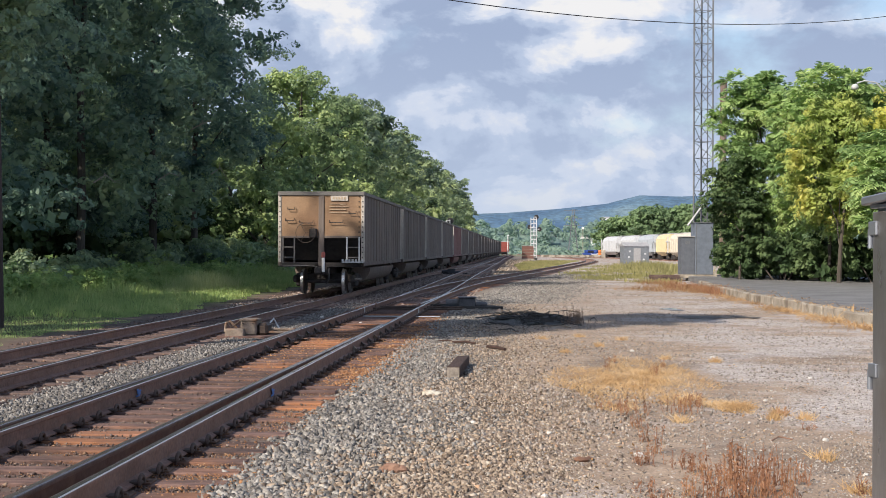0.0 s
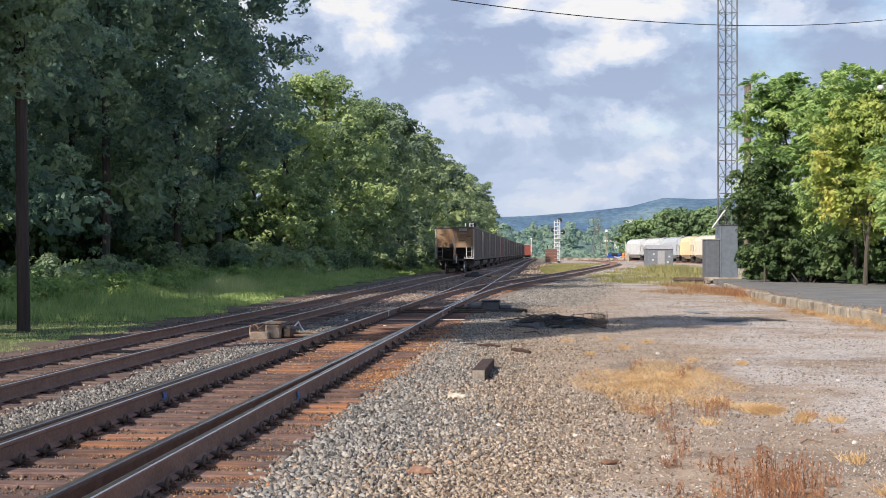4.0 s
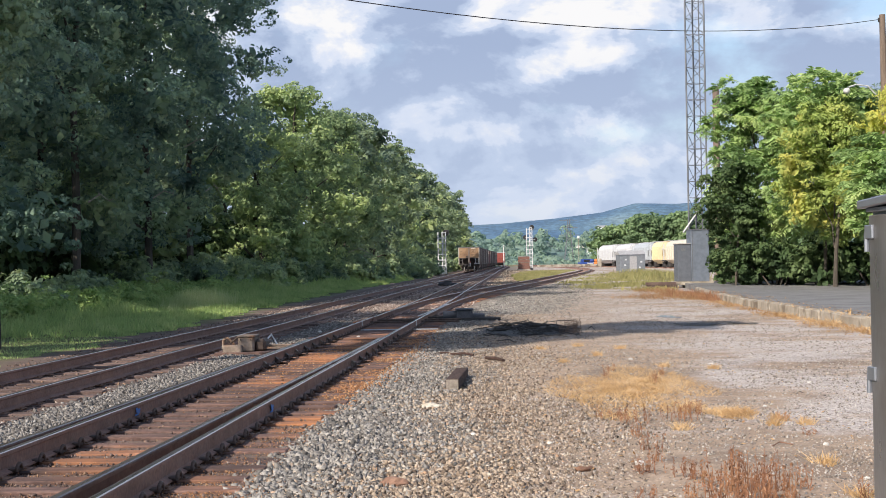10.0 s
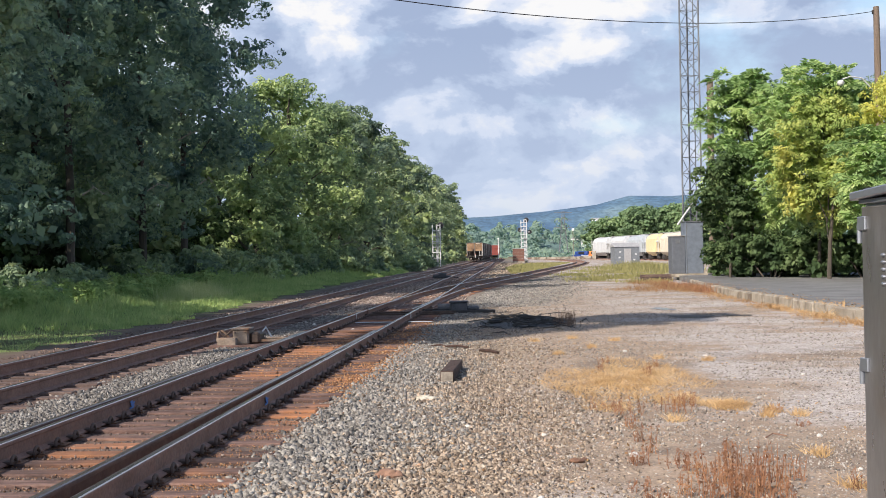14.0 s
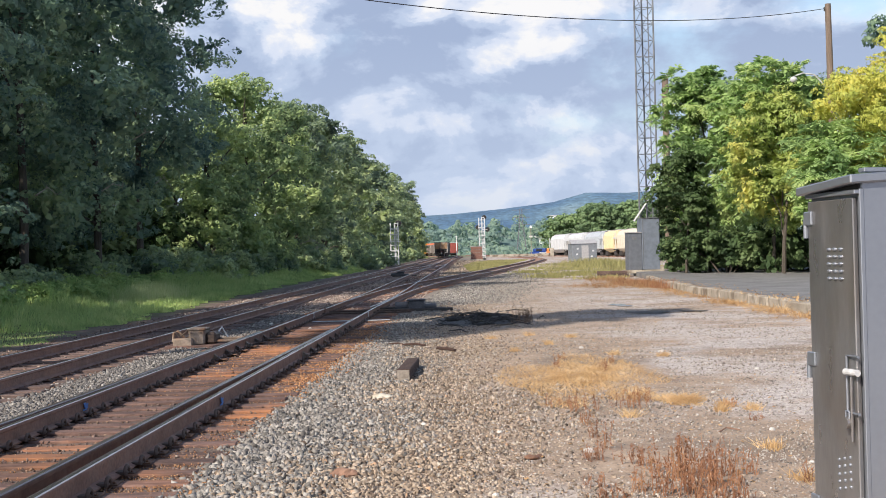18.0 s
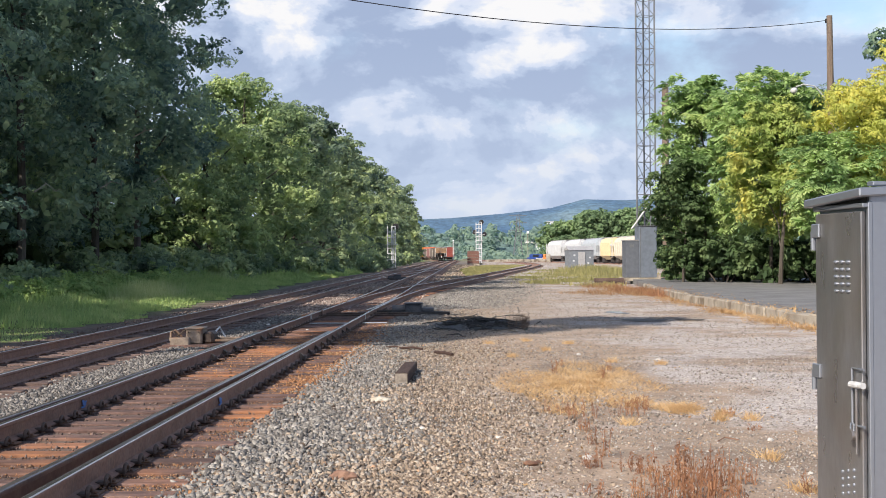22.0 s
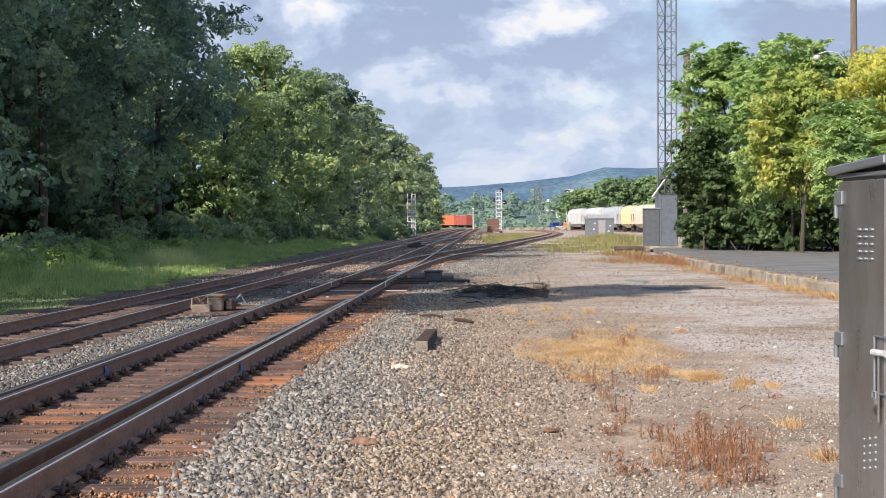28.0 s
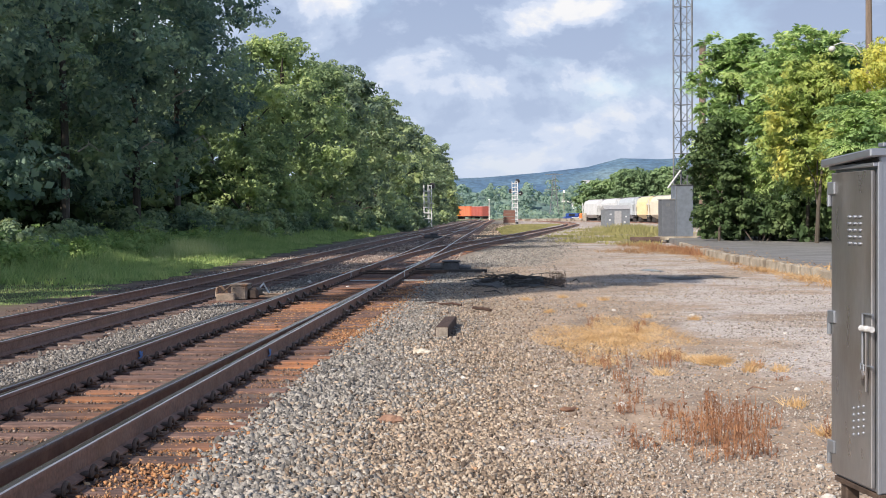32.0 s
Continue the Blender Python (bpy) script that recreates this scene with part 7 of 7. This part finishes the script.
M["slab"] = mat("slab", [(0.35, (0.38, 0.34, 0.27)), (0.65, (0.58, 0.54, 0.47))], 6.0, rough=0.9, bump=0.5)
M["brick_red"] = mat("brick_red", [(0.35, (0.18, 0.10, 0.07)), (0.65, (0.28, 0.17, 0.12))], 8.0, rough=0.9, bump=0.5)
M["white_rock"] = mat("white_rock", [(0.35, (0.44, 0.42, 0.39)), (0.65, (0.60, 0.58, 0.55))], 8.0, rough=0.9, bump=0.4)
rock("slab_stone", -0.97, 14.9, (0.13, 0.08, 0.04), M["slab"], "flat pale broken stone slab on the gravel", 1.0, -12)
rock("broken_brick", -0.96, 9.3, (0.11, 0.065, 0.05), M["brick_red"], "reddish-brown broken brick on the gravel", 2.0, -20)
rock("white_stone", 1.06, 10.2, (0.045, 0.04, 0.03), M["white_rock"], "small white stone on the lot", 3.0)
for k, (x, y, s) in enumerate([(2.6, 8.1, 0.04), (2.35, 7.6, 0.05), (2.1, 7.3, 0.045), (2.75, 9.4, 0.035), (3.4, 21.0, 0.06), (4.2, 17.5, 0.05), (3.0, 14.6, 0.04), (0.2, 8.3, 0.045), (-0.05, 8.0, 0.05), (1.9, 6.3, 0.06),
                               (3.6, 12.2, 0.04), (2.9, 11.3, 0.05), (-0.4, 12.3, 0.05), (0.35, 11.6, 0.04), (2.2, 22.4, 0.06), (-3.6, 31, 0.07), (-4.9, 33.5, 0.1)]):
    rock("white_stone", x, y, (s * 0.7, s * 0.56, s * 0.4), M["white_rock"], "small white stone on the lot", 4.0 + k, k * 40)
rock("orange_clod", 0.55, 9.9, (0.06, 0.05, 0.03), M["plate"], "orange-brown clod on the lot", 30.0)
rock("orange_clod", 0.62, 10.0, (0.04, 0.04, 0.02), M["plate"], "orange-brown clod on the lot", 31.0)


def stick(pts, r, material, label, name="stick"):
    tagged(put(name, tubed([(x, y, rise(y) + z) for x, y, z in pts], r, 6), material), label, "stick")


stick([(-1.02, 24.1, 0.03), (-0.8, 23.8, 0.06), (-0.62, 23.7, 0.03)], 0.022, M["wood_dark"], "dark curved stick on the gravel")
stick([(-1.35, 24.5, 0.02), (-1.15, 24.3, 0.05), (-1.02, 24.15, 0.02)], 0.016, M["wood_dark"], "dark curved stick on the gravel")
stick([(-0.38, 22.9, 0.03), (-0.2, 22.5, 0.05), (-0.06, 22.2, 0.03)], 0.032, M["wood_dark"], "dark stick on the gravel")
stick([(2.38, 11.2, 0.012), (2.48, 11.35, 0.03), (2.6, 11.3, 0.012)], 0.007, M["brick_red"], "thin red-brown stick on the lot")


def flat_patch(name, x, y, rx, ry, material, label, seed, category, dz=0.012):
    """A thin irregular sheet lying on the lot."""
    rng = random.Random(seed)
    bm = bmesh.new()
    n = 40
    ph = [rng.uniform(0, 6.28) for _ in range(4)]
    ring = []
    for i in range(n):
        a = 2 * math.pi * i / n
        k = 1 + 0.2 * math.sin(2 * a + ph[0]) + 0.15 * math.sin(3 * a + ph[1]) + 0.1 * math.sin(5 * a + ph[2]) + 0.06 * math.sin(9 * a + ph[3])
        px, py = x + rx * k * math.cos(a), y + ry * k * math.sin(a)
        ring.append(bm.verts.new((px, py, rise(py) + dz)))
    bm.faces.new(ring)
    return tagged(put(name, bm, material), label, category, kind="structure")


M["water"] = mat("water", [(0.4, (0.16, 0.15, 0.14)), (0.6, (0.22, 0.21, 0.20))], 1.0, rough=0.12, metal=0.0, coord="World", rough_var=0.04)
M["mud"] = mat("mud", [(0.35, (0.07, 0.06, 0.052)), (0.65, (0.12, 0.102, 0.088))], 2.0, rough=0.7, coord="World", fine=0.3, fine_scale=14.0, rough_var=0.2)
flat_patch("wet_mud", 5.3, 35.0, 0.5, 1.0, M["mud"], "dark wet mud in a hollow of the lot", 8, "mud", 0.018)
flat_patch("wet_mud", 6.55, 35.3, 0.34, 0.55, M["mud"], "dark wet mud in a hollow of the lot", 9, "mud", 0.018)
flat_patch("puddle", 5.15, 40.2, 0.34, 0.9, M["water"], "shallow rain puddle that mirrors the sky", 5, "puddle", 0.022)


# ---------------------------------------------------------------- dry grass and weeds
M["litter"] = leafy("litter", [(0.15, (0.24, 0.13, 0.065)), (0.5, (0.44, 0.27, 0.13)), (0.85, (0.62, 0.45, 0.25))], 0.3, scale=1.5)


def dry_plants():
    rng = np.random.default_rng(61)

    def blob(n, cx, cy, rx, ry, power=0.6):
        a, r = rng.uniform(0, 2 * np.pi, n), rng.random(n) ** power
        k = 1 + 0.18 * np.sin(3 * a + cx * 5) + 0.12 * np.sin(5 * a + cy)
        return np.stack([cx + rx * r * k * np.cos(a), cy + ry * r * k * np.sin(a)], -1)

    mats = [blob(5200, 1.35, 16.6, 0.85, 2.2, 0.7), blob(4800, 1.95, 18.0, 0.8, 2.4, 0.7), blob(800, 2.05, 14.6, 0.35, 0.7), blob(1200, 2.5, 13.9, 0.26, 0.5), blob(250, 1.2, 13.7, 0.3, 0.3)]
    xy = np.concatenate(mats)
    blades("dry_grass", xy, rng.uniform(0.025, 0.085, len(xy)), np.full(len(xy), 0.005), M["straw"], 62, "patch of short straw-yellow dry grass on the lot", lean=1.5)
    tufts = [blob(120, x, y, 0.1, 0.16) for x, y in [(1.75, 12.6), (2.75, 12.9), (3.1, 12.9), (2.62, 10.2), (2.9, 13.3), (1.0, 22.0), (1.7, 23.6), (0.7, 25.5), (1.5, 26.3), (2.3, 25.4), (2.5, 8.6), (2.75, 8.4), (2.6, 20.7), (3.3, 20.2)]]
    xy = np.concatenate(tufts)
    blades("dry_tufts", xy, rng.uniform(0.04, 0.12, len(xy)), np.full(len(xy), 0.005), M["straw"], 63, "small straw-yellow grass tufts on the lot", lean=0.8)
    n = 2800
    y = rng.uniform(18, 62, n)
    x = np.interp(y, [18, 36, 46, 62], [8.7, 8.75, 8.9, 9.4]) - np.abs(rng.normal(0, 0.32, n)) * np.interp(y, [18, 30, 62], [1.2, 1.0, 1.5])
    keep = (np.sin(y * 1.7) + np.sin(y * 0.63 + 1)) > -0.7
    blades("kerb_grass", np.stack([x, y], -1)[keep], rng.uniform(0.04, 0.17, n)[keep], np.full(n, 0.012)[keep], M["litter"], 64, "dry straw-coloured grass along the kerb", lean=0.95)
    n = 2600
    y = rng.uniform(18, 40, n)
    x = 8.72 - np.abs(rng.normal(0, 0.28, n)) + np.where(rng.random(n) < 0.25, 0.35, 0.0)
    keep = (np.sin(y * 2.1) + np.sin(y * 0.9 + 2)) > -0.4
    blades("kerb_straw", np.stack([x, y], -1)[keep], (rng.uniform(0.03, 0.14, n) * (1 + 1.5 * np.clip(np.sin(y * 2.1) * np.sin(y * 0.9 + 2), 0, 1)))[keep], np.full(n, 0.011)[keep], M["straw"], 66, "matted straw-yellow grass against the kerb", lean=1.3, dz=np.where(x > 8.8, 0.29, 0.0)[keep])
    xy = np.concatenate([blob(2200, 9.0, 62.5, 1.1, 5.5), blob(700, 7.2, 61, 1.6, 4.0), blob(800, 8.6, 72, 1.2, 4)])
    blades("brown_weeds", xy, rng.uniform(0.04, 0.30, len(xy)), np.full(len(xy), 0.013), M["dead_brown"], 65, "brown dead weeds at the platform's end", lean=0.8)
    xy = np.concatenate([blob(700, 9.1, 57.5, 0.55, 3.6), blob(300, 8.4, 62, 0.7, 2.5)])
    blades("red_weeds", xy, rng.uniform(0.2, 0.62, len(xy)) * (0.5 + 0.5 * rng.random(len(xy))), np.full(len(xy), 0.009), M["weed"], 67, "tall reddish-brown dead weeds at the kerb's end", lean=0.3)


dry_plants()


def leaf_litter():
    """Fallen leaves on the platform's edge and round the dry patch."""
    rng = np.random.default_rng(91)
    n = 1500
    y = rng.uniform(17, 60, n)
    x = np.interp(y, [17, 36, 46, 62], [8.7, 8.75, 8.9, 9.4]) + rng.normal(0.1, 0.55, n)
    m = 900
    y2, x2 = rng.uniform(8, 26, m), rng.normal(1.6, 1.3, m)
    P = np.concatenate([np.stack([x, y, np.where(x > np.interp(y, [17, 36, 46, 62], [8.82, 8.88, 9.02, 9.55]), 0.3, 0.0) + rise_np(y) + 0.02], -1), np.stack([x2, y2, rise_np(y2) + 0.02], -1)])
    a = rng.uniform(0, 2 * np.pi, n + m)
    s = np.concatenate([rng.uniform(0.025, 0.06, n), rng.uniform(0.012, 0.03, m)])[:, None]
    U = np.stack([np.cos(a), np.sin(a), rng.normal(0, 0.25, n + m)], -1) * s
    W = np.stack([-np.sin(a), np.cos(a), rng.normal(0, 0.25, n + m)], -1) * s * 0.5
    tagged(put("leaf_litter", as_mesh("leaf_litter", *quads_from(P, U, W)), M["litter"]), "fallen brown leaves and straw scattered over the lot and platform edge", "leaf litter", kind="stuff")


leaf_litter()


def weed_plant(x, y, h, stems, spread, seed, label, material="weed", leaf=0.018):
    """A dead weed: thin upright stems with short side bits."""
    rng = random.Random(seed)
    w = thing("dead_weed", spot(x, y), label, "weed", "dead weeds")
    bm = bmesh.new()
    P, U, Vv = [], [], []
    for k in range(stems):
        a, q = rng.uniform(0, 6.28), spread * rng.random() ** 0.6
        bx, by = q * math.cos(a), q * math.sin(a)
        hh = h * rng.uniform(0.45, 1.1)
        tx, ty = bx + rng.gauss(0, 0.09) * h, by + rng.gauss(0, 0.09) * h
        tube(bm, [(bx, by, -0.01), ((bx + tx) / 2 + rng.gauss(0, 0.01), (by + ty) / 2, hh * 0.5), (tx, ty, hh)], [0.0036, 0.003, 0.0016], 4)
        for j in range(int(20 * hh / 0.35) + 4):
            f = rng.random() ** 0.8
            P.append((bx + (tx - bx) * f + rng.gauss(0, 0.012), by + (ty - by) * f + rng.gauss(0, 0.012), hh * f))
            U.append((rng.gauss(0, 1), rng.gauss(0, 1), rng.uniform(0.3, 1.6)))
            Vv.append((rng.gauss(0, 1), rng.gauss(0, 1), rng.gauss(0, 0.4)))
    tagged(part("stalk", bm, M[material], w), kind="stuff")
    U, Vv = unit(np.array(U)), unit(np.array(Vv))
    s = leaf * np.random.default_rng(seed).uniform(0.5, 1.3, len(P))[:, None]
    put("foliage", as_mesh("foliage", *quads_from(np.array(P), U * s, Vv * s * 0.3)), M[material], w)


WEED = "reddish-brown dead weed with thin upright stems"
for k, (x, y, h, n, sp) in enumerate([(1.62, 8.9, 0.34, 46, 0.2), (1.78, 8.45, 0.3, 50, 0.22), (1.55, 8.15, 0.28, 40, 0.22), (1.3, 8.3, 0.2, 26, 0.18), (1.85, 8.9, 0.36, 22, 0.16), (1.35, 9.5, 0.2, 22, 0.14), (1.5, 9.25, 0.16, 18, 0.12),
                                      (1.1, 9.75, 0.16, 22, 0.13), (1.2, 10.3, 0.28, 8, 0.06), (1.22, 11.1, 0.26, 8, 0.06), (1.2, 12.1, 0.16, 12, 0.08), (1.3, 13.2, 0.2, 22, 0.2), (1.1, 13.6, 0.16, 16, 0.16), (1.85, 13.4, 0.2, 22, 0.2),
                                      (2.0, 13.9, 0.18, 22, 0.2), (2.9, 13.2, 0.12, 10, 0.08), (2.15, 8.9, 0.24, 7, 0.08), (2.45, 8.5, 0.2, 6, 0.08), (2.9, 12.0, 0.12, 8, 0.1), (2.05, 17.6, 0.22, 9, 0.08), (1.45, 18.6, 0.24, 7, 0.06),
                                      (1.62, 19.9, 0.2, 8, 0.08), (1.0, 8.0, 0.16, 16, 0.14), (0.95, 8.55, 0.14, 10, 0.1), (1.75, 7.7, 0.22, 30, 0.2), (1.45, 7.6, 0.18, 24, 0.2), (2.35, 19.0, 0.18, 8, 0.06)]):
    weed_plant(x, y, h * 0.88, int(n * 0.72) + 1, sp, 100 + k, WEED)
weed_plant(1.62, 31.0, 0.45, 30, 0.3, 140, "brown leafless shrub on the lot", "twig", 0.025)
weed_plant(1.8, 31.6, 0.34, 20, 0.25, 141, "brown leafless shrub on the lot", "twig", 0.025)


def timber_stack():
    t = thing("timber_stack", spot(9.7, 79, 0, 4), "low stack of old dark ties at the platform's end", "timber stack")
    for k in range(3):
        for j in range(2 if k < 2 else 1):
            part("old_tie", bbox((-0.95 + 0.1 * k, -0.3 + 0.27 * k, 0.02 + j * 0.19), (0.95 - 0.06 * j, -0.06 + 0.27 * k, 0.2 + j * 0.19), 0.012), M["tie_old"], t)


timber_stack()
motions()
